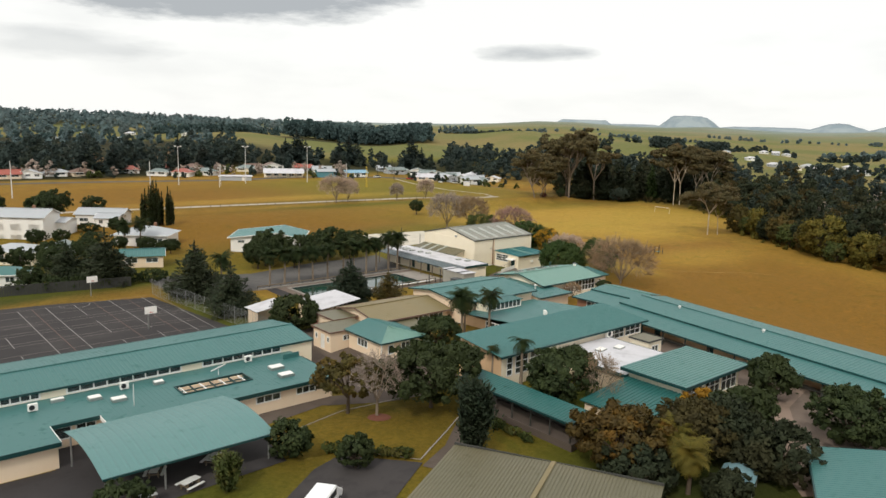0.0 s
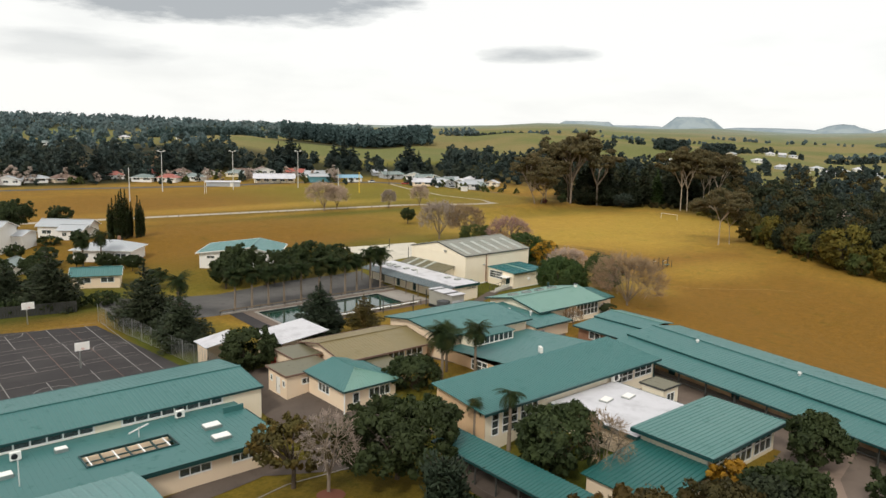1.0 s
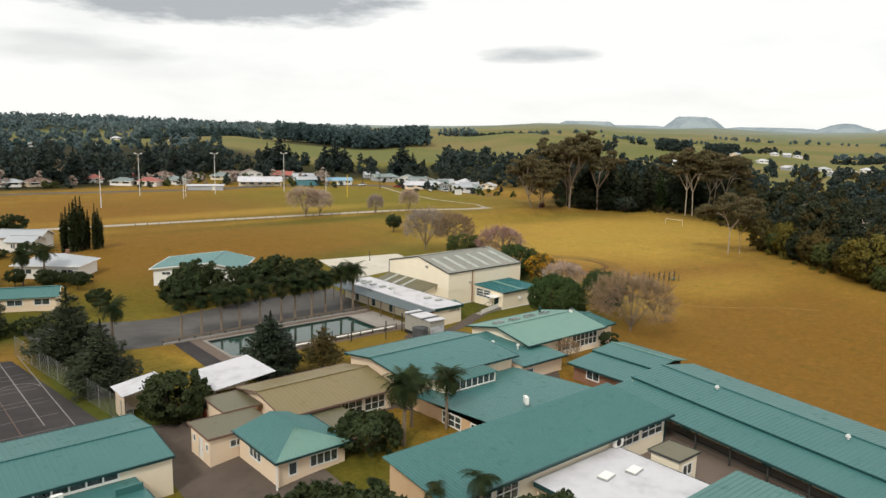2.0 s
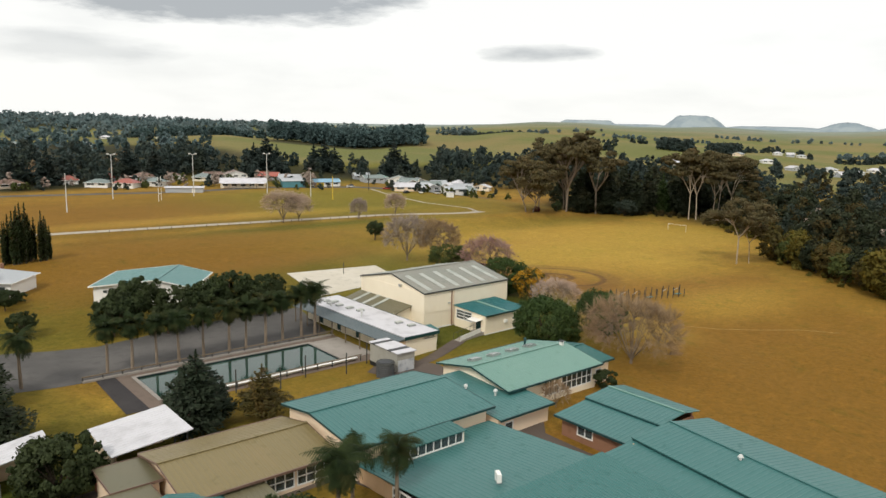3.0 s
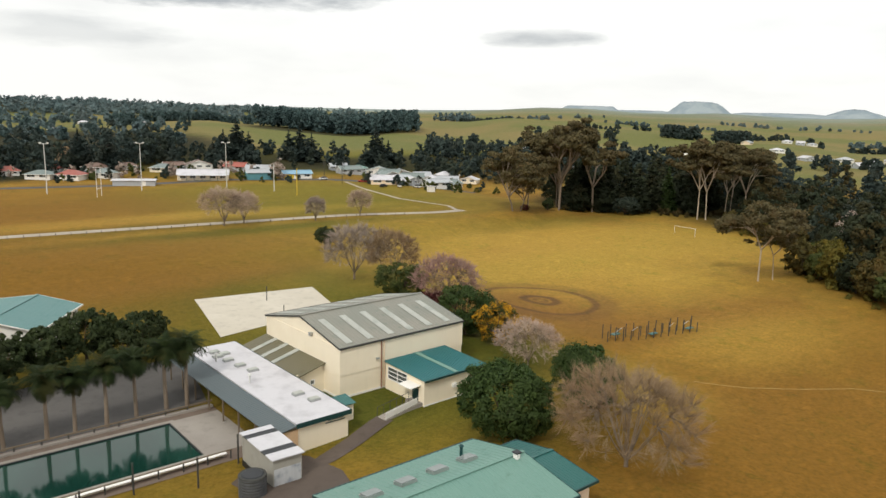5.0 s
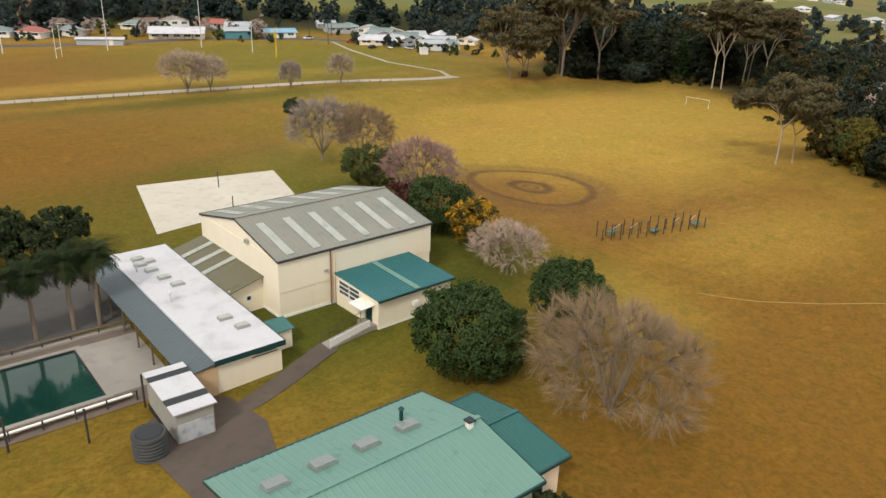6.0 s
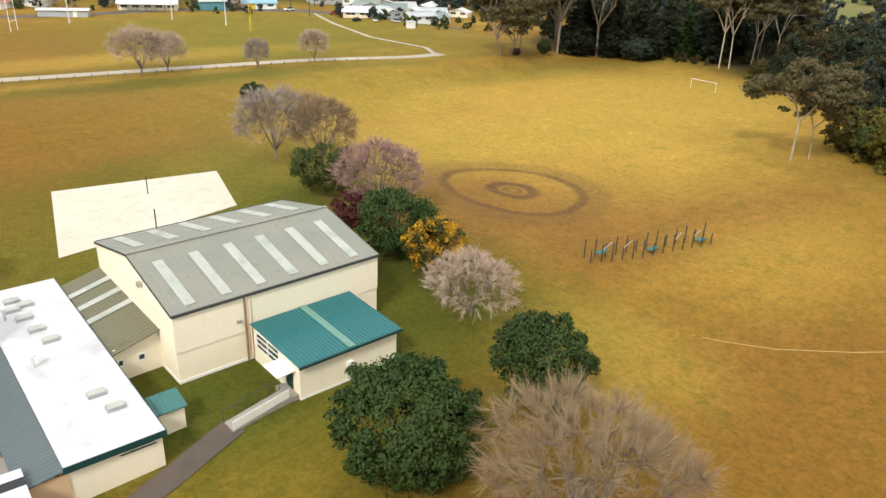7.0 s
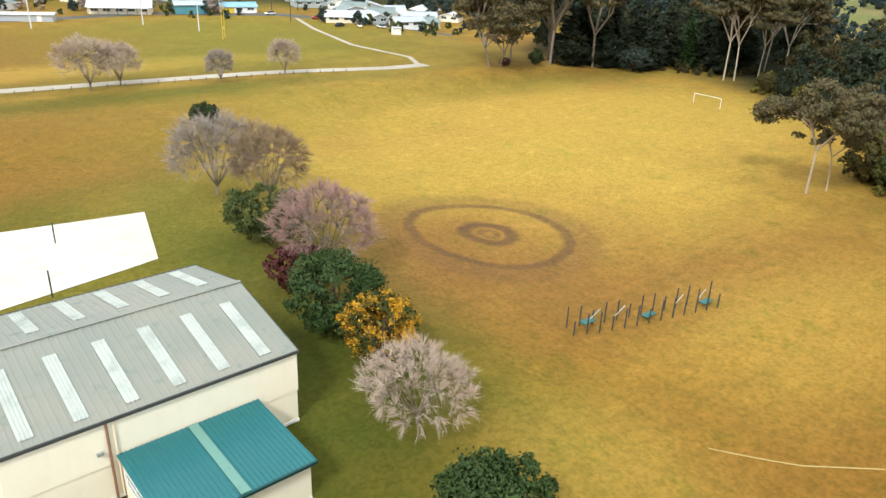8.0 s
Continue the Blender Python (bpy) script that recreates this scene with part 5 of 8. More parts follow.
def build_middle():
    b = thing("prefab_classroom", "small cream prefab with a flat olive-grey roof", "prefab", 54.4, 84.8, 0.5)
    shell(b, 6.4, 4.6, 2.7, CREAM, {"s": [(2.0, 3.4, 1.3, 2.1, 2, 1)], "w": [(0.5, 1.1, 1.2, 2.0, 1, 1), (3.6, 4.2, 1.2, 2.0, 1, 1), (2.0, 0.9, 2.1, WHITE)]}, skirt=0.9)
    flat_roof(b, 6.4, 4.6, 2.72, 0.25, OLIVE_ROOF, BROWN_ROOF, 0.12)
    b = thing("prefab_classroom", "second olive-roofed prefab joined to the tan classroom", "prefab", 58.2, 89.9, 0.5)
    shell(b, 3.7, 4.8, 2.8, CREAM, skirt=0.9)
    flat_roof(b, 3.7, 4.8, 2.82, 0.25, OLIVE_ROOF, BROWN_ROOF, 0.12)
    b = thing("office", "small cream office with a teal hipped roof and porch", "office", 57.3, 76.6, 0.7)
    shell(b, 7.0, 8.0, 2.75, CREAM, {"w": [(2.2, 4.6, 1.0, 2.1, 3, 1)], "s": [(1.0, 1.9, 0.8, 2.1, 1, 1), (3.2, 6.2, 1.0, 2.2, 4, 1)]}, skirt=1.2)
    w, d, h, r, o = 7.0, 8.0, 2.78, 0.9, 0.5
    bm = bmesh.new()
    sheet(bm, (-o, d + o, h - 0.1), (-o, -o, h - 0.1), (w / 2, w / 2, h + r), (w / 2, d + o, h + r), 0.5, 0.03)
    sheet(bm, (w + o, -o, h - 0.1), (w + o, d + o, h - 0.1), (w / 2, d + o, h + r), (w / 2, w / 2, h + r), 0.5, 0.03)
    roof = part("roof", bm, TEAL, b)
    bm = bmesh.new()
    sheet(bm, (-o, -o, h - 0.1), (w + o, -o, h - 0.1), (w / 2 + 0.05, w / 2, h + r), (w / 2 - 0.05, w / 2, h + r), 0.5, 0.03)
    part("hip", bm, TEAL_OLD, roof, "paler teal hip end")
    part("gutter", boxes((-o - 0.12, w + o + 0.12, -o - 0.12, -o - 0.003, h - 0.26, h - 0.06), (-o - 0.12, -o - 0.003, -o, d + o, h - 0.26, h - 0.06), (w + o + 0.003, w + o + 0.12, -o, d + o, h - 0.26, h - 0.06)), TRIM, roof)
    part("post", boxes((-0.35, -0.23, -0.35, -0.23, -1.0, 2.6)), WHITE, b)
    l = thing("link_roof", "dark mossy link roof between two classrooms", "link roof", 64.6, 79.5, 0.7)
    bm = bmesh.new()
    sheet(bm, (-0.6, -0.2, 2.25), (4.2, -0.2, 2.25), (4.2, 5.0, 2.6), (-0.6, 5.0, 2.6), 0.4)
    part("roof", bm, OLIVE_ROOF, l)
    part("wall", boxes((0.2, 3.9, 0.4, 4.8, -1, 2.2)), CREAM, l)
    b = thing("classroom", "cream classroom with a tan ribbed gable roof", "classroom", 62.4, 84.7, 0.6)
    shell(b, 13.2, 9.9, 3.2, CREAM, {"s": [*row_windows(3.6, 12.4, 1.1, 2.75, 3, 3, 2, 0.25)]}, gable=("x", 0.9, 0.55))
    gable_roof(b, 13.2, 9.9, 3.2, 0.9, 0.55, "x", 0.55, TAN_ROOF, 0.5, BROWN_ROOF)
    # white-roofed shelters
    for x, y, w, d, rz in ((60.4, 97.4, 7.0, 7.2, 0), (51.6, 101.4, 4.4, 3.6, 0)):
        s = thing("shelter", "open shelter with a bright white sloping roof on posts", "shelter", x, y, 0.2, rz, "white shelters")
        bm = bmesh.new()
        sheet(bm, (-0.3, d + 0.3, 2.9), (-0.3, -0.3, 2.9), (w + 0.3, -0.3, 3.7), (w + 0.3, d + 0.3, 3.7), 0.5, 0.04)
        part("roof", bm, WHITE_ROOF, s)
        for px in (0.1, w - 0.2):
            for py in (0.1, d / 2, d - 0.2):
                part("post", boxes((px, px + 0.12, py, py + 0.12, -0.5, 2.9 + 0.75 * px / w)), DARK_WOOD, s)
        part("back_wall", boxes((0.1, w, d - 0.2, d - 0.05, -0.5, 2.7), (0.1, 0.25, 0.1, d, -0.5, 2.7)), CREAM, s)
    s = thing("playground_frame", "yellow and blue play frame under the shelter", "play frame", 62.2, 96.2, 0.1)
    part("post", boxes((0, 0.12, 0, 0.12, 0, 2.0)), YELLOW_PAINT, s)
    part("post", boxes((1.2, 1.32, 0, 0.12, 0, 2.0)), YELLOW_PAINT, s)
    part("panel", boxes((0.12, 1.2, 0.02, 0.1, 0.9, 1.9)), YELLOW_PAINT, s)
    part("slide", boxes((-1.4, -0.1, 0, 0.6, 0.3, 1.2)), BLUE_PAINT, s)
    s = thing("play_box", "red painted play box beside the shelter", "play box", 58.6, 96.0, 0.2)
    part("box", boxes((0, 1.6, 0, 1.0, 0, 1.2)), RED_PAINT, s)
    part("lid", boxes((-0.05, 1.65, -0.05, 1.05, 1.203, 1.28)), RED_PAINT, s)


build_middle()


def build_hall_group():
    b = thing("school_hall", "teal-roofed hall with a broad low gable", "hall", 76.8, 82.4, 0.9)
    w, d = 15.8, 12.4
    shell(b, w, d, 4.15, CREAM, {"w": [(2, 4, 1.2, 2.6, 2, 2)]}, gable=("x", 0.75, 0.6))
    gable_roof(b, w, d, 4.15, 0.75, 0.6, "x", 0.6, TEAL, 0.5)
    # lower range in front, with a raised window dormer
    f = thing("hall_front_range", "low teal-roofed range with a clerestory dormer", "classroom block", 76.8, 66.6, 0.9)
    w, d = 15.4, 15.4
    strip_windows = [(0.8 + i * 3.6, 4.0 + i * 3.6, 3.0, 3.6, 5, 1) for i in range(4)]
    shell(f, w, d, 3.75, PEACH, {"s": strip_windows, "w": [(5, 8, 1.0, 2.4, 3, 2), (9.5, 12, 1.0, 2.4, 2, 2)]}, heights={"n": 2.4, "w": 2.4, "e": 2.4})
    bm = bmesh.new()
    sheet(bm, (-0.4, -0.6, 3.85), (w + 0.5, -0.6, 3.85), (w + 0.5, d + 0.1, 2.55), (-0.4, d + 0.1, 2.55), 0.5)
    roof = part("roof", bm, TEAL, f)
    part("gutter", boxes((-0.4, w + 0.5, -0.74, -0.61, 3.62, 3.86)), TRIM, roof)
    dm = part("dormer", boxes((2.6, 2.75, 12.8, 15.4, 2.4, 3.95), (9.95, 10.1, 12.8, 15.4, 2.4, 3.95), (2.75, 9.95, 12.8, 12.95, 2.4, 2.85)), CREAM_LIGHT, f)
    window(f, pose(2.75, 12.8, 0), 0, 7.2, 2.85, 3.95, 8, 1)
    bm = bmesh.new()
    sheet(bm, (2.4, 12.6, 4.0), (10.3, 12.6, 4.0), (10.3, 15.6, 4.1), (2.4, 15.6, 4.1), 0.5)
    part("dormer_roof", bm, TEAL_DARK, f)
    ac_unit(82.6, 70.4, 4.62, 60, 0.9)
    roof_vent(79.5, 79.5, 3.9, 0.3)
    # link to the art room
    l = thing("link_block", "low teal-roofed link between hall and art room", "link block", 93.2, 81.2, 0.9)
    shell(l, 7.6, 12.0, 2.9, CREAM, {"s": [(1.0, 2.2, 1.0, 2.2, 1, 1)]}, heights={"n": 2.6})
    bm = bmesh.new()
    sheet(bm, (-0.2, -0.5, 2.95), (8.0, -0.5, 2.95), (8.0, 12.4, 3.5), (-0.2, 12.4, 3.5), 0.5)
    part("roof", bm, TEAL, l)
    part("gutter", boxes((-0.2, 8.0, -0.64, -0.51, 2.74, 2.97)), TRIM, l)
    roof_vent(95.2, 88.5, 4.1), roof_vent(97.0, 85.6, 4.0)
    a = thing("art_room", "cream art room with a faded teal gable roof and skylights", "classroom", 98.8, 85.4, 0.9)
    w, d, h, rise = 15.4, 11.2, 3.7, 1.1
    shell(a, w, d, h, CREAM_LIGHT, {"s": [(6.0, 8.6, 1.3, 3.3, 3, 2), (9.0, 14.6, 1.3, 3.3, 6, 2)]}, gable=("x", rise, 0.5))
    gable_roof(a, w, d, h, rise, 0.5, "x", 0.6, TEAL_OLD, 0.5)
    for x in (2.2, 5.4, 8.6, 11.8):
        skylight(98.8 + x, 85.4 + 8.0, 0.9 + h + rise * (11.2 - 8.0) / 5.6 + 0.02, 1.5, 1.1, 0.22, 0, -11, dome=DOME)
    a2 = thing("art_room_wing", "small cream wing with a darker teal ribbed roof", "classroom wing", 114.4, 86.2, 0.6)
    shell(a2, 3.4, 8.4, 3.7, CREAM, {"s": [(0.8, 2.0, 1.2, 2.6, 2, 1)]}, gable=("x", 0.6, 0.55))
    gable_roof(a2, 3.4, 8.4, 3.7, 0.6, 0.55, "x", 0.45, TEAL_DARK, 0.3)
    f = thing("roof_flue", "white capped flue on the roof", "flue", 113.6, 90.6, 5.2)
    part("pipe", boxes((-0.2, 0.2, -0.2, 0.2, 0, 0.9)), WHITE, f)
    part("cap", boxes((-0.3, 0.3, -0.3, 0.3, 0.903, 1.0)), BLACK, f)
    f = thing("roof_flue", "green painted flue pipe on the ridge", "flue", 111.0, 94.6, 4.5)
    part("pipe", tubes(((0, 0, 0), (0, 0, 1.4), 0.14)), TRIM, f)
    part("cap", tubes(((0, 0, 1.4), (0, 0, 1.55), 0.24, 0.1)), TRIM, f)


build_hall_group()


def build_lab_group():
    a = thing("science_block", "tall cream classroom block with a teal ribbed roof", "classroom block", 62.2, 59.0, 1.9)
    w, d, h = 28.4, 7.4, 3.5
    shell(a, w, d, h, CREAM_LIGHT, {"s": [(0.9, 1.9, 0.6, 3.0, 1, 3), (2.4, 4.6, 0.6, 3.0, 2, 3), (5.0, 7.6, 0.6, 3.0, 3, 3), (21.0, 24.2, 1.7, 3.1, 3, 2), (24.5, 28.0, 1.7, 3.1, 3, 2)], "w": []}, heights={"n": 4.2})
    bm = bmesh.new()
    sheet(bm, (-0.7, -0.6, h), (w + 0.5, -0.6, h), (w + 0.5, d + 0.2, h + 0.85), (-0.7, d + 0.2, h + 0.85), 0.35, 0.05)
    roof = part("roof", bm, TEAL, a)
    part("gutter", boxes((-0.7, w + 0.5, -0.76, -0.61, h - 0.24, h + 0.02)), TRIM, roof)
    for x in (0.0, w - 0.2):
        bm = bmesh.new()
        f = [bm.verts.new((x + o, y, z)) for o in (0.003, 0.197) for y, z in ((0.2, h), (d - 0.1, h), (d - 0.1, h + 0.75))]
        bm.faces.new(f[:3]), bm.faces.new(f[3:][::-1])
        for i in range(3):
            bm.faces.new((f[i], f[(i + 1) % 3], f[3 + (i + 1) % 3], f[3 + i]))
        part("gable_infill", bm, PEACH if x == 0 else CREAM_LIGHT, a)
    part("end_wall", boxes((-0.05, -0.002, 0.0, d, -1.2, h)), PEACH, a)
    part("downpipe", tubes(((w - 0.1, -0.1, -0.5), (w - 0.1, -0.1, h), 0.06)), TRIM, a)
    ac_unit(82.3, 58.5, 4.3, 0, 1.1)
    f = thing("flat_roofed_block", "low block with a stained white flat roof", "classroom block", 71.6, 48.2, 1.9)
    shell(f, 10.4, 10.4, 2.2, CREAM, {"s": [(1, 3, 0.9, 1.8, 2, 1)]})
    bm = bmesh.new()
    box(bm, -0.4, 10.8, -0.5, 10.55, 2.2, 2.4)
    roof = part("roof", bm, WHITE_ROOF, f)
    part("fascia", boxes((-0.46, 10.86, -0.56, -0.504, 2.0, 2.42), (10.804, 10.86, -0.5, 10.4, 2.0, 2.42), (-0.46, -0.404, -0.5, 10.4, 2.0, 2.42)), TRIM, roof)
    for x, y in ((76.6, 55.4), (79.4, 54.6)):
        skylight(x, y, 4.3, 1.5, 1.0, 0.15, 10, dome=WHITE)
    h = thing("store_hut", "small cream store hut with an olive flat roof", "hut", 83.0, 52.6, 1.9)
    shell(h, 2.9, 2.8, 3.0, CREAM_LIGHT, {"s": [(0.7, 2.2, 1.3, 2.4, 2, 1)], "e": [(0.6, 1.5, 1.3, 2.4, 2, 1)]})
    flat_roof(h, 2.9, 2.8, 3.01, 0.18, OLIVE_ROOF, DARK_WOOD, 0.1)
    b = thing("library", "cream library with a pale teal sloping ribbed roof", "library", 71.8, 40.7, 1.9)
    w, d, hh = 12.4, 7.0, 3.0
    shell(b, w, d, hh, CREAM_LIGHT, {"s": [(1.0, 4.2, 0.5, 2.9, 3, 2), (4.8, 8.0, 0.5, 2.9, 3, 2), (8.4, 11.8, 0.5, 2.9, 3, 2)]}, heights={"n": 3.2})
    bm = bmesh.new()
    sheet(bm, (-0.6, d + 0.7, hh + 0.25), (-0.6, -0.8, hh + 0.1), (w + 0.8, -0.8, hh + 0.1), (w + 0.8, d + 0.7, hh + 0.25), 0.45, 0.06)
    roof = part("roof", bm, TEAL_MID, b)
    part("fascia", boxes((-0.6, w + 0.8, -0.9, -0.81, hh - 0.2, hh + 0.15), (w + 0.81, w + 0.9, -0.8, d + 0.7, hh - 0.15, hh + 0.2), (-0.7, -0.61, -0.8, d + 0.7, hh - 0.15, hh + 0.2)), TRIM, roof)
    part("door_canopy", boxes((w + 0.01, w + 1.6, 1.0, 2.8, 1.9, 2.0)), WHITE, b, "white door canopy")
    for y in (1.1, 2.65):
        part("canopy_post", boxes((w + 1.4, w + 1.52, y, y + 0.12, -0.5, 1.9)), WHITE, b)
    lo = thing("library_lean_to", "dark teal ribbed lean-to beside the library", "lean-to", 63.2, 40.2, 1.6)
    bm = bmesh.new()
    sheet(bm, (0.0, 7.6, 1.5), (0.0, -0.4, 1.5), (8.5, -0.4, 2.45), (8.5, 7.6, 2.45), 0.45, 0.07)
    part("roof", bm, TEAL_DARK, lo)
    part("wall", boxes((0.4, 8.3, 0.0, 0.15, -1, 1.5), (0.4, 0.55, 0.15, 7.2, -1, 1.45)), CREAM, lo)
    part("fascia", boxes((0.0, 8.5, -0.5, -0.41, 1.25, 1.55)), TRIM, lo)


build_lab_group()


def build_long_block():
    g = thing("long_classroom_block", "very long classroom block with teal roof and open veranda", "classroom block", 76.9, -38.8, 1.9, -8.9)
    L = 108.6
    bm = bmesh.new()
    holes = []
    for i in range(22):
        u = 3.0 + i * 4.8
        holes.append((u, u + 1.0, 0.02, 2.1) if i % 2 else (u, u + 3.2, 1.0, 2.3))
    wall_run(bm, L, -1, 2.72, 0.2, pose(3.6, L, 0, 0, 0, -90), holes)
    wall_run(bm, L, -3, 3.2, 0.2, pose(13.4, 0, 0, 0, 0, 90))
    wall_run(bm, 9.6, -1.5, 2.9, 0.2, pose(13.3, L, 0, 0, 0, 180))
    part("wall", bm, PEACH, g)
    for i, (a, b, c, e) in enumerate(holes):
        if i % 2:
            door(g, pose(3.6, L, 0, 0, 0, -90), a, b - a, e - 0.06, 0.02, TRIM)
        else:
            window(g, pose(3.6, L, 0, 0, 0, -90), a, b, c, e, 3, 1)
    bm = bmesh.new()
    sheet(bm, (0.0, L + 0.4, 2.35), (0.0, 0, 2.35), (4.2, 0, 2.95), (4.2, L + 0.4, 2.95), 0.5)
    part("veranda_roof", bm, TEAL, g)
    part("gutter", boxes((-0.14, -0.005, 0, L + 0.4, 2.14, 2.37)), TRIM, g)
    part("step_flashing", boxes((4.15, 4.3, 0, L + 0.4, 2.75, 3.2)), TRIM, g)
    bm = bmesh.new()
    sheet(bm, (4.1, L + 0.5, 3.22), (4.1, 0, 3.22), (9.2, 0, 3.75), (9.2, L + 0.5, 3.75), 0.5)
    sheet(bm, (14.8, 0, 3.05), (14.8, L + 0.5, 3.05), (9.2, L + 0.5, 3.75), (9.2, 0, 3.75), 0.5)
    roof = part("roof", bm, TEAL, g)
    part("ridge_cap", boxes((9.05, 9.35, 0, L + 0.5, 3.78, 3.86)), TEAL, roof)
    part("floor", boxes((0.2, 3.58, 0, L, -0.6, 0.12)), CONCRETE, g)
    for i in range(28):
        part("post", boxes((0.25, 0.4, i * 4.0 + 0.3, i * 4.0 + 0.45, 0.1, 2.34)), DARK_WOOD, g)
    part("rail", boxes((0.28, 0.36, 60, L - 0.5, 0.9, 0.98)), DARK_WOOD, g)
    for y in (60, 68.0, 86.0, 100.5):
        v = g.matrix_basis @ Vector((8.3, y, 3.65))
        roof_vent(v.x, v.y, v.z, 0.25)
    e = thing("classroom_end_wing", "end wing of the long block under a stepped teal roof", "classroom wing", 99.2, 69.2, 1.5)
    shell(e, 10.8, 8.6, 2.4, BRICK, {"w": [(2, 4, 0.9, 2.0, 2, 1)]}, heights={"e": 2.9})
    bm = bmesh.new()
    sheet(bm, (-0.6, 9.2, 2.4), (-0.6, -0.2, 2.4), (4.6, -0.2, 2.85), (4.6, 9.2, 2.85), 0.5)
    part("lower_roof", bm, TEAL, e)
    bm = bmesh.new()
    sheet(bm, (4.5, 9.4, 3.05), (4.5, -0.2, 3.05), (8.6, -0.2, 3.35), (8.6, 9.4, 3.35), 0.5)
    sheet(bm, (11.5, -0.2, 2.9), (11.5, 9.4, 2.9), (8.6, 9.4, 3.35), (8.6, -0.2, 3.35), 0.5)
    roof = part("roof", bm, TEAL, e)
    part("ridge_cap", boxes((8.45, 8.75, -0.2, 9.4, 3.37, 3.44)), TEAL_OLD, roof)
    part("gutter", boxes((-0.74, -0.605, -0.2, 9.2, 2.2, 2.42)), TRIM, e)
    part("step_flashing", boxes((4.4, 4.52, -0.2, 9.3, 2.7, 3.02)), TRIM, e)


build_long_block()


def build_near():
    w = thing("covered_walkway", "sloping teal roof of a covered walkway on posts", "covered walkway", 56.6, 43.4, 1.2)
    bm = bmesh.new()
    sheet(bm, (0, 17.0, 2.2), (0, 0, 2.2), (3.2, 0, 2.7), (3.2, 17.0, 2.7), 0.4, 0.05)
    part("roof", bm, TEAL_DARK, w)
    part("gutter", boxes((-0.12, -0.004, 0, 17, 2.0, 2.22)), TRIM, w)
    for i in range(7):
        part("post", boxes((0.2, 0.32, 0.3 + i * 2.7, 0.42 + i * 2.7, -1.0, 2.2)), DARK_WOOD, w)
        part("post", boxes((2.9, 3.02, 0.3 + i * 2.7, 0.42 + i * 2.7, -1.0, 2.6)), DARK_WOOD, w)
    part("floor", boxes((0.1, 3.1, 0, 17, -0.8, 0.0)), PATH_BROWN, w)
    part("screen", boxes((3.0, 3.1, 0, 17, -0.5, 1.2)), DARK_WOOD, w, "dark boarded screen")
    b = thing("administration_block", "low block with a mossy olive corrugated roof", "classroom", 35.0, 41.4, 1.0, -62.5)
    wd, dp = 17.6, 9.6
    shell(b, wd, dp, 2.5, CREAM, {"n": [(2, 5, 0.9, 1.9, 3, 1)]}, skirt=1.8)
    bm = bmesh.new()
    sheet(bm, (-0.4, -0.4, 2.55), (wd * 0.5, -0.4, 2.75), (wd * 0.5, dp + 0.4, 2.95), (-0.4, dp + 0.4, 2.75), 0.3, 0.05)
    sheet(bm, (wd * 0.5, -0.4, 2.75), (wd + 0.4, -0.4, 2.55), (wd + 0.4, dp + 0.4, 2.75), (wd * 0.5, dp + 0.4, 2.95), 0.3, 0.05)
    roof = part("roof", bm, OLIVE_ROOF, b)
    part("ridge_cap", boxes((wd * 0.5 - 0.2, wd * 0.5 + 0.2, -0.4, dp + 0.4, 2.9, 3.06)), TAN_ROOF, roof)
    part("barge_board", boxes((-0.4, wd + 0.4, dp + 0.41, dp + 0.5, 2.6, 3.0)), DARK_WOOD, roof)
    t = thing("teal_roofed_block", "low block with a teal ribbed roof", "classroom", 60.3, 6.9, 1.6, 27.3)
    shell(t, 16, 12.4, 2.6, CREAM)
    gable_roof(t, 16, 12.4, 2.6, 0.8, 0.5, "x", 0.5, TEAL, 0.4)
    c = thing("shade_canopy", "small blue-grey arched shade canopy", "canopy", 60.6, 26.6, 0.3, 20)
    bm = bmesh.new()
    pts = [(i / 6 * 3.0, 2.1 + 0.45 * math.sin(math.pi * i / 6)) for i in range(7)]
    for (y0, z0), (y1, z1) in zip(pts, pts[1:]):
        sheet(bm, (0, y0, z0), (3.6, y0, z0), (3.6, y1, z1), (0, y1, z1), 0.4, 0.02, 0.03)
    bmesh.ops.remove_doubles(bm, verts=bm.verts[:], dist=0.012)
    part("roof", bm, painted("blue_grey_sheet", (0.16, 0.27, 0.30), 0.4), c)
    for x in (0.1, 3.4):
        for y in (0.1, 2.9):
            part("post", tubes(((x, y, -0.3), (x, y, 2.1), 0.05)), STEEL, c)


build_near()


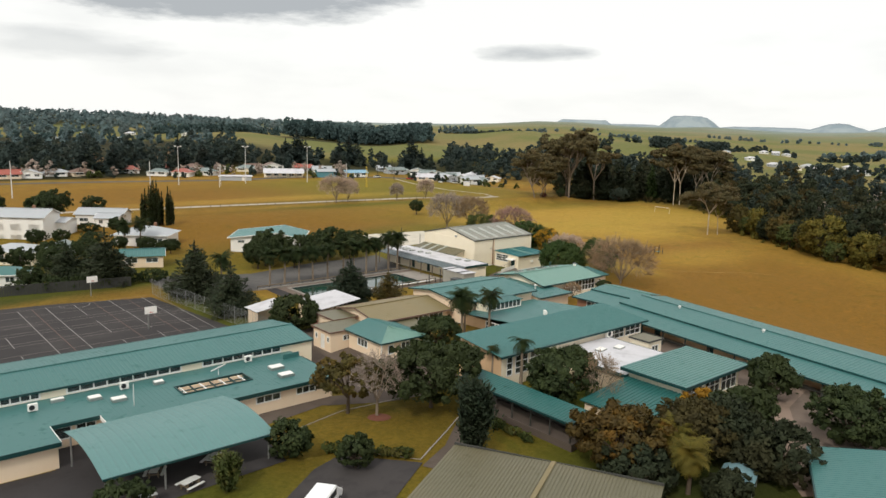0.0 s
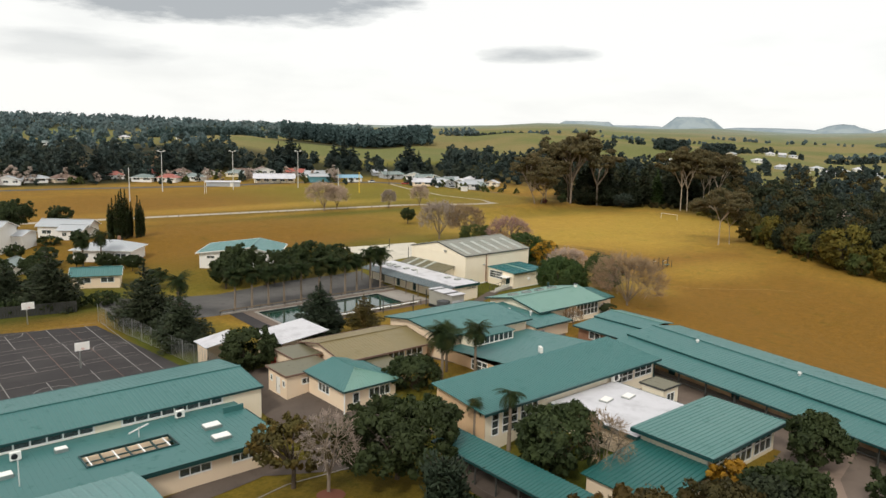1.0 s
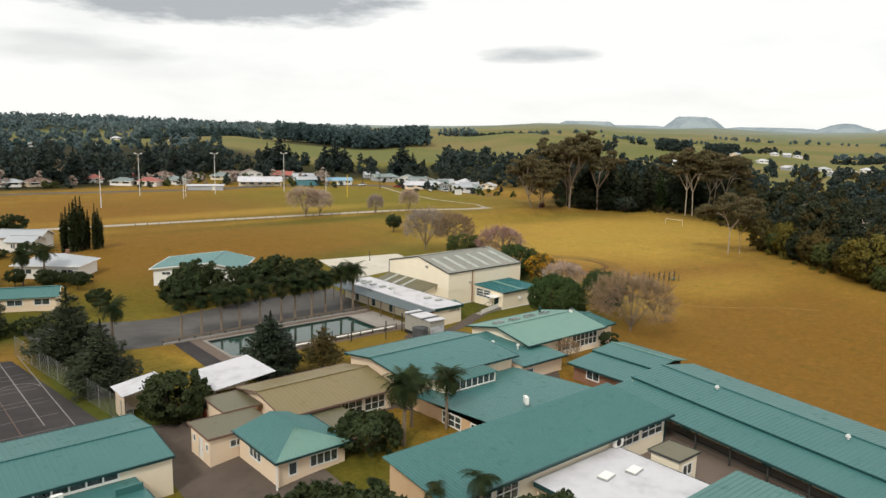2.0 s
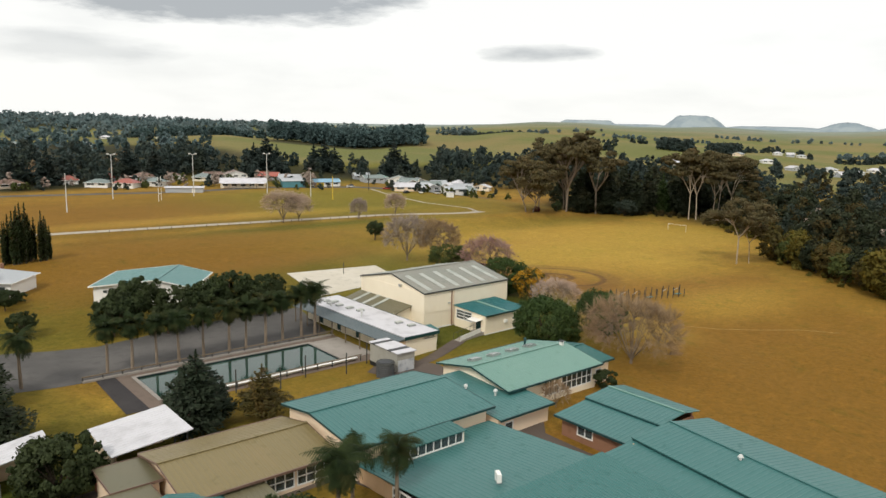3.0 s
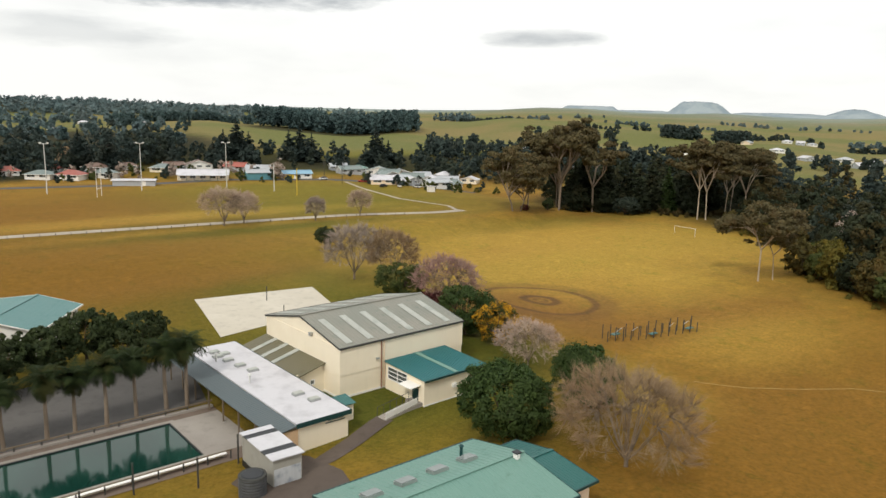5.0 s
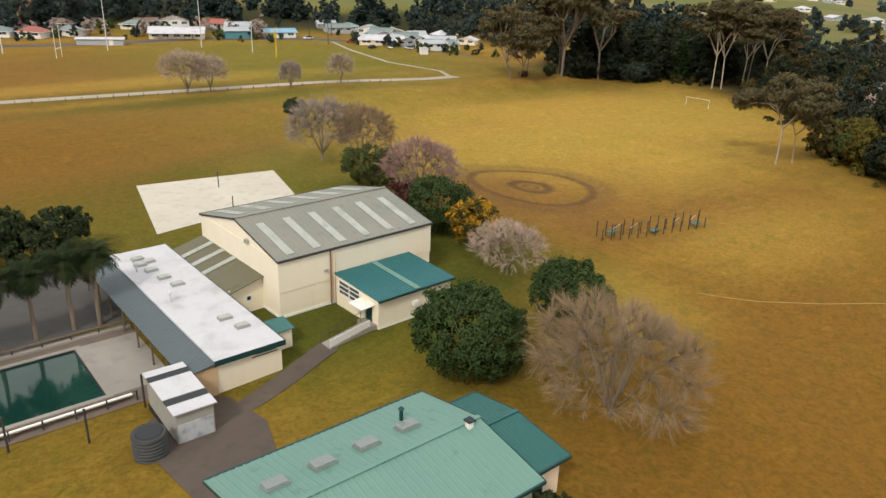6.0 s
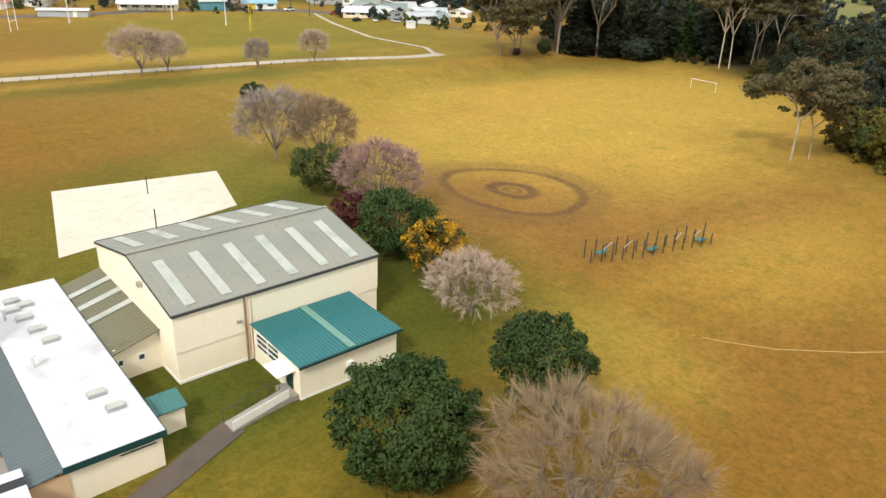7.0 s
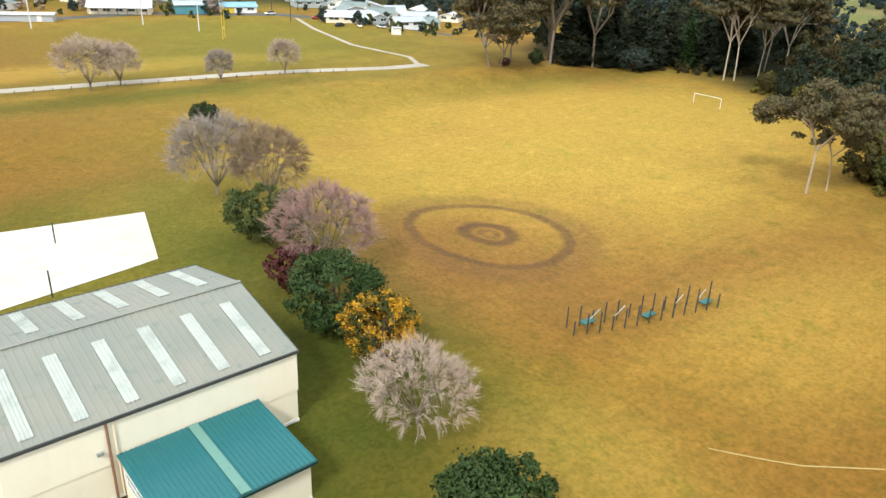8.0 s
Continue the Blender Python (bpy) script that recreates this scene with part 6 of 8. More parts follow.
def build_van():
    v = thing("van", "white parked van on the asphalt drive", "van", 31.0, 48.2, gz(31.0, 48.2), 38)
    bm = bmesh.new()
    prof = [(-2.4, 0.35), (2.3, 0.35), (2.4, 0.95), (1.5, 1.2), (0.9, 1.95), (-2.3, 2.0), (-2.42, 1.0)]
    a = [bm.verts.new((x, -0.9, z)) for x, z in prof]
    c = [bm.verts.new((x, 0.9, z)) for x, z in prof]
    bm.faces.new(a), bm.faces.new(c[::-1])
    for i in range(len(prof)):
        j = (i + 1) % len(prof)
        bm.faces.new((a[j], a[i], c[i], c[j]))
    bmesh.ops.bevel(bm, geom=bm.edges[:], offset=0.09, segments=2, affect="EDGES")
    part("body", bm, painted("white_car_paint", (0.8, 0.8, 0.8), 0.25, (0.9, 0.9, 0.9), 0.1, 1.0, 0.5), v)
    bm = bmesh.new()
    slab(bm, [(1.02, -0.78, 1.86), (1.5, -0.8, 1.27), (1.5, 0.8, 1.27), (1.02, 0.78, 1.86)], 0.03)
    part("windscreen", bm, GLASS, v)
    for y0, y1 in ((-0.925, -0.895), (0.895, 0.925)):
        part("side_window", boxes((-1.9, 0.7, y0, y1, 1.2, 1.75)), BLACK, v)
    for x in (-1.5, 1.5):
        for y in (-0.82, 0.82):
            w = part("wheel", tubes(((x, y - 0.1, 0.34), (x, y + 0.1, 0.34), 0.34, None, 16)), BLACK, v)
            part("rim", tubes(((x, y - 0.12, 0.34), (x, y + 0.12, 0.34), 0.2, None, 12)), STEEL, w)


build_van()


# ---- trees ----
def cards(rng, centres, radii, n, size, flat=0.6, out=0.5, aspect=1.5, core=None):
    """n leaf blades over a cloud of lobes, thinning out past each lobe's rim so that the outline is ragged.
    core: (centre, radii) of the hidden inside, which is left empty. Gives rows of place and normal."""
    centres, radii = np.asarray(centres, float), np.asarray(radii, float)
    m = int(n * 2.0) if core is not None else n
    which = rng.choice(len(centres), m, p=radii ** 2 / (radii ** 2).sum())
    d = rng.normal(size=(m, 3))
    d /= np.linalg.norm(d, axis=1, keepdims=True)
    d[:, 2] = np.where((d[:, 2] < -0.3) & (rng.random(m) < 0.6), -d[:, 2], d[:, 2])
    rad = np.clip(0.86 + 0.2 * rng.normal(size=m), 0.3, 1.45)[:, None]
    p = centres[which] + d * rad * radii[which][:, None] * np.array([1, 1, flat + 0.15])
    if core is not None:
        deep = np.linalg.norm((p - np.asarray(core[0])) / np.asarray(core[1]), axis=1)
        keep = np.argsort(deep < 1.0, kind="stable")[:n]
        p, d = p[keep], d[keep]
    nrm = d * out + rng.normal(size=(n, 3)) * 0.6
    nrm *= np.sign((nrm * d).sum(1, keepdims=True) + 1e-9)
    nrm /= np.linalg.norm(nrm, axis=1, keepdims=True)
    u = np.cross(nrm, rng.normal(size=(n, 3)))
    u /= np.linalg.norm(u, axis=1, keepdims=True) + 1e-9
    w = np.cross(nrm, u)
    s = size * (0.5 + 0.8 * rng.random(n))[:, None]
    u, w = u * s * 0.5 * aspect, w * s * 0.5
    if core is not None:
        whole = (p - np.asarray(core[0])) / np.asarray(core[1])
        whole /= np.linalg.norm(whole, axis=1, keepdims=True) + 1e-9
        soft = d * 0.25 + whole * 0.55 + nrm * 0.5 + np.array([0, 0, 0.05])
    else:
        soft = d * 0.45 + nrm * 0.55 + np.array([0, 0, 0.12])
    soft /= np.linalg.norm(soft, axis=1, keepdims=True)
    v = np.stack([p - u, p - w * 0.9, p + u, p + w * 0.9], 1).reshape(-1, 3)
    return np.hstack([v, np.repeat(soft, 4, axis=0)])


def sprays(rng, arms, n, size, spread=0.22, flat=0.35, long=2.4):
    """n narrow blades along boughs, each row of arms (start, end): flat sprays that hang a little towards the tips."""
    a, b = np.array([q[0] for q in arms], float), np.array([q[1] for q in arms], float)
    reach = np.linalg.norm(b - a, axis=1)
    which = rng.choice(len(arms), n, p=reach ** 1.6 / (reach ** 1.6).sum())
    f = rng.random(n) ** 0.75
    d = (b - a)[which] / reach[which][:, None]
    side = np.cross(d, [0, 0, 1.0])
    side /= np.linalg.norm(side, axis=1, keepdims=True) + 1e-9
    wide = spread * reach[which] * (0.35 + 0.9 * np.sin(math.pi * np.clip(f * 0.85 + 0.1, 0, 1)))
    p = a[which] + (b - a)[which] * (f * 1.04)[:, None] + side * (rng.normal(size=n) * wide * 0.6)[:, None]
    p[:, 2] += rng.normal(size=n) * wide * flat - 0.10 * reach[which] * f ** 2
    u = d * 0.8 + side * (rng.normal(size=n) * 0.7)[:, None] + rng.normal(size=(n, 3)) * 0.3
    u /= np.linalg.norm(u, axis=1, keepdims=True)
    nrm = np.cross(u, np.cross([0, 0, 1.0], u)) + rng.normal(size=(n, 3)) * 0.5
    w = np.cross(nrm, u)
    w /= np.linalg.norm(w, axis=1, keepdims=True) + 1e-9
    s = size * (0.6 + 0.8 * rng.random(n))[:, None]
    u, w = u * s * 0.5 * long, w * s * 0.42
    soft = np.cross(u, w)
    soft *= np.sign(soft[:, 2:3] + 1e-9)
    soft = soft / (np.linalg.norm(soft, axis=1, keepdims=True) + 1e-9) * 0.5 + d * 0.55 + np.array([0, 0, 0.15])
    soft /= np.linalg.norm(soft, axis=1, keepdims=True)
    v = np.stack([p - u, p - w, p + u, p + w], 1).reshape(-1, 3)
    return np.hstack([v, np.repeat(soft, 4, axis=0)])


def quad_faces(n):
    return np.arange(n * 4).reshape(-1, 4)


def limb_tubes(segs, sides=5):
    """Tapered tubes for rows of (start, end, r0, r1)."""
    verts, faces, at = [], [], 0
    for a, b, r0, r1 in segs:
        a, b = np.asarray(a, float), np.asarray(b, float)
        d = b - a
        d = d / (np.linalg.norm(d) + 1e-9)
        u = np.cross(d, [0.31, 0.87, 0.38])
        u /= np.linalg.norm(u) + 1e-9
        w = np.cross(d, u)
        ang = np.arange(sides) * math.tau / sides
        ring = np.cos(ang)[:, None] * u + np.sin(ang)[:, None] * w
        verts += [a + ring * r0, b + ring * r1]
        k = np.arange(sides)
        faces.append(np.stack([at + k, at + (k + 1) % sides, at + sides + (k + 1) % sides, at + sides + k], 1))
        at += 2 * sides
    return np.concatenate(verts), np.concatenate(faces)


def plant(name, label, category, trunk, crown, trunk_mat, crown_mat, group="", extra=()):
    """A tree thing at the origin from its trunk (verts, faces) and crown verts of quads."""
    t = thing(name, label, category, 0, 0, 0, 0, group)
    if trunk is not None:
        o = new("trunk", mesh_np("trunk", *trunk, trunk_mat, True))
        o.parent = t
    for nm, verts, mat in (("crown", crown, crown_mat), *extra):
        o = new(nm, mesh_np(nm, verts, quad_faces(len(verts) // 4), mat))
        o.parent = t
    return t


def broadleaf(seed, h, r, mat, label, leaves=5000, size=0.42, trunk_h=0.3, clumps=34, name="tree", trunk_mat=None, gap=0.0, flat=0.8, top=0.5, group=""):
    rng = np.random.default_rng(seed)
    base = h * trunk_h
    cz, rz = base + (h - base) * top, (h - base) * 0.5
    c, rad = [], []
    big = max(10, clumps // 2)
    lean = rng.normal(size=2) * 0.08 * r
    for i in range(big + clumps * 3):
        d = rng.normal(size=3)
        d /= np.linalg.norm(d)
        # a few broad lobes, then many small sprigs that break up their rim
        k, q = (rng.uniform(0.35, 0.72), rng.uniform(0.26, 0.42)) if i < big else (rng.uniform(0.72, 1.0), rng.uniform(0.07, 0.16))
        c.append((d[0] * r * k + lean[0] * d[2], d[1] * r * k * rng.uniform(0.9, 1.06) + lean[1] * d[2], cz + d[2] * rz * k))
        rad.append(min(r, rz * 1.2) * q * (1 - gap))
    segs = [((0, 0, -0.4), (0.1, 0.05, base * 0.9), h * 0.035, h * 0.027)]
    for i in range(16):
        mid = (c[i][0] * 0.4, c[i][1] * 0.4, base + (c[i][2] - base) * 0.5)
        segs += [((0.1, 0.05, base * 0.85), mid, h * 0.016, h * 0.011), (mid, c[i], h * 0.011, h * 0.004)]
    return plant(name, label, "tree", limb_tubes(segs, 6), cards(rng, c, rad, leaves, size, flat, core=((0, 0, cz), (r * 0.62, r * 0.62, rz * 0.62))), trunk_mat or TRUNK, mat, group)


def conifer(seed, h, r, mat, label, leaves=5200, size=0.4, slim=False, name="conifer", bare=0.12, group="", tiers=17, ragged=0.25):
    rng = np.random.default_rng(seed)
    segs, arms = [((0, 0, -0.4), (0, 0, h * 0.97), h * 0.024, 0.03)], []
    for i in range(tiers):
        f = i / (tiers - 1)
        z = h * (bare + (0.96 - bare) * f)
        if slim:
            rr = r * min(1, 2.2 * (1 - f) ** 0.7) * (0.75 + 0.25 * min(1, f * 5))
        else:
            rr = r * ((1 - f) ** 0.75 * (0.82 + 0.18 * min(1, f * 6)) + 0.03)
        n = max(4, int(10 * (1 - f) + 3))
        a0 = rng.uniform(0, 6)
        for k in range(n):
            a = a0 + k * math.tau / n + rng.uniform(-0.35, 0.35)
            q = rr * rng.uniform(1 - ragged * 1.6, 1 + ragged * 0.7)
            rise = q * (1.6 if slim else rng.uniform(-0.12, 0.22) + 0.25 * f)
            z0 = z + rng.uniform(-0.4, 0.4) * h / tiers
            tip = (math.cos(a) * q, math.sin(a) * q, min(h, z0 + rise))
            arms.append(((0, 0, z0), tip))
            segs.append(((0, 0, z0), tip, h * 0.005, 0.012))
    arms += [((0, 0, h * 0.86), (0, 0, h * 1.01))] * 2
    return plant(name, label, "tree", limb_tubes(segs, 4), sprays(rng, arms, leaves, size * 0.8, 0.28 if not slim else 0.35), TRUNK, mat, group)


def branching(rng, p, d, length, r, depth, segs, tips, spread=0.55, kids=3, droop=0.0, shrink=0.72, lift=0.08):
    p, d = np.asarray(p, float), np.asarray(d, float)
    q = p + d * length
    segs.append((p, q, r, r * 0.7))
    if depth == 0:
        tips.append((q, d))
        return
    for k in range(kids if rng.random() < 0.8 else kids - 1):
        nd = d + rng.normal(size=3) * spread
        nd[2] += lift - droop
        nd /= np.linalg.norm(nd)
        branching(rng, p + d * length * rng.uniform(0.65, 1.0), nd, length * rng.uniform(shrink - 0.12, shrink + 0.1), r * 0.62, depth - 1, segs, tips, spread, kids, droop, shrink, lift)


def bare_tree(seed, h, r, label, twig_mat, trunk_mat=None, twigs=26, name="bare_tree", trunk_h=0.14, twig_len=1.0, stems=6, group="", thick=0.017, fine=460):
    """A leafless tree: a short trunk, arching limbs, branches that fork from them and a rounded haze of fine twigs."""
    rng = np.random.default_rng(seed)
    th = h * trunk_h
    mid, ax = np.array([0, 0, th + (h - th) * 0.5]), np.array([r, r, (h - th) * 0.5])
    ph = rng.uniform(0, 6, 3)

    def crown(n, lo, hi):
        d = rng.normal(size=(n, 3))
        d /= np.linalg.norm(d, axis=1, keepdims=True)
        d[:, 2] = np.where(d[:, 2] < -0.55, -d[:, 2], d[:, 2])
        az = np.arctan2(d[:, 1], d[:, 0])
        uneven = 1 + 0.10 * np.sin(2 * az + ph[0]) + 0.07 * np.sin(5 * az + ph[1] + 3 * d[:, 2]) + 0.05 * np.sin(9 * az + ph[2])
        return mid + d * ax * (rng.uniform(lo, hi, n) * uneven)[:, None]

    limbs, boughs, tips = crown(stems + 6, 0.36, 0.55), crown(210, 0.5, 0.84), crown(fine * 2, 0.7, 1.0)
    segs = [((0, 0, -0.4), (0.05, 0, th), h * 0.028, h * 0.022)]
    for q in limbs:
        knee = np.array([q[0] * 0.4, q[1] * 0.4, th + (q[2] - th) * 0.3])
        segs += [((0.05, 0, th * rng.uniform(0.7, 1.0)), knee, h * 0.011, h * 0.008), (knee, q, h * 0.008, h * 0.005)]
    root = np.zeros((len(boughs), 3))
    for i, q in enumerate(boughs):
        a = limbs[np.argmin(((limbs - q) ** 2).sum(1))]
        root[i] = a
        bend = a + (q - a) * 0.5 + np.array([0, 0, 0.03 * h])
        segs += [(a, bend, h * 0.0045, h * 0.0035), (bend, q, h * 0.0035, h * 0.0022)]
    near = np.argmin(((tips[:, None] - boughs[None]) ** 2).sum(2), axis=1)
    segs += [(boughs[k], q, h * 0.0022, h * 0.001) for q, k in zip(tips, near)]
    # twigs: slender blades along and past the last branches
    n = fine * twigs
    which = rng.integers(0, fine * 2, n)
    a, b = boughs[near[which]], tips[which]
    e = a + (b - a) * rng.uniform(0.2, 1.05, n)[:, None]
    d = (b - a) / (np.linalg.norm(b - a, axis=1, keepdims=True) + 1e-9) + (e - mid) / ax * 0.6 + np.array([0, 0, 0.35]) + rng.normal(size=(n, 3)) * 0.36
    d /= np.linalg.norm(d, axis=1, keepdims=True)
    w = np.cross(d, rng.normal(size=(n, 3)))
    w = w / (np.linalg.norm(w, axis=1, keepdims=True) + 1e-9) * (thick * rng.uniform(0.5, 1.0, n))[:, None]
    end = e + d * (twig_len * rng.uniform(0.3, 0.85, n))[:, None]
    rows = np.stack([e - w, e + w, end + w * 0.3, end - w * 0.3], 1).reshape(-1, 3)
    return plant(name, label, "tree", limb_tubes(segs, 3), rows, trunk_mat or TRUNK_GREY, twig_mat, group)


def palm(seed, h, label, fronds=22, length=2.4, trunk_mat=None, group="palms", mat=None):
    rng = np.random.default_rng(seed)
    segs = [((0, 0, -0.4), (0.08, 0, h * 0.5), 0.24, 0.18), ((0.08, 0, h * 0.5), (0.05, 0.1, h), 0.18, 0.15)]
    quads = []
    for i in range(fronds):
        a, tilt = rng.uniform(0, math.tau), rng.uniform(-0.5, 1.5)
        L = length * rng.uniform(0.85, 1.1)
        bend = rng.uniform(1.2, 1.9)
        prev, out, z = None, 0.0, h
        for k in range(9):
            f = k / 8
            if k:
                out, z = out + L / 8 * math.cos(tilt - bend * f), z + L / 8 * math.sin(tilt - bend * f)
            p = np.array([math.cos(a) * out + 0.05, math.sin(a) * out + 0.1, z])
            if prev is not None:
                side = np.array([-math.sin(a), math.cos(a), 0])
                for s in (-1, 1):
                    for q in (0.0, 0.5):
                        b = prev + (p - prev) * q
                        w = 0.75 * math.sin(math.pi * min(0.97, 0.15 + f * 0.8)) * length / 2.4
                        tip = b + side * s * w + (p - prev) * 0.7 + np.array([0, 0, -0.35 * w])
                        quads += [b, b + (p - prev) * 0.42, tip + (p - prev) * 0.12, tip]
            prev = p
    return plant("palm_tree", label, "palm tree", limb_tubes(segs, 8), np.array(quads), trunk_mat or TRUNK_GREY, mat or LEAF_PALM, group)


def gum(seed, h, r, label, leaves=2600, trunk_h=0.3, lean=0.1, name="gum_tree", group="gum trees", size=0.5, mat=None, bark=None):
    rng = np.random.default_rng(seed)
    segs, tips = [], []
    th = h * trunk_h
    top = (lean * h, 0, th)
    segs.append(((0, 0, -0.4), (lean * h * 0.4, 0, th * 0.5), h * 0.010, h * 0.0085))
    segs.append(((lean * h * 0.4, 0, th * 0.5), top, h * 0.0085, h * 0.0075))
    for k in range(4):
        a = k * math.tau / 4 + rng.uniform(-0.5, 0.5)
        up = rng.uniform(0.9, 1.7)
        d = np.array([math.cos(a) * 0.7, math.sin(a) * 0.7, up])
        d /= np.linalg.norm(d)
        branching(rng, top, d, h * 0.24, h * 0.008, 2, segs, tips, 0.42, 3)
    c = np.array([q for q, _ in tips])
    off, high = c[:, :2].mean(0), np.percentile(c[:, 2], 90) - th

    def upright(q):
        q = np.array(q, float)
        q[..., :2] -= off * np.clip((q[..., 2:3] - th) / high, 0, 1.2)
        return q

    c = upright(c)
    segs = [(upright(a), upright(b), r0, r1) for a, b, r0, r1 in segs]
    k = np.array([r / max(0.1, np.percentile(np.abs(c[:, :2]), 92)) * 0.85, 0, h * 0.93 / np.percentile(c[:, 2], 97)])
    k[1] = k[0]
    v, f = limb_tubes(segs, 5)
    c = np.repeat(c * k, 2, axis=0) + rng.normal(size=(len(c) * 2, 3)) * r * 0.1
    rad = r * rng.uniform(0.11, 0.23, len(c))
    return plant(name, label, "tree", (v * k, f), cards(rng, c, rad, leaves, size, 0.35), bark or TRUNK_PALE, mat or LEAF_GUM, group)


def place(ob, x, y, rz=0, s=1.0, z=None):
    m = pose(x, y, gz(x, y) if z is None else z, 0, 0, rz) @ Matrix.Diagonal((s, s, s, 1))
    ob.matrix_basis = m
    return ob


def also(ob, x, y, rz=0, s=1.0):
    o = copy_thing(ob, Matrix.Identity(4))
    return place(o, x, y, rz, s)


# trees about the gymnasium and on the field
place(broadleaf(11, 7.6, 5.3, LEAF_RICH, "dense round dark-green evergreen tree on the lawn", 34000, 0.20, 0.04, 60, flat=0.85), 124.9, 102.9)
place(broadleaf(12, 7.2, 4.1, LEAF_RICH, "dense dark-green evergreen shrub tree on the grass", 24000, 0.19, 0.04, 44, flat=0.9), 138.2, 103.0)
place(bare_tree(13, 9.6, 7.6, "wide leafless grey-brown tree with fine twigs", TWIG, twig_len=1.5, stems=11, trunk_h=0.08, twigs=44, fine=560, thick=0.011), 129.0, 90.6)
place(bare_tree(14, 6.2, 4.8, "spreading pale leafless tree with whitish twigs", TWIG_PALE, twig_len=0.9, stems=5), 142.9, 117.0)
place(broadleaf(15, 6.4, 3.6, LEAF_FLOWER, "evergreen covered in orange-yellow flower clusters", 10000, 0.19, 0.05, 40), 145.6, 126.0)
place(broadleaf(16, 7.8, 4.5, LEAF_RICH, "dark-green evergreen tree beside the gymnasium", 17000, 0.21, 0.05, 44), 145.0, 132.5)
place(bare_tree(17, 9.8, 6.4, "leafless reddish-grey tree with dense twigs", TWIG_RED, twigs=44, twig_len=1.0, stems=6), 150.5, 143.5)
place(broadleaf(18, 4.6, 3.6, LEAF_RED, "dark red leafy shrub beneath the bare tree", 6120, 0.25, 0.02, 30, name="shrub"), 146.8, 142.0)
place(broadleaf(19, 6.6, 5.0, LEAF_MID, "dusky green tree in the row along the field", 14000, 0.22, 0.06, 40), 149.5, 155.0)
place(bare_tree(20, 11.0, 6.5, "tall leafless grey tree with dense fine twigs", TWIG_GREY, twigs=44, twig_len=1.2, stems=6), 151.0, 172.5)
place(bare_tree(21, 10.4, 5.8, "leafless brownish tree with dense fine twigs", TWIG, twigs=44, twig_len=1.2, stems=6), 155.5, 166.0)
place(broadleaf(22, 5.4, 2.6, LEAF_DARK, "small dark round tree on the open field", 7140, 0.25, 0.22, 26), 161.2, 201.0)
place(bare_tree(23, 10.6, 7.4, "wide pale leafless tree beside the gravel lane", TWIG_PALE, twig_len=1.4, stems=6), 154.2, 242.0)
place(bare_tree(24, 8.8, 4.4, "pale leafless tree beside the gravel lane", TWIG_PALE, twig_len=1.2, stems=5), 160.6, 243.5)
place(bare_tree(25, 7.0, 3.0, "small upright leafless grey tree", TWIG_GREY, twig_len=1.0, stems=6), 180.0, 237.5)
place(bare_tree(26, 7.8, 3.6, "pale leafless tree beyond the lane", TWIG_PALE, twig_len=1.1, stems=5), 197.0, 240.0)
place(gum(27, 17.5, 8.2, "slender pale-trunked gum tree with a spreading flat crown", 13000, 0.34, 0.0, size=0.38), 232.1, 130.3, 60)
place(gum(28, 12.0, 4.5, "thin leaning gum tree beside the larger one", 3400, 0.5, 0.05, size=0.36), 236.2, 128.9, 60)

# the palms along the car park
pm = place(palm(31, 6.3, "king palm with a grey trunk and drooping fronds", 54, 2.5), 69.7, 132.6)
dk_spots = ((81.0, 154.5, 1.05), (86.0, 149.0, 0.95), (91.0, 150.5, 0.95), (96.0, 152.4, 1.05), (103.5, 152.6, 0.85), (75.5, 149.5, 0.85), (99.5, 148.8, 0.75), (83.0, 146.5, 0.7))
palms = [(72.9, 132.4, 1.02), (76.2, 132.3, 0.98), (79.2, 131.8, 1.0), (82.9, 132.0, 1.0), (86.9, 132.2, 1.06), (89.6, 132.3, 1.0), (92.7, 131.9, 1.08), (96.1, 132.8, 1.05), (99.5, 132.9, 1.14), (101.8, 132.6, 1.18)]
for i, (x, y, s) in enumerate(palms):
    also(pm, x, y, i * 67, s)
dk = place(broadleaf(32, 7.4, 4.2, LEAF_DARK, "dark evergreen tree behind the palms", 11000, 0.27, 0.24, 34, group="car park trees"), 78.4, 151.6)
for i, (x, y, s) in enumerate(dk_spots):
    also(dk, x, y, i * 77, s)
# gardens and hedges among the houses west of the courts
for i, (x, y, s) in enumerate(((54.0, 236.0, 1.25), (50.0, 232.0, 1.1), (46.5, 196.0, 0.55), (51.0, 188.0, 0.6), (55.5, 181.5, 0.5), (45.0, 171.0, 0.75), (38.0, 168.0, 0.8), (32.0, 167.0, 0.7),
                               (26.0, 168.0, 0.9), (60.0, 176.0, 0.55), (64.5, 172.5, 0.5), (36.0, 156.5, 0.9), (30.0, 150.0, 0.6), (20.0, 164.0, 0.8), (62.5, 206.0, 0.6), (48.0, 222.0, 0.8),
                               (66.0, 240.0, 0.9), (40.0, 250.0, 1.0), (22.0, 238.0, 1.1), (10.0, 232.0, 1.0), (64.0, 156.0, 0.55), (44.0, 158.0, 0.7), (41.0, 196.5, 0.6))):
    also(dk, x, y, i * 53, s)

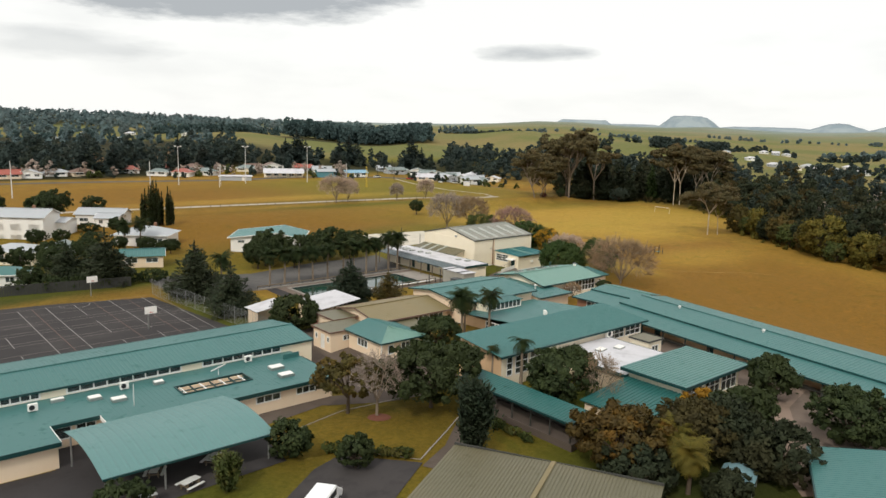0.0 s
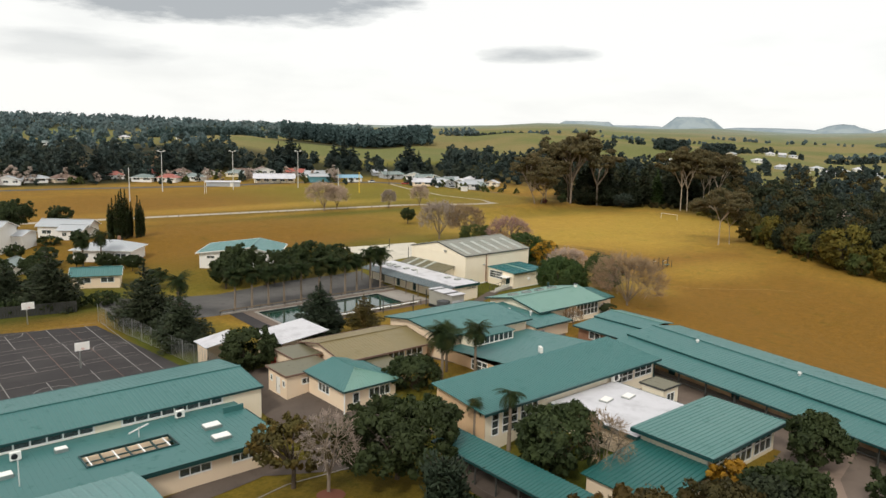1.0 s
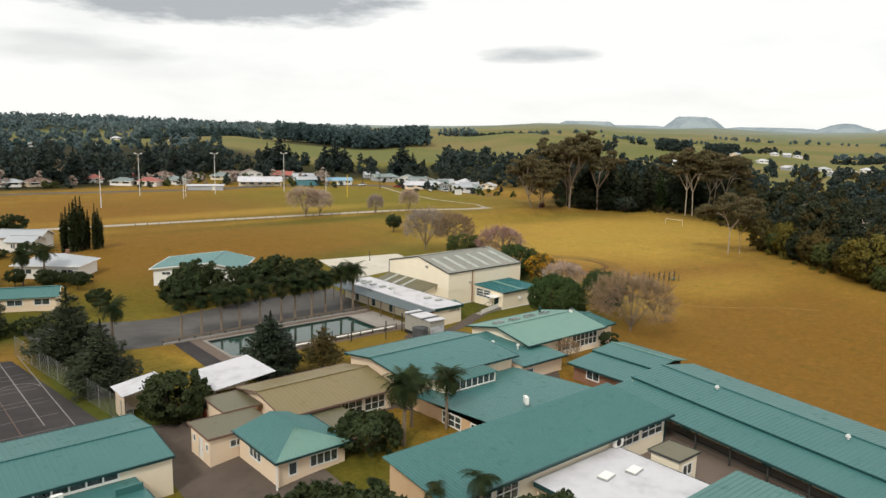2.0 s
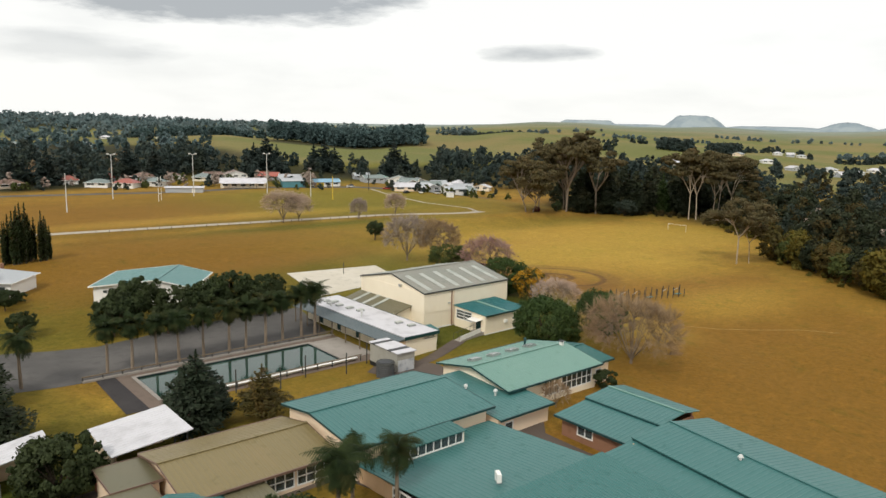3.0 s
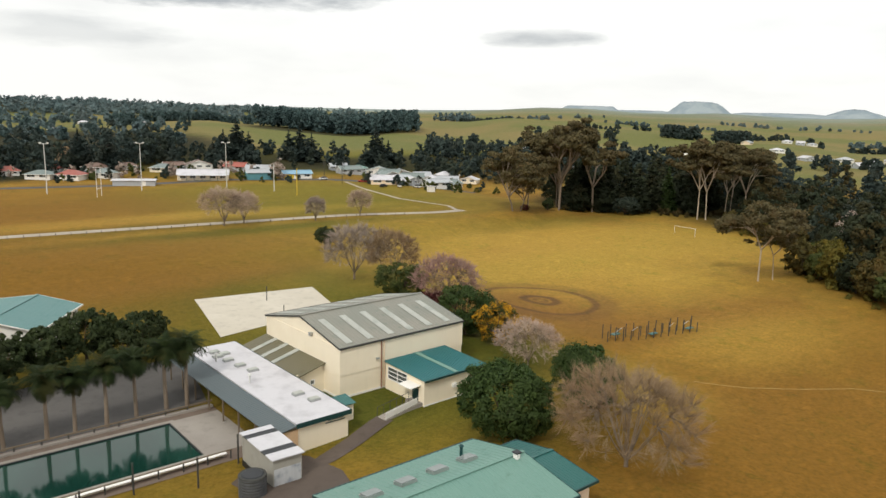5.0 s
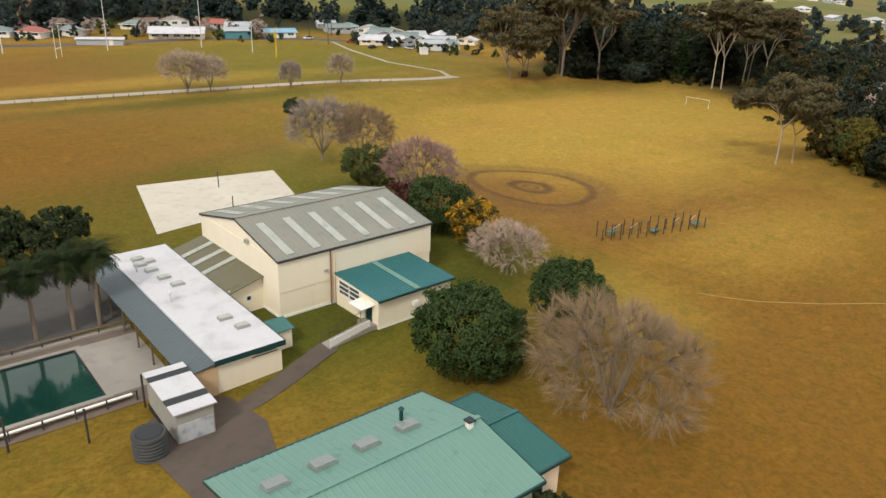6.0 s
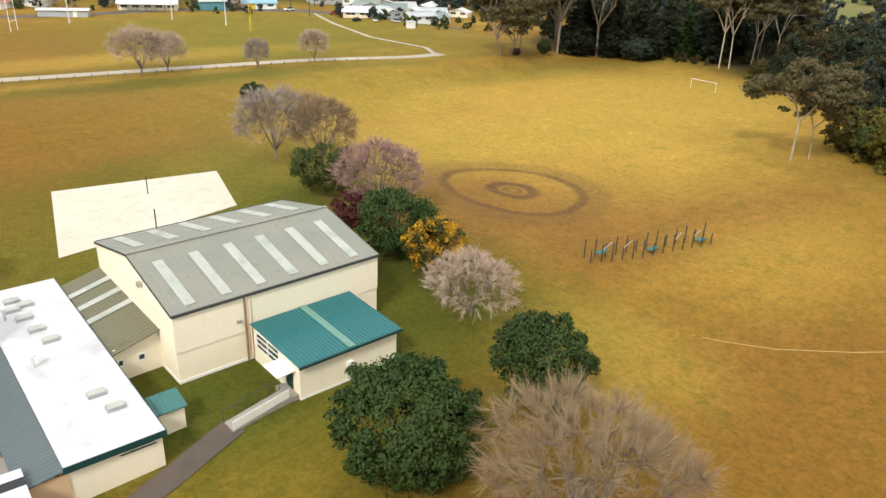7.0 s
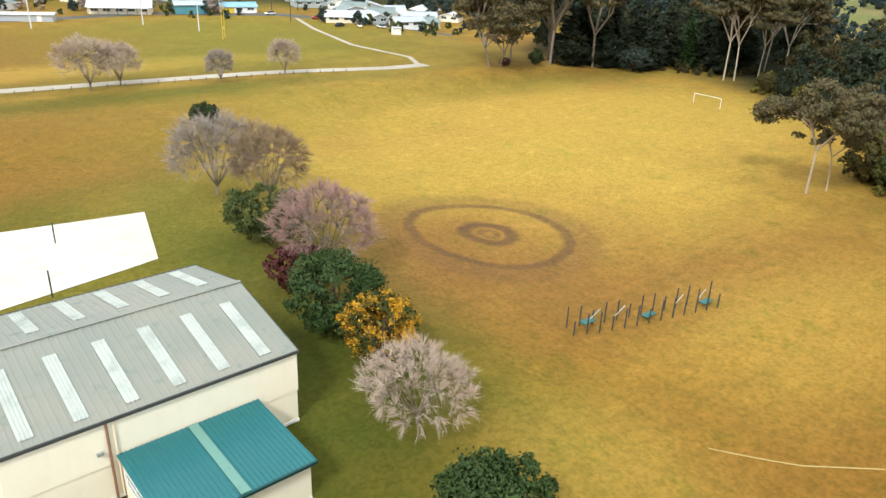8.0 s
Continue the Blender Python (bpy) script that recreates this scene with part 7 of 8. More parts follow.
# conifers and trees between the courts and the pool
place(conifer(41, 8.8, 4.3, LEAF_BLUE, "broad dark conifer with layered branches", 13940, 0.30), 71.6, 106.0)
place(conifer(42, 6.2, 3.0, LEAF_OLIVE, "small brownish-olive conifer beside the pool", 6000, 0.22, False, "conifer", 0.2, "", 14, 0.4), 78.4, 104.2)
cd = place(conifer(40, 10.4, 5.2, LEAF_CEDAR, "wide ragged cedar with tiered flat branches", 11000, 0.34, False, "cedar", 0.1, "cedars", 12, 0.3), 52.2, 127.2)
for x, y, rz, s in ((42.8, 147.6, 30, 1.05), (52.6, 113.0, 190, 0.86), (37.0, 152.0, 80, 0.8)):
    also(cd, x, y, rz, s)
place(broadleaf(43, 5.6, 3.9, LEAF_DARK, "dense round dark tree beside the shelters", 15300, 0.27, 0.1, 40), 55.8, 97.6)
place(broadleaf(44, 7.6, 6.4, LEAF_DARK, "large dense dark-green tree on the lawn", 25500, 0.30, 0.2, 56), 53.0, 61.0)
place(broadleaf(45, 6.8, 4.4, LEAF_OLIVE, "half-bare olive-green tree on the lawn edge", 6460, 0.27, 0.3, 30, gap=0.25), 44.6, 65.4)
place(bare_tree(46, 7.2, 3.2, "thin leafless tree on the lawn", TWIG_GREY, twigs=9, fine=260, twig_len=0.8, stems=4, trunk_h=0.3), 46.6, 62.6)
place(conifer(47, 7.6, 1.55, LEAF_BLUE, "tall narrow dark cypress on the garden path", 8840, 0.25, True, "cypress", 0.02), 48.6, 49.0)
pb = place(palm(48, 6.4, "tall palm with a full green head", 40, 2.9), 70.4, 75.4)
also(pb, 59.2, 131.6, 140, 1.0), also(pb, 57.1, 182.6, 30, 0.95), also(pb, 61.2, 183.5, 250, 1.0)
also(pb, 76.2, 75.6, 80, 0.88), also(pb, 73.6, 78.2, 200, 0.8)
pd = place(palm(49, 6.0, "thin palm with a small ragged head", 14, 1.9), 64.6, 58.0)
also(pd, 62.2, 60.4, 120, 0.85)
place(broadleaf(50, 6.6, 4.4, LEAF_DARK, "large dark shrubby tree beside the science block", 16150, 0.28, 0.1, 44), 64.4, 51.6)
place(bare_tree(51, 6.4, 2.8, "thin brown half-bare tree", TWIG, twigs=10, fine=260, twig_len=0.7, stems=5), 66.8, 48.2)
place(broadleaf(52, 6.2, 5.2, LEAF_ORANGE, "broad russet and olive tree turning colour", 20400, 0.27, 0.06, 50), 58.2, 38.4)
place(broadleaf(53, 6.4, 4.3, LEAF_DUSK, "dark olive tree beside the lean-to", 13600, 0.27, 0.06, 40), 63.8, 34.6)
place(broadleaf(77, 5.6, 3.8, LEAF_BUSH, "dark evergreen tree between the library and the lawn", 9000, 0.27, 0.05, 38), 66.8, 33.0)
place(broadleaf(54, 3.6, 2.2, LEAF_GOLD, "small golden-orange leafy shrub", 4420, 0.24, 0.05, 20, name="shrub"), 71.6, 38.4)
place(broadleaf(55, 5.4, 3.6, LEAF_DARK, "dark evergreen tree beside the path", 13600, 0.27, 0.05, 38), 71.0, 33.8)
place(broadleaf(56, 5.2, 3.0, LEAF_DARK, "round dark clipped tree in the yard", 13600, 0.25, 0.1, 34), 83.2, 36.2)
place(broadleaf(57, 5.6, 4.6, LEAF_DARK, "broad dusky green tree beside the yard", 16150, 0.28, 0.06, 44), 78.4, 25.6)
place(palm(58, 3.8, "stout golden-green cabbage palm", 90, 2.3, TRUNK, mat=LEAF_SAGE), 58.4, 31.4)
place(palm(76, 4.4, "second golden-green cabbage palm", 80, 2.0, TRUNK, mat=LEAF_SAGE), 60.2, 34.2)
place(broadleaf(79, 3.0, 2.2, LEAF_BUSH, "low dark shrub beside the shade canopy", 6000, 0.22, 0.02, 28, name="shrub"), 59.4, 28.2)
place(broadleaf(80, 4.4, 2.6, LEAF_BUSH, "dark shrub behind the shade canopy", 7000, 0.24, 0.02, 28, name="shrub"), 65.2, 28.6)
place(broadleaf(78, 4.2, 3.6, LEAF_BUSH, "dark evergreen shrub beside the russet tree", 12000, 0.24, 0.03, 36, name="shrub"), 55.4, 34.8)
place(broadleaf(59, 5.4, 3.6, LEAF_BUSH, "dark evergreen tree beside the teal roof", 8500, 0.27, 0.05, 30, name="shrub"), 66.0, 26.6)
place(broadleaf(60, 3.4, 1.8, LEAF_DARK, "dark round garden shrub", 6460, 0.21, 0.03, 24, name="shrub"), 37.2, 52.8)
place(broadleaf(61, 3.6, 2.3, LEAF_DARK, "dark leafy shrub beside the canopy", 7480, 0.22, 0.03, 26, name="shrub"), 33.6, 58.6)
place(conifer(62, 3.4, 1.0, LEAF_MID, "small pointed green conifer shrub", 4420, 0.19, True, "conifer", 0.02), 26.2, 55.8)
place(broadleaf(63, 3.0, 2.6, LEAF_DARK, "dark shrub beside the drive", 6120, 0.22, 0.02, 26, name="shrub"), 17.8, 56.4)
place(broadleaf(64, 4.2, 3.6, LEAF_DARK, "dark shrubs under the palms", 8840, 0.25, 0.02, 34, name="shrub"), 66.8, 76.4)
place(broadleaf(65, 2.4, 1.7, LEAF_DARK, "rounded dark shrub against the art room", 4420, 0.21, 0.02, 20, name="shrub"), 114.6, 84.0)
place(bare_tree(66, 3.0, 1.8, "small leafless brown shrub", TWIG, twigs=10, fine=200, twig_len=0.6, stems=5), 104.6, 83.4)
sm = place(broadleaf(67, 0.9, 0.6, LEAF_MID, "low garden shrub in the border", 260, 0.2, 0.02, 10, name="shrub", group="border shrubs"), 52.0, 54.4)
rng0 = random.Random(5)
for i in range(26):
    f = i / 26
    x, y = (54.9 + f * 1.0 + rng0.uniform(-0.3, 0.3), 53.5 - f * 11) if i < 15 else (37.0 + (i - 15) * 0.55, 57.2 - (i - 15) * 0.55)
    also(sm, x, y, i * 50, rng0.uniform(0.6, 1.2))
cy = place(conifer(68, 12.6, 0.62, LEAF_DARK, "tall pointed dark cypress spire", 1500, 0.32, True, "cypress", 0.02, "row of cypresses"), 74.0, 212.0)
spire_r = random.Random(7)
for i in range(17):
    f = i / 16
    x, y = 71.2 + f * 9.6, 212.6 + 1.6 * f + spire_r.uniform(-1.6, 1.6)
    also(cy, x, y, i * 40, (1.08 - 0.35 * abs(f - 0.28)) * spire_r.uniform(0.72, 1.05))


# ---- woods, houses and the far country ----
def wood(name, label, spots, mat, leaves, size, seed, hmin, hmax, clumps=7, cone=0.2, wide=0.3):
    """Many trees as one object: leaf blades over uneven crowns, some pointed, most domed."""
    rng = np.random.default_rng(seed)
    c, rad = [], []
    for x, y in spots:
        h = hmin + (hmax - hmin) * rng.random() ** 1.3
        z, r = gz(x, y), h * wide * rng.uniform(0.75, 1.3)
        pointed = rng.random() < cone
        for k in range(clumps):
            f, a = (k + rng.random()) / clumps, rng.uniform(0, math.tau)
            q = r * (1.05 - f) * 0.8 if pointed else r * math.sqrt(max(0.04, 1 - (1.75 * f - 0.7) ** 2)) * rng.uniform(0.5, 0.95)
            c.append((x + math.cos(a) * q, y + math.sin(a) * q, z + h * (0.1 + 0.83 * f)))
            rad.append(r * rng.uniform(0.28, 0.5) * (1.1 - 0.45 * f))
    v = cards(rng, c, rad, leaves, size, 0.6)
    ob = new(name, mesh_np(name, v, quad_faces(leaves), mat))
    return tagged(ob, label, "woodland", kind="stuff")


def scatter(seed, n, poly, keep=None):
    """Random places inside a polygon."""
    rng = random.Random(seed)
    xs, ys = [p[0] for p in poly], [p[1] for p in poly]
    out = []
    while len(out) < n:
        x, y = rng.uniform(min(xs), max(xs)), rng.uniform(min(ys), max(ys))
        inside = False
        for (x0, y0), (x1, y1) in zip(poly, poly[1:] + poly[:1]):
            if (y0 > y) != (y1 > y) and x < (x1 - x0) * (y - y0) / (y1 - y0) + x0:
                inside = not inside
        if inside and (keep is None or keep(x, y)):
            out.append((x, y))
    return out


def polar(az, r):
    return 50 + r * math.sin(radians(az)), 36 + r * math.cos(radians(az))


# the bush gully on the far side of the field
EDGE = [(205, 38), (211, 62), (215, 79), (220, 90), (230, 104), (240, 118), (248, 127), (262, 130), (275, 137), (280, 147), (290, 162), (302, 178), (316, 186), (330, 182)]
near_poly = [(x + 8, y - 5) for x, y in EDGE] + [(372, 190), (330, 120), (290, 70), (255, 25)]
wood("bush", "dense dark-green bush filling the gully beside the field", scatter(1, 165, near_poly), LEAF_BUSH, 105000, 0.75, 2, 8, 17, 18, 0.3)
wood("bush", "dusky olive and brown tree crowns among the bush", scatter(3, 46, near_poly), LEAF_DUSK, 30000, 0.65, 4, 9, 16, 18, 0.05)
wood("bush", "slaty green tree crowns among the bush", scatter(6, 40, near_poly), LEAF_SLATE, 26000, 0.65, 9, 8, 15, 18, 0.1)
wood("bare_trees", "pale grey leafless crowns among the bush", scatter(12, 16, near_poly), TWIG_GREY, 9000, 0.34, 15, 9, 15, 18, 0.0, 0.26)
far_poly = [(255, 25), (290, 70), (330, 120), (372, 190), (345, 215), (370, 245), (420, 262), (470, 200), (430, 80), (350, -20)]
wood("bush", "dark woodland beyond the gully", scatter(5, 150, far_poly), LEAF_FAR, 62000, 1.1, 6, 9, 21, 12, 0.3, 0.25)
wood("bush", "brown-green tree crowns in the far woodland", scatter(7, 60, far_poly), LEAF_DUSK, 22000, 1.0, 8, 9, 18, 12, 0.1, 0.28)
behind = [(288, 238), (304, 228), (322, 218), (330, 200), (352, 190), (378, 215), (352, 262), (312, 268), (292, 258)]
wood("bush", "tall dark trees close behind the gum trees", scatter(51, 62, behind), LEAF_BUSH, 40000, 0.85, 52, 10, 22, 14, 0.45, 0.22)
wood("undergrowth", "low brown and green undergrowth along the field's end", scatter(61, 70, [(272, 229), (294, 224), (308, 204), (312, 196), (330, 186), (334, 194), (318, 208), (298, 232), (276, 236)]), LEAF_DUSK, 14000, 0.42, 62, 0.9, 2.6, 8, 0.0, 0.6)
wood("undergrowth", "low shrubs and rank grass along the field's edge", scatter(63, 90, [(x - 2, y + 1.5) for x, y in EDGE] + [(x + 4, y - 3) for x, y in EDGE[::-1]]), LEAF_SAGE, 15000, 0.4, 64, 0.7, 2.2, 8, 0.0, 0.6)
# edge shrubs, each a bush of its own
eb = broadleaf(70, 8.6, 5.4, LEAF_SAGE, "rounded olive-green bush on the field edge", 7500, 0.42, 0.02, 34, name="edge_bush", group="field edge bushes")
ed = broadleaf(71, 9.2, 5.2, LEAF_OLIVE, "tall dusky olive bush on the field edge", 7000, 0.42, 0.02, 34, name="edge_bush", group="field edge bushes")
eg = broadleaf(72, 10.0, 5.0, LEAF_BUSH, "dark evergreen bush on the field edge", 7000, 0.42, 0.03, 34, name="edge_bush", group="field edge bushes")
ey = broadleaf(74, 7.0, 4.2, LEAF_MID, "yellow-green bush on the field edge", 6000, 0.4, 0.02, 30, name="edge_bush", group="field edge bushes")
for first, spots in ((eb, ((222, 88, 1.35), (251, 123, 1.0), (243, 117, 1.0), (216, 74, 1.05), (209, 46, 1.1), (268, 130, 0.7), (295, 163, 0.6))),
                     (ed, ((236, 107, 1.0), (213, 64, 1.2), (248, 128, 0.9), (283, 146, 0.7), (306, 178, 0.6), (227, 94, 0.9))),
                     (eg, ((258, 124, 1.0), (239, 112, 0.9), (227, 86, 1.25), (219, 66, 1.2), (212, 40, 1.2), (277, 134, 0.85), (286, 151, 0.9), (299, 168, 0.9), (232, 98, 0.9))),
                     (ey, ((231, 101.5, 1.05), (246, 122.5, 0.9), (216, 82, 0.8), (211, 54, 1.0), (256, 128.5, 0.75), (272, 136, 0.6)))):
    for i, (x, y, k) in enumerate(spots):
        place(first, x, y, 0, k) if i == 0 else also(first, x, y, i * 83, k)

# tall gums and pines at the end of the field
g1 = place(gum(81, 24, 9.0, "tall pale-trunked gum tree with an open brown-green crown", 9500, 0.26, 0.02, size=0.6, bark=TRUNK_GUM), 274.4, 227.4, 20, 1.2)
for x, y, rz, k in ((278, 230, 130, 1.32), (290.4, 225, 200, 1.15), (283, 236, 75, 1.05)):
    also(g1, x, y, rz, k)
g2 = place(gum(85, 20, 11.0, "wide-crowned gum tree with a low forked trunk", 8500, 0.16, 0.05, size=0.6, bark=TRUNK_GUM), 252, 228.5, 150, 1.0)
also(g2, 254.8, 227.6, 290, 0.72), also(g2, 264, 233, 40, 0.9)
g3 = place(gum(86, 27, 10.0, "tall gum tree with pale forked trunks and a russet crown", 11000, 0.3, 0.02, size=0.6), 310.3, 193.5, 30, 1.05)
for x, y, rz, k in ((312.5, 191.5, 160, 1.0), (322.6, 190, 250, 0.92), (326, 184, 70, 0.95), (337, 196, 300, 1.0)):
    also(g3, x, y, rz, k)
pn = place(conifer(82, 18, 5.4, LEAF_BUSH, "dark pine at the end of the field", 9000, 0.62, False, "pine", 0.1, "pines", 15, 0.5), 282.2, 227.5, 0, 0.95)
for i, (x, y, k) in enumerate(((293.7, 223.6, 0.95), (300, 226, 1.15), (307, 221, 1.0), (313, 216, 0.95), (303, 214, 0.75), (325, 207, 1.1), (332, 203, 1.15), (296, 234, 1.2), (318, 200, 0.8), (342, 186, 1.1))):
    also(pn, x, y, i * 61, k)
place(conifer(87, 17, 4.2, LEAF_RICH, "pointed dark-green conifer at the field's end", 9000, 0.5, False, "conifer", 0.02, "", 20, 0.12), 318, 211.5)
place(broadleaf(83, 4.6, 2.2, LEAF_DARK, "small dark round bush under the gums", 5000, 0.30, 0.03, 20, name="shrub"), 267.6, 226.6)
place(broadleaf(88, 2.2, 1.6, LEAF_RED, "small reddish shrub under the gums", 1800, 0.25, 0.03, 16, name="shrub"), 256.8, 227.6)
place(broadleaf(89, 6.6, 5.2, LEAF_SLATE, "grey-green spreading shrub under the pines", 7000, 0.34, 0.03, 34, name="shrub"), 296.5, 214.6)

# trees behind and among the houses
belt = [polar(a, r) for a, r in ((19, 405), (24, 400), (33, 400), (42, 395), (47, 385), (52, 350), (57, 340), (60, 420), (45, 520), (30, 520), (19, 520))]
wood("tree_belt", "dark belt of trees behind the houses", scatter(9, 120, belt), LEAF_FAR, 40000, 1.0, 10, 5, 11, 12, 0.15)
wood("tree_belt", "grey-green trees in the belt behind the houses", scatter(10, 80, belt), LEAF_SLATE, 24000, 1.0, 20, 4, 10, 12, 0.1)
leftwood = [polar(a, r) for a, r in ((-14, 376), (0, 380), (8, 374), (14, 380), (19, 396), (22, 430), (22, 500), (-14, 500))]
wood("tree_belt", "dense dark wood behind the suburb", scatter(11, 150, leftwood), LEAF_FAR, 60000, 1.1, 12, 9, 18, 12, 0.2, 0.33)
wood("tree_belt", "slaty crowns in the wood behind the suburb", scatter(14, 70, leftwood), LEAF_SLATE, 26000, 1.0, 22, 8, 15, 12, 0.1, 0.33)
wood("bare_trees", "brownish leafless crowns in the wood behind the suburb", scatter(16, 22, leftwood), TWIG, 8000, 0.5, 24, 7, 12, 12, 0.0, 0.4)
leftfar = [polar(a, r) for a, r in ((-14, 520), (22, 520), (23.5, 640), (21, 800), (-14, 880))]
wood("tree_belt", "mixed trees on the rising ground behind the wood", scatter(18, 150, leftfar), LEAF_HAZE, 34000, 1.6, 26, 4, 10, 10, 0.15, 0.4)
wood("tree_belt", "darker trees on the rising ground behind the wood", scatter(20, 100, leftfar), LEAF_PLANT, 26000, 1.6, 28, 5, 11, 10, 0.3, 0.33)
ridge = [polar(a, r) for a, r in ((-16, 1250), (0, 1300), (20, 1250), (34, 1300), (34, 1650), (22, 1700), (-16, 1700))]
wood("far_forest", "far ridge forest, haze tinting its leaf colour blue", scatter(13, 1150, ridge), LEAF_HAZE, 42000, 4.0, 14, 8, 13, 8, 0.1, 0.55)
pines = [polar(a, r) for a, r in ((26.6, 800), (31, 785), (38.6, 790), (38.2, 880), (26.8, 890))]
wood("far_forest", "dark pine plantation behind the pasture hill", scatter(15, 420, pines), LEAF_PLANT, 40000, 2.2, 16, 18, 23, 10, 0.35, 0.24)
mid_pines = [polar(a, r) for a, r in ((17, 880), (26.2, 900), (26.4, 950), (17, 960))]
wood("far_forest", "strip of dark pines beside the pasture hill", scatter(53, 130, mid_pines), LEAF_PLANT, 12000, 2.6, 54, 8, 12, 8, 0.4, 0.3)
midleft = [polar(a, r) for a, r in ((-14, 860), (16, 860), (18, 1000), (10, 1250), (-14, 1250))]
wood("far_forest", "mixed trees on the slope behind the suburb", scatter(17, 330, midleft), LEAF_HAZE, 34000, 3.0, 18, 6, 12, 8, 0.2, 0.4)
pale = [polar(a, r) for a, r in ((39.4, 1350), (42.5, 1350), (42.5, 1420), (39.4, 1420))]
wood("far_forest", "far skyline trees, leaf colour paled and blued by haze", scatter(55, 34, pale), LEAF_HAZE, 3000, 3.0, 56, 9, 17, 8, 0.1, 0.3)
low = [polar(a, r) for a, r in ((41.5, 1200), (46.3, 1230), (46.3, 1260), (41.5, 1230))]
wood("far_forest", "dark shelter belt along the pasture skyline", scatter(57, 60, low), LEAF_FAR, 5000, 2.6, 58, 5, 8, 8, 0.1, 0.4)
for seed, az, r, n in ((21, 57.4, 760, 34), (22, 60.7, 770, 34)):
    x, y = polar(az, r)
    wood("tree_clump", "dark clump of macrocarpa trees on the pasture", scatter(seed, n, [(x - 13, y + 7), (x + 11, y - 13), (x + 15, y - 8), (x - 9, y + 12)]), LEAF_FAR, 9000, 1.5, seed + 30, 11, 12.5, 12, 0.0, 0.42)
rows = [[polar(a, r) for a, r in q] for q in (((50, 1150), (56, 1120), (56, 1135), (50, 1165)), ((62, 1100), (66, 1050), (66, 1085), (62, 1130)), ((66, 900), (72, 880), (72, 925), (66, 925)), ((47, 760), (53, 720), (53, 740), (47, 780)), ((52, 1500), (60, 1450), (60, 1480), (52, 1530)), ((60, 1700), (72, 1600), (72, 1640), (60, 1740)), ((44, 1350), (52, 1700), (52, 1730), (44, 1380)), ((68, 1100), (76, 1000), (76, 1040), (68, 1140)))]
for k, q in enumerate(rows):
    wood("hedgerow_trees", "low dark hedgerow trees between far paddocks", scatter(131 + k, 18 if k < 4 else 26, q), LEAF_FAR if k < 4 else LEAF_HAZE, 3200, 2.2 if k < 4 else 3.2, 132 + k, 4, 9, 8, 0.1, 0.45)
edge_r = [polar(a, r) for a, r in ((62, 520), (75, 470), (84, 520), (80, 620), (64, 600))]
wood("hedgerow_trees", "dark trees round the far farmhouses", scatter(33, 46, edge_r), LEAF_FAR, 11000, 1.7, 34, 6, 12, 10, 0.15)
belt2 = [polar(a, r) for a, r in ((39, 500), (48, 440), (57, 400), (64, 430), (60, 500), (50, 560), (40, 590))]
wood("tree_belt", "dark trees along the foot of the hill", scatter(35, 200, belt2), LEAF_FAR, 36000, 1.7, 36, 6, 14, 10, 0.12, 0.36)
far_twig = [polar(a, r) for a, r in ((0, 366), (8, 362), (24, 372), (30, 360), (30, 392), (0, 380))]
wood("bare_trees", "pale leafless trees among the houses", scatter(39, 24, far_twig), TWIG_GREY, 7000, 0.7, 40, 5, 9, 10, 0.0)
garden = [polar(a, r) for a, r in ((-2, 372), (14, 358), (24, 360), (36, 350), (46, 305), (47, 340), (42, 390), (24, 410), (-2, 425))]
wood("garden_trees", "small garden trees and shrubs among the far houses", scatter(41, 90, garden), LEAF_MID, 11000, 0.7, 42, 1.6, 4, 8, 0.1, 0.4)
wood("garden_trees", "dark garden trees among the far houses", scatter(43, 60, garden), LEAF_FAR, 11000, 0.8, 44, 2, 5.5, 8, 0.2, 0.4)
tall = place(conifer(84, 20, 7.5, LEAF_FAR, "tall dark pine standing above the houses", 7000, 0.9, False, "pine", 0.03, "tall pines", 14, 0.45), *polar(26.1, 445), 0, 1.05)
for az, r, s in ((29.7, 450, 0.8), (30.5, 446, 0.98), (31.3, 452, 0.8), (35.9, 445, 1.1), (36.8, 450, 0.7), (25.2, 452, 0.75), (26.9, 456, 0.7), (24.6, 420, 0.6), (18.0, 400, 0.8), (16.2, 410, 0.9), (40.5, 430, 0.5), (9.0, 385, 0.9), (33.4, 420, 0.55), (11.0, 384, 0.85)):
    also(tall, *polar(az, r), az * 50, s)


def far_hill(az, dist, half, height, flat, name, label, seed, stretch=1.0):
    """A distant hill: a dome with a flat top of the share flat, and uneven flanks."""
    rng = np.random.default_rng(seed)
    n, m = 64, 14
    ang = np.arange(n) * math.tau / n
    wob = 1 + 0.05 * np.sin(ang * 3 + seed) + 0.04 * np.sin(ang * 7 + 2 * seed)
    rows = []
    for k in range(m + 1):
        f = k / m
        rho = 1.25 * (1 - f)
        z = height * np.clip((1.2 - rho) / (1.2 - flat), 0, 1) ** 1.15 * (1 + 0.03 * np.sin(ang * 5 + k)) + rng.normal(size=n) * height * 0.008 - 2
        rows.append(np.stack([np.cos(ang) * half * rho * wob * stretch, np.sin(ang) * half * rho * wob, z], 1))
    idx2 = np.arange(n)
    f = np.concatenate([np.stack([k * n + idx2, k * n + (idx2 + 1) % n, (k + 1) * n + (idx2 + 1) % n, (k + 1) * n + idx2], 1) for k in range(m)])
    x, y = polar(az, dist)
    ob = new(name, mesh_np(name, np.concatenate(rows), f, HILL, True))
    ob.matrix_basis = pose(x, y, 0, 0, 0, -az)
    return tagged(ob, label, "hill", kind="structure")


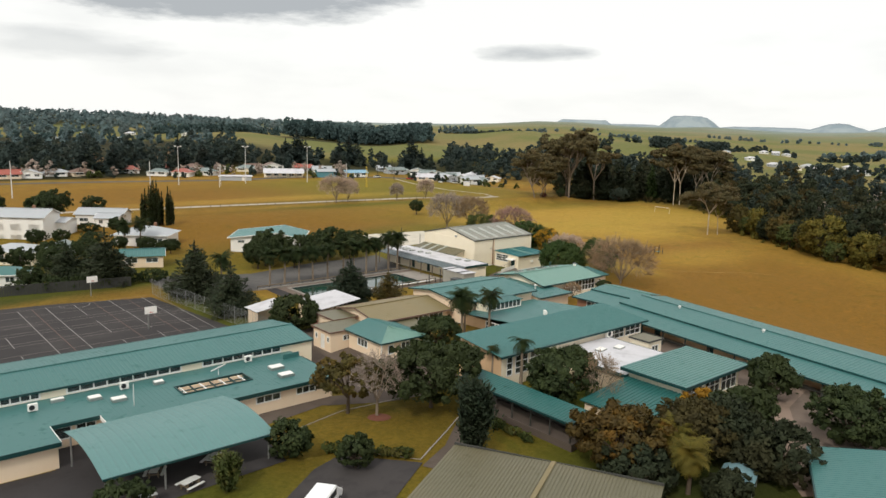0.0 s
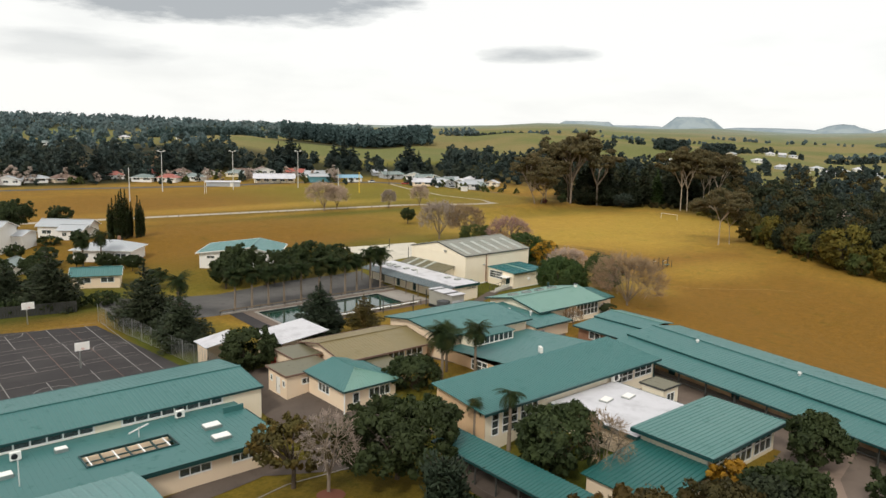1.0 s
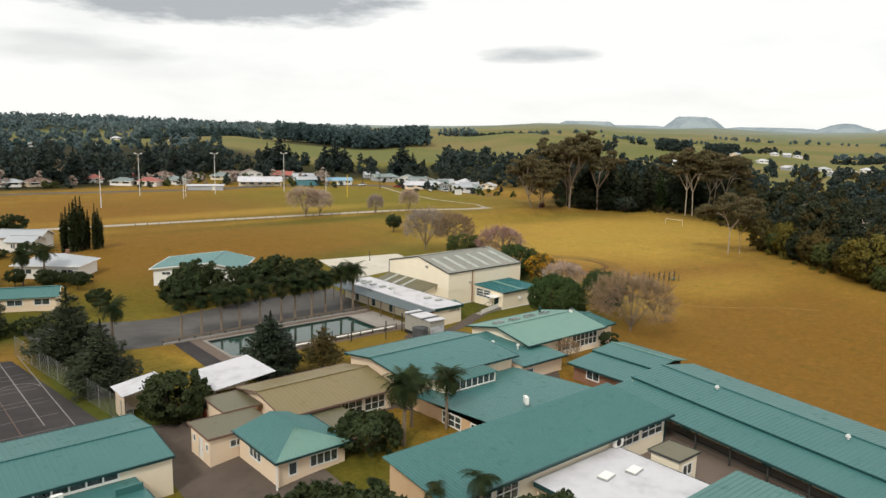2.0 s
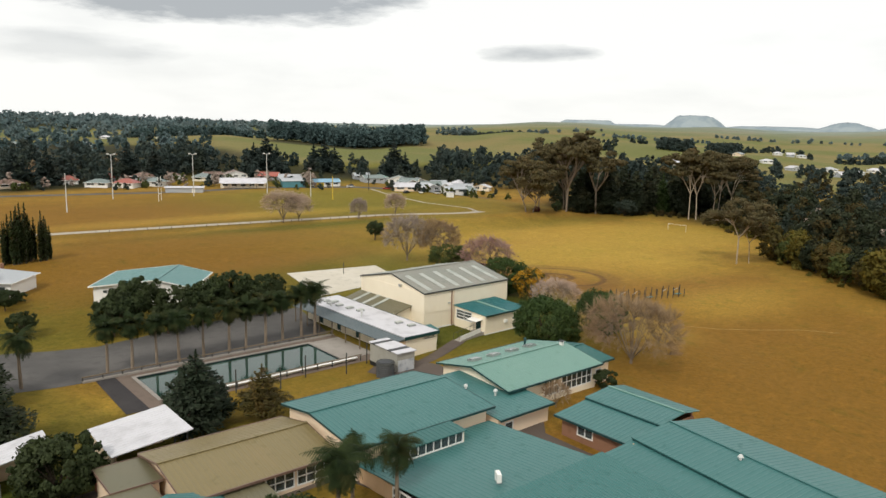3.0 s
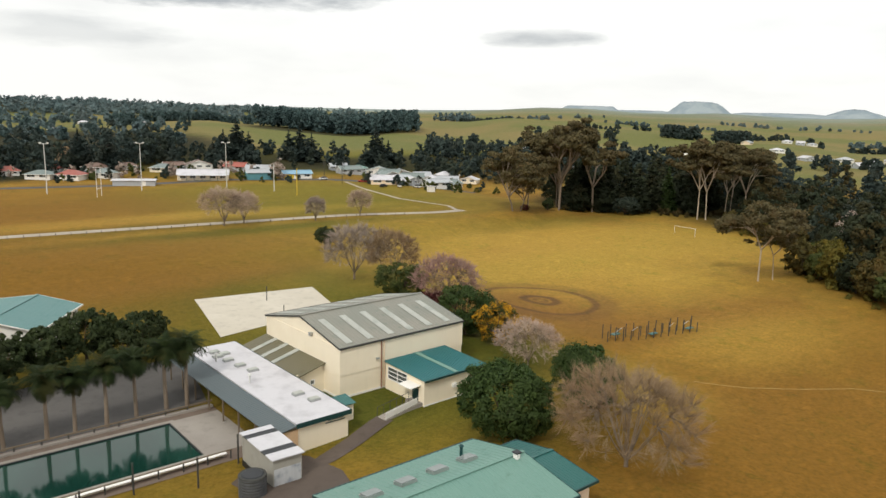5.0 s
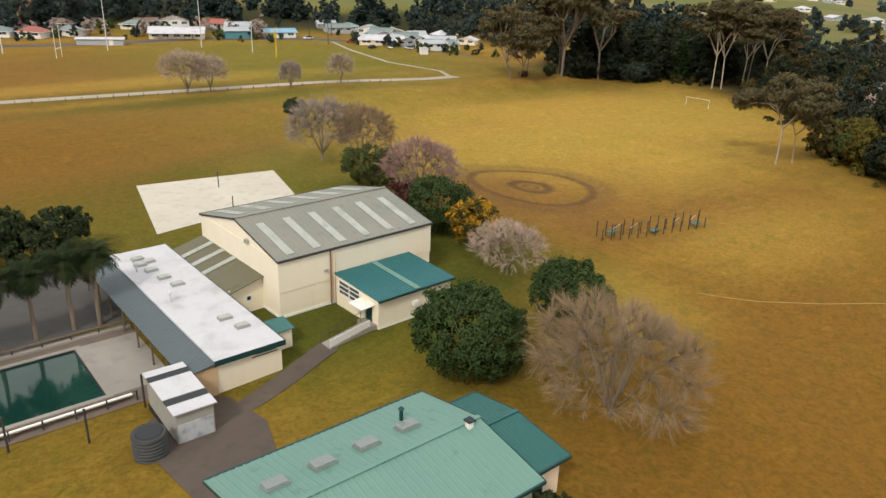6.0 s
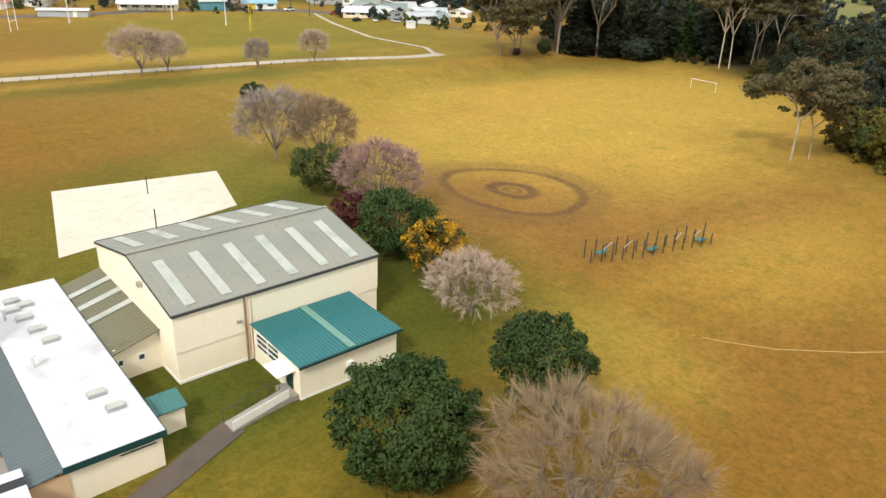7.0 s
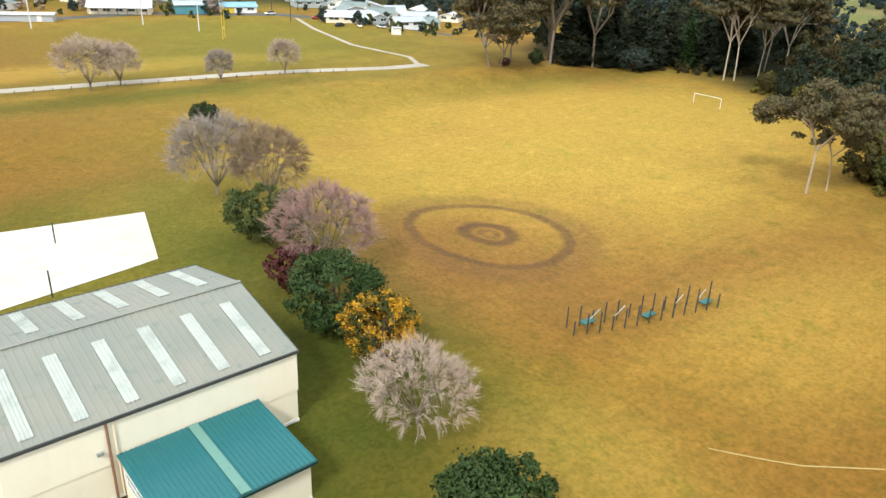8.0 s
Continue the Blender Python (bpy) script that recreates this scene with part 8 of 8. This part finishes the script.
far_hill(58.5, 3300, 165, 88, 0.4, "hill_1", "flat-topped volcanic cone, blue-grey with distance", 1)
far_hill(68.5, 3400, 170, 72, 0.15, "hill_2", "distant hill on the horizon, hazed blue-grey", 2, 1.3)
far_hill(74.0, 3400, 240, 92, 0.3, "hill_3", "distant hill on the horizon, hazed blue-grey", 3, 1.3)
far_hill(50.9, 3300, 120, 62, 0.65, "hill_4", "low distant hill, hazed blue-grey", 4, 1.3)
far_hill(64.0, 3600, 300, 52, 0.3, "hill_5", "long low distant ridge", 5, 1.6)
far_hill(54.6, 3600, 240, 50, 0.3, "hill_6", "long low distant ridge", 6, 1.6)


def hip_roof(parent, w, d, h, rise, over, material):
    """Four planes that meet in a short ridge along the longer side."""
    o, k = over, min(w, d) / 2
    x0, x1, y0, y1, z0, z1 = -o, w + o, -o, d + o, h - 0.08, h + rise
    a, b = ((k, d / 2), (w - k, d / 2)) if w >= d else ((w / 2, k), (w / 2, d - k))
    bm = bmesh.new()
    v = [bm.verts.new(q) for q in ((x0, y0, z0), (x1, y0, z0), (x1, y1, z0), (x0, y1, z0), (*a, z1), (*b, z1))]
    faces = ((0, 1, 5, 4), (1, 2, 5), (2, 3, 4, 5), (3, 0, 4)) if w >= d else ((0, 1, 4), (1, 2, 5, 4), (2, 3, 5), (3, 0, 4, 5))
    for f in faces:
        bm.faces.new([v[i] for i in f])
    bm.faces.new([v[i] for i in (3, 2, 1, 0)])
    roof = part("roof", bm, material, parent)
    part("gutter", boxes((x0 - 0.1, x1 + 0.1, y0 - 0.1, y0 - 0.004, z0 - 0.16, z0), (x0 - 0.1, x1 + 0.1, y1 + 0.004, y1 + 0.1, z0 - 0.16, z0),
                         (x0 - 0.1, x0 - 0.004, y0, y1, z0 - 0.16, z0), (x1 + 0.004, x1 + 0.1, y0, y1, z0 - 0.16, z0)), WHITE, roof)
    return roof


def house(x, y, rz, w, d, h, wall_mat, roof_mat, label, rise=1.4, storeys=1, axis="x", group="houses", glazed=True, hip=False, chimney=False):
    b = thing("house", label, "house", x, y, gz(x, y), rz, group)
    win = []
    for k in range(storeys):
        z = 1.0 + k * 2.7
        win += row_windows(1.0, w - 1.0, z, z + 1.1, max(2, int(w / 3.8)), 2, 1, 1.7)
    side = [(1.0, 2.4, 1.0, 2.1, 2, 1)] if d > 5 else []
    if hip:
        shell(b, w, d, h, wall_mat, {"s": win, "w": side} if glazed else {})
        roof = hip_roof(b, w, d, h, rise, 0.55, roof_mat)
    else:
        shell(b, w, d, h, wall_mat, {"s": win, "w": side} if glazed else {}, gable=(axis, rise, 0.5))
        roof = gable_roof(b, w, d, h, rise, 0.5, axis, 0.5, roof_mat, 0.8, WHITE, False)
    if chimney:
        part("chimney", boxes((w * 0.62, w * 0.62 + 0.6, d * 0.6, d * 0.6 + 0.7, h, h + rise + 0.7)), BRICK, b)
    return b


# houses west of the courts
house(33.5, 212.0, -38, 13.5, 9.0, 5.6, WHITE, SILVER_ROOF, "two-storey white house with a silver roof", 1.6, 2, chimney=True)
house(46.0, 210.5, -38, 5.0, 7.0, 3.6, WHITE, SILVER_ROOF, "white side wing of the two-storey house", 0.8)
house(27.5, 180.0, -38, 10.0, 7.5, 3.0, CREAM_LIGHT, SILVER_ROOF, "low cream bungalow with a grey roof", 1.2, hip=True)
house(39.5, 182.0, -38, 4.5, 5.5, 2.4, WHITE, GREY_ROOF, "grey-roofed garage with a dark door", 0.9, 1, "y")
house(57.2, 226.0, -38, 13.0, 7.0, 3.2, WHITE, SILVER_ROOF, "long white house with a silver roof", 1.4)
house(60.5, 219.0, -38, 6.0, 6.0, 2.7, WHITE, SILVER_ROOF, "white side building with a silver roof", 1.0)
house(57.0, 190.5, -38, 13.0, 9.0, 2.9, WHITE, SILVER_ROOF, "white bungalow with a pale silver hipped roof", 1.7, hip=True, chimney=True)
house(49.6, 161.5, -20, 8.6, 6.0, 2.6, CREAM, TEAL, "low building with a teal roof behind the courts", 1.0)
house(23.0, 156.0, -30, 7.0, 6.0, 2.6, WHITE, TEAL, "white cottage with a teal roof", 1.0, hip=True)
house(30.0, 228.0, -38, 14.0, 8.0, 3.6, WHITE, RED_ROOF, "white house with a red roof", 1.6)
house(10.0, 250.0, -38, 14.0, 8.0, 3.4, WHITE, SILVER_ROOF, "white house with a pale roof", 1.6)
house(16.0, 205.0, -38, 12.0, 8.0, 3.4, CREAM_LIGHT, RED_ROOF, "cream house with a faded red roof", 1.6)
# beyond the far road
club = house(188.6, 369.6, -26, 21.0, 8.0, 2.7, CREAM_LIGHT, WHITE_ROOF, "long low clubrooms with a bright white roof", 2.0)
part("veranda_roof", boxes((0.5, 20.5, -2.4, -0.52, 2.35, 2.47)), WHITE_ROOF, club, "white veranda roof")
for i in range(7):
    part("post", boxes((0.7 + i * 3.2, 0.85 + i * 3.2, -2.3, -2.15, -0.4, 2.35)), DARK_WOOD, club)
shed = house(159.6, 362.0, -26, 16.0, 4.4, 2.3, SILVER_ROOF, WHITE_ROOF, "low white-roofed sports shed of grey sheeting", 0.45, glazed=False)
part("door", boxes((11.2, 12.6, -0.05, -0.004, 0.0, 2.0)), WHITE, shed)
row_r = random.Random(12)
walls = [WHITE, CREAM_LIGHT, SILVER_ROOF, CREAM, WHITE]
roofs = [(RED_ROOF, "red"), (SILVER_ROOF, "silver-grey"), (BROWN_ROOF, "brown"), (WHITE_ROOF, "white"), (GREY_ROOF, "grey"), (SILVER_ROOF, "silver-grey"), (TEAL_OLD, "faded green")]


def suburb(spots, pale=False):
    for az, r in spots:
        x, y = polar(az, r)
        k = row_r.choice((1, 3, 3, 4, 5, 5)) if pale else row_r.choice((0, 0, 1, 2, 4, 4, 5, 6))
        house(x, y, -26 + row_r.uniform(-40, 40), row_r.uniform(8.0, 12.5), row_r.uniform(6.0, 8), row_r.uniform(2.1, 2.5), row_r.choice(walls), roofs[k][0],
              "distant suburban house with a %s roof" % roofs[k][1], row_r.uniform(1.3, 2.0), 1, row_r.choice("xxy"), hip=row_r.random() < 0.45)


suburb([(az + row_r.uniform(-0.4, 0.4), 366 + row_r.uniform(-4, 10)) for az in (0.6, 2.4, 4.2, 6.0, 7.8, 13.2, 15.4, 17.4)])
suburb([(20.6, 392), (21.6, 398), (22.9, 402), (25.4, 398), (27.0, 388), (18.4, 400), (16.4, 396), (14.2, 392), (11.6, 384)])
suburb([(32.6 + i * 0.9 + row_r.uniform(-0.3, 0.3), 392 + row_r.uniform(-8, 20)) for i in range(5)])
suburb([(35.9, 352), (37.2, 356), (38.4, 352), (36.6, 372), (38.0, 378), (39.3, 366), (40.4, 378), (39.0, 392), (40.9, 396), (37.2, 398), (41.6, 362), (40.3, 352), (42.2, 386)], True)
suburb([(47.0, 560), (49.5, 470), (50.4, 480), (60.5, 640), (65.5, 640), (66.8, 620), (67.6, 660), (68.6, 600), (69.4, 640), (63.5, 690), (71.5, 600), (70.3, 690), (62.0, 760), (57.0, 600), (65.0, 930), (65.8, 960), (64.2, 950)], True)
suburb([(12.0, 900), (15.0, 880), (17.0, 930), (9.0, 700), (13.6, 690), (18.6, 760), (5.0, 760)], True)
house(216.0, 358.8, -14, 11, 6, 3.4, painted("faded_teal_wall", (0.10, 0.26, 0.30), 0.6), SILVER_ROOF, "small teal-walled building with a grey roof", 1.2, glazed=False)
shop = house(232.0, 355.2, -14, 13, 6.5, 2.5, WHITE, painted("pale_blue_roof", (0.22, 0.38, 0.50), 0.5), "white shop with a pale blue roof and a yellow end", 1.3)
part("yellow_panel", boxes((0.0, 4.6, -0.06, -0.004, 0.0, 2.4)), YELLOW_PAINT, shop, "yellow painted panel")
house(275.0, 303.0, -10, 11, 7, 2.5, WHITE, SILVER_ROOF, "white cottage at the end of the street", 1.2)
booth = thing("booth", "small white sentry-like booth beside the track", "booth", 263.8, 288.0, gz(263.8, 288.0), -20)
part("body", boxes((-1.4, 1.4, -1.2, 1.2, -0.3, 2.2)), WHITE, booth)
part("roof", boxes((-1.6, 1.6, -1.4, 1.4, 2.203, 2.35)), WHITE_ROOF, booth)


def parked_car(x, y, rz, colour, paint):
    c = thing("car", "small %s car parked beside the houses" % colour, "car", x, y, gz(x, y), rz, "parked cars")
    bm = bmesh.new()
    box(bm, -2.0, 2.0, -0.8, 0.8, 0.3, 0.85)
    bmesh.ops.bevel(bm, geom=bm.edges[:], offset=0.12, segments=2, affect="EDGES")
    part("body", bm, paint, c)
    bm = bmesh.new()
    slab(bm, [(-1.5, -0.72, 0.86), (1.0, -0.72, 0.86), (1.0, 0.72, 0.86), (-1.5, 0.72, 0.86)], 0.02)
    cabin = [bm.verts.new(q) for q in ((-1.6, -0.74, 0.85), (1.1, -0.74, 0.85), (1.1, 0.74, 0.85), (-1.6, 0.74, 0.85), (-1.1, -0.6, 1.4), (0.4, -0.6, 1.4), (0.4, 0.6, 1.4), (-1.1, 0.6, 1.4))]
    for f in ((4, 5, 6, 7), (0, 1, 5, 4), (1, 2, 6, 5), (2, 3, 7, 6), (3, 0, 4, 7)):
        bm.faces.new([cabin[i] for i in f])
    part("cabin", bm, BLACK, c, "dark glazed cabin")
    for wx in (-1.25, 1.25):
        for wy in (-0.72, 0.72):
            part("wheel", tubes(((wx, wy - 0.1, 0.3), (wx, wy + 0.1, 0.3), 0.3, None, 10)), BLACK, c)


for i, (x, y) in enumerate(((256, 311), (262, 307.5), (268.5, 303.5), (258, 330), (247, 346))):
    parked_car(x, y, 20 + 40 * i, ("black", "white", "silver", "red", "white")[i], (BLACK, WHITE, PALE_METAL, RED_PAINT, WHITE)[i])
for x, y in ((246.5, 329), (249, 348.5), (262, 352)):
    p = thing("power_pole", "tall dark timber power pole with a crossarm", "power pole", x, y, gz(x, y), 30, "power poles")
    part("pole", tubes(((0, 0, -0.3), (0, 0, 9.5), 0.16, 0.11)), DARK_WOOD, p)
    part("crossarm", boxes((-1.1, 1.1, -0.06, 0.06, 8.8, 8.95)), DARK_WOOD, p)
tb = thing("school_hall", "white-walled hall with a broad low teal roof behind the palms", "hall", 77.6, 168.2, 0.6, -36)
shell(tb, 17.0, 13.0, 3.0, WHITE, {"s": [(1.6, 3.4, 1.6, 2.3, 2, 1)], "e": [(0.8 + i * 2.6, 2.8 + i * 2.6, 0.4, 2.6, 2, 1) for i in range(5)]}, gable=("y", 1.3, 0.66))
gable_roof(tb, 17.0, 13.0, 3.0, 1.3, 0.66, "y", 0.6, TEAL_BLUE, 0.5, WHITE)


# ---- fittings of the fields and courts ----
def mast(x, y, h, twin=True):
    t = thing("floodlight_mast", "tall pale floodlight mast beside the sports field", "floodlight mast", x, y, gz(x, y), 0, "floodlight masts")
    part("pole", tubes(((0, 0, -0.3), (0, 0, h), 0.22, 0.12)), PALE_METAL, t)
    if twin:
        part("arm", tubes(((-1.2, 0.6, h), (1.2, -0.6, h), 0.08)), PALE_METAL, t)
        for s in (-1, 1):
            part("lamp", boxes((s * 1.1 - 0.4, s * 1.1 + 0.4, -s * 0.55 - 0.3, -s * 0.55 + 0.3, h + 0.05, h + 0.5)), PALE_METAL, t)


for x, y, h, tw in ((106.4, 308.0, 13.5, False), (132.6, 346.0, 18, True), (164.6, 342, 18, True), (197.3, 338.5, 18, True), (57.3, 313.5, 14, False)):
    mast(x, y, h, tw)
mast(208, 318, 11, False)


def goal_posts(x, y, rz, w, h, bar, mat, label, r=0.09):
    t = thing("goal_posts", label, "goal posts", x, y, gz(x, y), rz)
    for s in (-0.5, 0.5):
        part("post", tubes(((w * s, 0, -0.3), (w * s, 0, h), r)), mat, t)
    part("crossbar", tubes(((-w / 2, 0, bar), (w / 2, 0, bar), r)), mat, t)


goal_posts(208.8, 301, 60, 5.6, 10, 3.0, YELLOW_PAINT, "tall yellow rugby posts on the far field")
goal_posts(146.0, 330, 60, 5.6, 10, 3.0, WHITE, "tall white rugby posts on the far field")
goal_posts(275.5, 176.6, -89, 7.2, 2.4, 2.4, WHITE, "white football goal frame on the field", 0.05)
st = thing("net_posts", "two dark posts for a volleyball net", "net posts", 126.0, 158.0, 0)
part("post", tubes(((0, -3.4, -0.8), (0, -3.4, 2.5), 0.08)), DARK_WOOD, st)
part("post", tubes(((3.4, 9.4, -0.8), (3.4, 9.4, 2.5), 0.08)), DARK_WOOD, st)

# the trim-trail frame of poles
tr = thing("climbing_frame", "row of dark timber poles with rails and green panels", "climbing frame", 165.6, 121.0, gz(170, 120))
n_pole = 13
for i in range(n_pole):
    f = i / (n_pole - 1)
    for row in (0, 1):
        x, y = f * 18.6 + row * 0.7, -f * 4.6 + row * 1.6
        z = gz(165.6 + x, 121 + y) - gz(170, 120)
        part("pole", tubes(((x, y, z - 0.3), (x, y, z + (2.4 if (i + row) % 3 else 1.7)), 0.08, None, 6)), DARK_WOOD, tr)
for i in (1, 3, 8, 10):
    f = i / 12
    x, y = f * 18.6, -f * 4.6
    z = gz(165.6 + x, 121 + y) - gz(170, 120)
    part("rail", tubes(((x, y, z + 1.6), (x + 2.9, y + 0.9, z + 1.6), 0.05, None, 6)), STEEL, tr)
for i, k in ((1, 0.9), (6, 0.4), (11, 0.5)):
    x, y = i / 12 * 18.6, -i / 12 * 4.6
    z = gz(165.6 + x, 121 + y) - gz(170, 120)
    part("panel", boxes((x, x + 1.7, y + 0.3, y + 1.1, z + k, z + k + 0.1)), TEAL_DARK, tr, "teal panel")

# painted lines on the field
strip("field_line", [(161.5, 103.0), (166, 97.5), (172, 92.5), (178, 88.5), (182, 83)], 0.16, LINE_GRASS, "curved white line on the playing field", "field line", 0.03)
strip("field_line", [(150, 42), (190, 52)], 0.2, LINE_GRASS, "white line on the playing field", "field line", 0.03)

# the netball courts: lines, hoops and mesh fence
cl = thing("court_lines", "worn white and faint netball court lines", "court markings", 0, 0, 0, kind="structure")
for x, y0, y1 in ((24.9, 104.8, 133.6), (29.1, 104.9, 133.9), (33.4, 125.5, 133.2), (33.6, 113.4, 121.3), (33.7, 103.4, 108.4), (39.1, 124.9, 133.9), (39.3, 112.5, 124.7),
                  (39.3, 103.4, 110.1), (44.5, 105.7, 132.8), (47.1, 103.8, 133.9), (20.5, 112.4, 118.4), (20.5, 102.2, 108.1), (12.0, 100.0, 133.0), (7.6, 100.0, 133.0), (3.0, 108.0, 118.0)):
    strip("line", [(x, y0), (x, y1)], 0.12, LINE, "", "", 0.05, parent=cl)
for y in (104.2, 108.6, 113.2, 114.6, 118.6, 120.0, 123.6, 125.2, 129.4, 133.8):
    strip("line", [(-4, y - 0.2), (46.5, y)], 0.11, LINE_FAINT, "", "", 0.045, parent=cl)
for x, y, sgn in ((33.7, 104.0, 1), (20.5, 104.0, 1), (33.5, 133.6, -1), (44.5, 119.0, 1)):
    arc = [(x + 2.4 * math.cos(a), y + sgn * 2.4 * math.sin(a)) for a in np.linspace(0, math.pi, 15)]
    strip("arc", arc, 0.1, LINE, "", "", 0.055, parent=cl)
for x in (27, 36.5, 42, 16, 8):
    strip("line", [(x, 103), (x, 134)], 0.1, LINE_RED, "", "", 0.047, parent=cl)


def hoop(x, y, rz):
    t = thing("basketball_hoop", "white basketball backboard on a bent steel post", "basketball hoop", x, y, gz(x, y), rz, "basketball hoops")
    part("post", tubes(((0, 1.2, -0.3), (0, 1.2, 2.6), 0.09), ((0, 1.2, 2.6), (0, 0.1, 3.2), 0.07)), STEEL, t)
    part("backboard", boxes((-0.9, 0.9, -0.03, 0.05, 2.75, 3.85)), WHITE, t)
    bm = bmesh.new()
    for k in range(14):
        a, b2 = k * math.tau / 14, (k + 1) * math.tau / 14
        tube(bm, (0.23 * math.cos(a), -0.3 + 0.23 * math.sin(a), 3.05), (0.23 * math.cos(b2), -0.3 + 0.23 * math.sin(b2), 3.05), 0.02, None, 5)
    part("ring", bm, RED_PAINT, t)


hoop(38.6, 110.6, 0), hoop(37.6, 137.6, 0)


def mesh_fence(line, h, label):
    t = thing("mesh_fence", label, "fence", 0, 0, 0, 0, "mesh fences")
    for (x0, y0), (x1, y1) in zip(line, line[1:]):
        n = max(1, int(math.hypot(x1 - x0, y1 - y0) / 3))
        for i in range(n + 1):
            x, y = x0 + (x1 - x0) * i / n, y0 + (y1 - y0) * i / n
            part("post", tubes(((x, y, gz(x, y) - 0.3), (x, y, gz(x, y) + h), 0.04, None, 6)), STEEL, t)
        bm = bmesh.new()
        L = math.hypot(x1 - x0, y1 - y0)
        for k in range(int(L / 0.22)):
            f = k * 0.22 / L
            x, y = x0 + (x1 - x0) * f, y0 + (y1 - y0) * f
            tube(bm, (x, y, gz(x, y) + 0.05), (x, y, gz(x, y) + h), 0.008, None, 3)
        for k in range(int(h / 0.25) + 1):
            tube(bm, (x0, y0, gz(x0, y0) + 0.05 + k * 0.25), (x1, y1, gz(x1, y1) + 0.05 + k * 0.25), 0.01 if k else 0.02, None, 3)
        part("netting", bm, STEEL, t)


mesh_fence([(47.0, 134.5), (51.0, 104.5), (51.5, 98.0)], 2.8, "tall wire-mesh fence beside the netball courts")
hedge = broadleaf(73, 2.6, 3.2, LEAF_DARK, "dense clipped dark garden hedge", 2200, 0.32, 0.0, 40, name="hedge", group="garden hedges")
place(hedge, 33.0, 147.6)
for i, (x, y) in enumerate(((37.5, 147.0), (42.0, 146.2), (46.0, 146.0), (28.5, 148.6), (51.0, 145.5), (66.0, 178.0), (62.5, 181.5), (47.0, 186.0), (50.0, 184.0), (36.0, 190.0), (57.0, 212.0), (43.5, 206.0))):
    also(hedge, x, y, i * 70, 0.9)
fb = thing("timber_fence", "dark close-boarded timber fence behind the courts", "fence", 0, 0, 0)
x0, y0, x1, y1 = 10.0, 149.0, 46.0, 143.0
for i in range(90):
    f = i / 90
    x, y = x0 + (x1 - x0) * f, y0 + (y1 - y0) * f
    part("board", boxes((x, x + 0.36, y - 0.03, y + 0.03, gz(x, y) - 0.2, gz(x, y) + 1.9)), DARK_WOOD, fb)
lf = thing("post_and_wire_fence", "row of small timber posts along the gravel lane", "fence", 0, 0, 0)
for i in range(34):
    x = 100 + i * 3.4
    y = 246.6 - (x - 127) * 0.108
    part("post", boxes((x, x + 0.1, y, y + 0.1, gz(x, y) - 0.2, gz(x, y) + 0.7)), DARK_WOOD, lf)
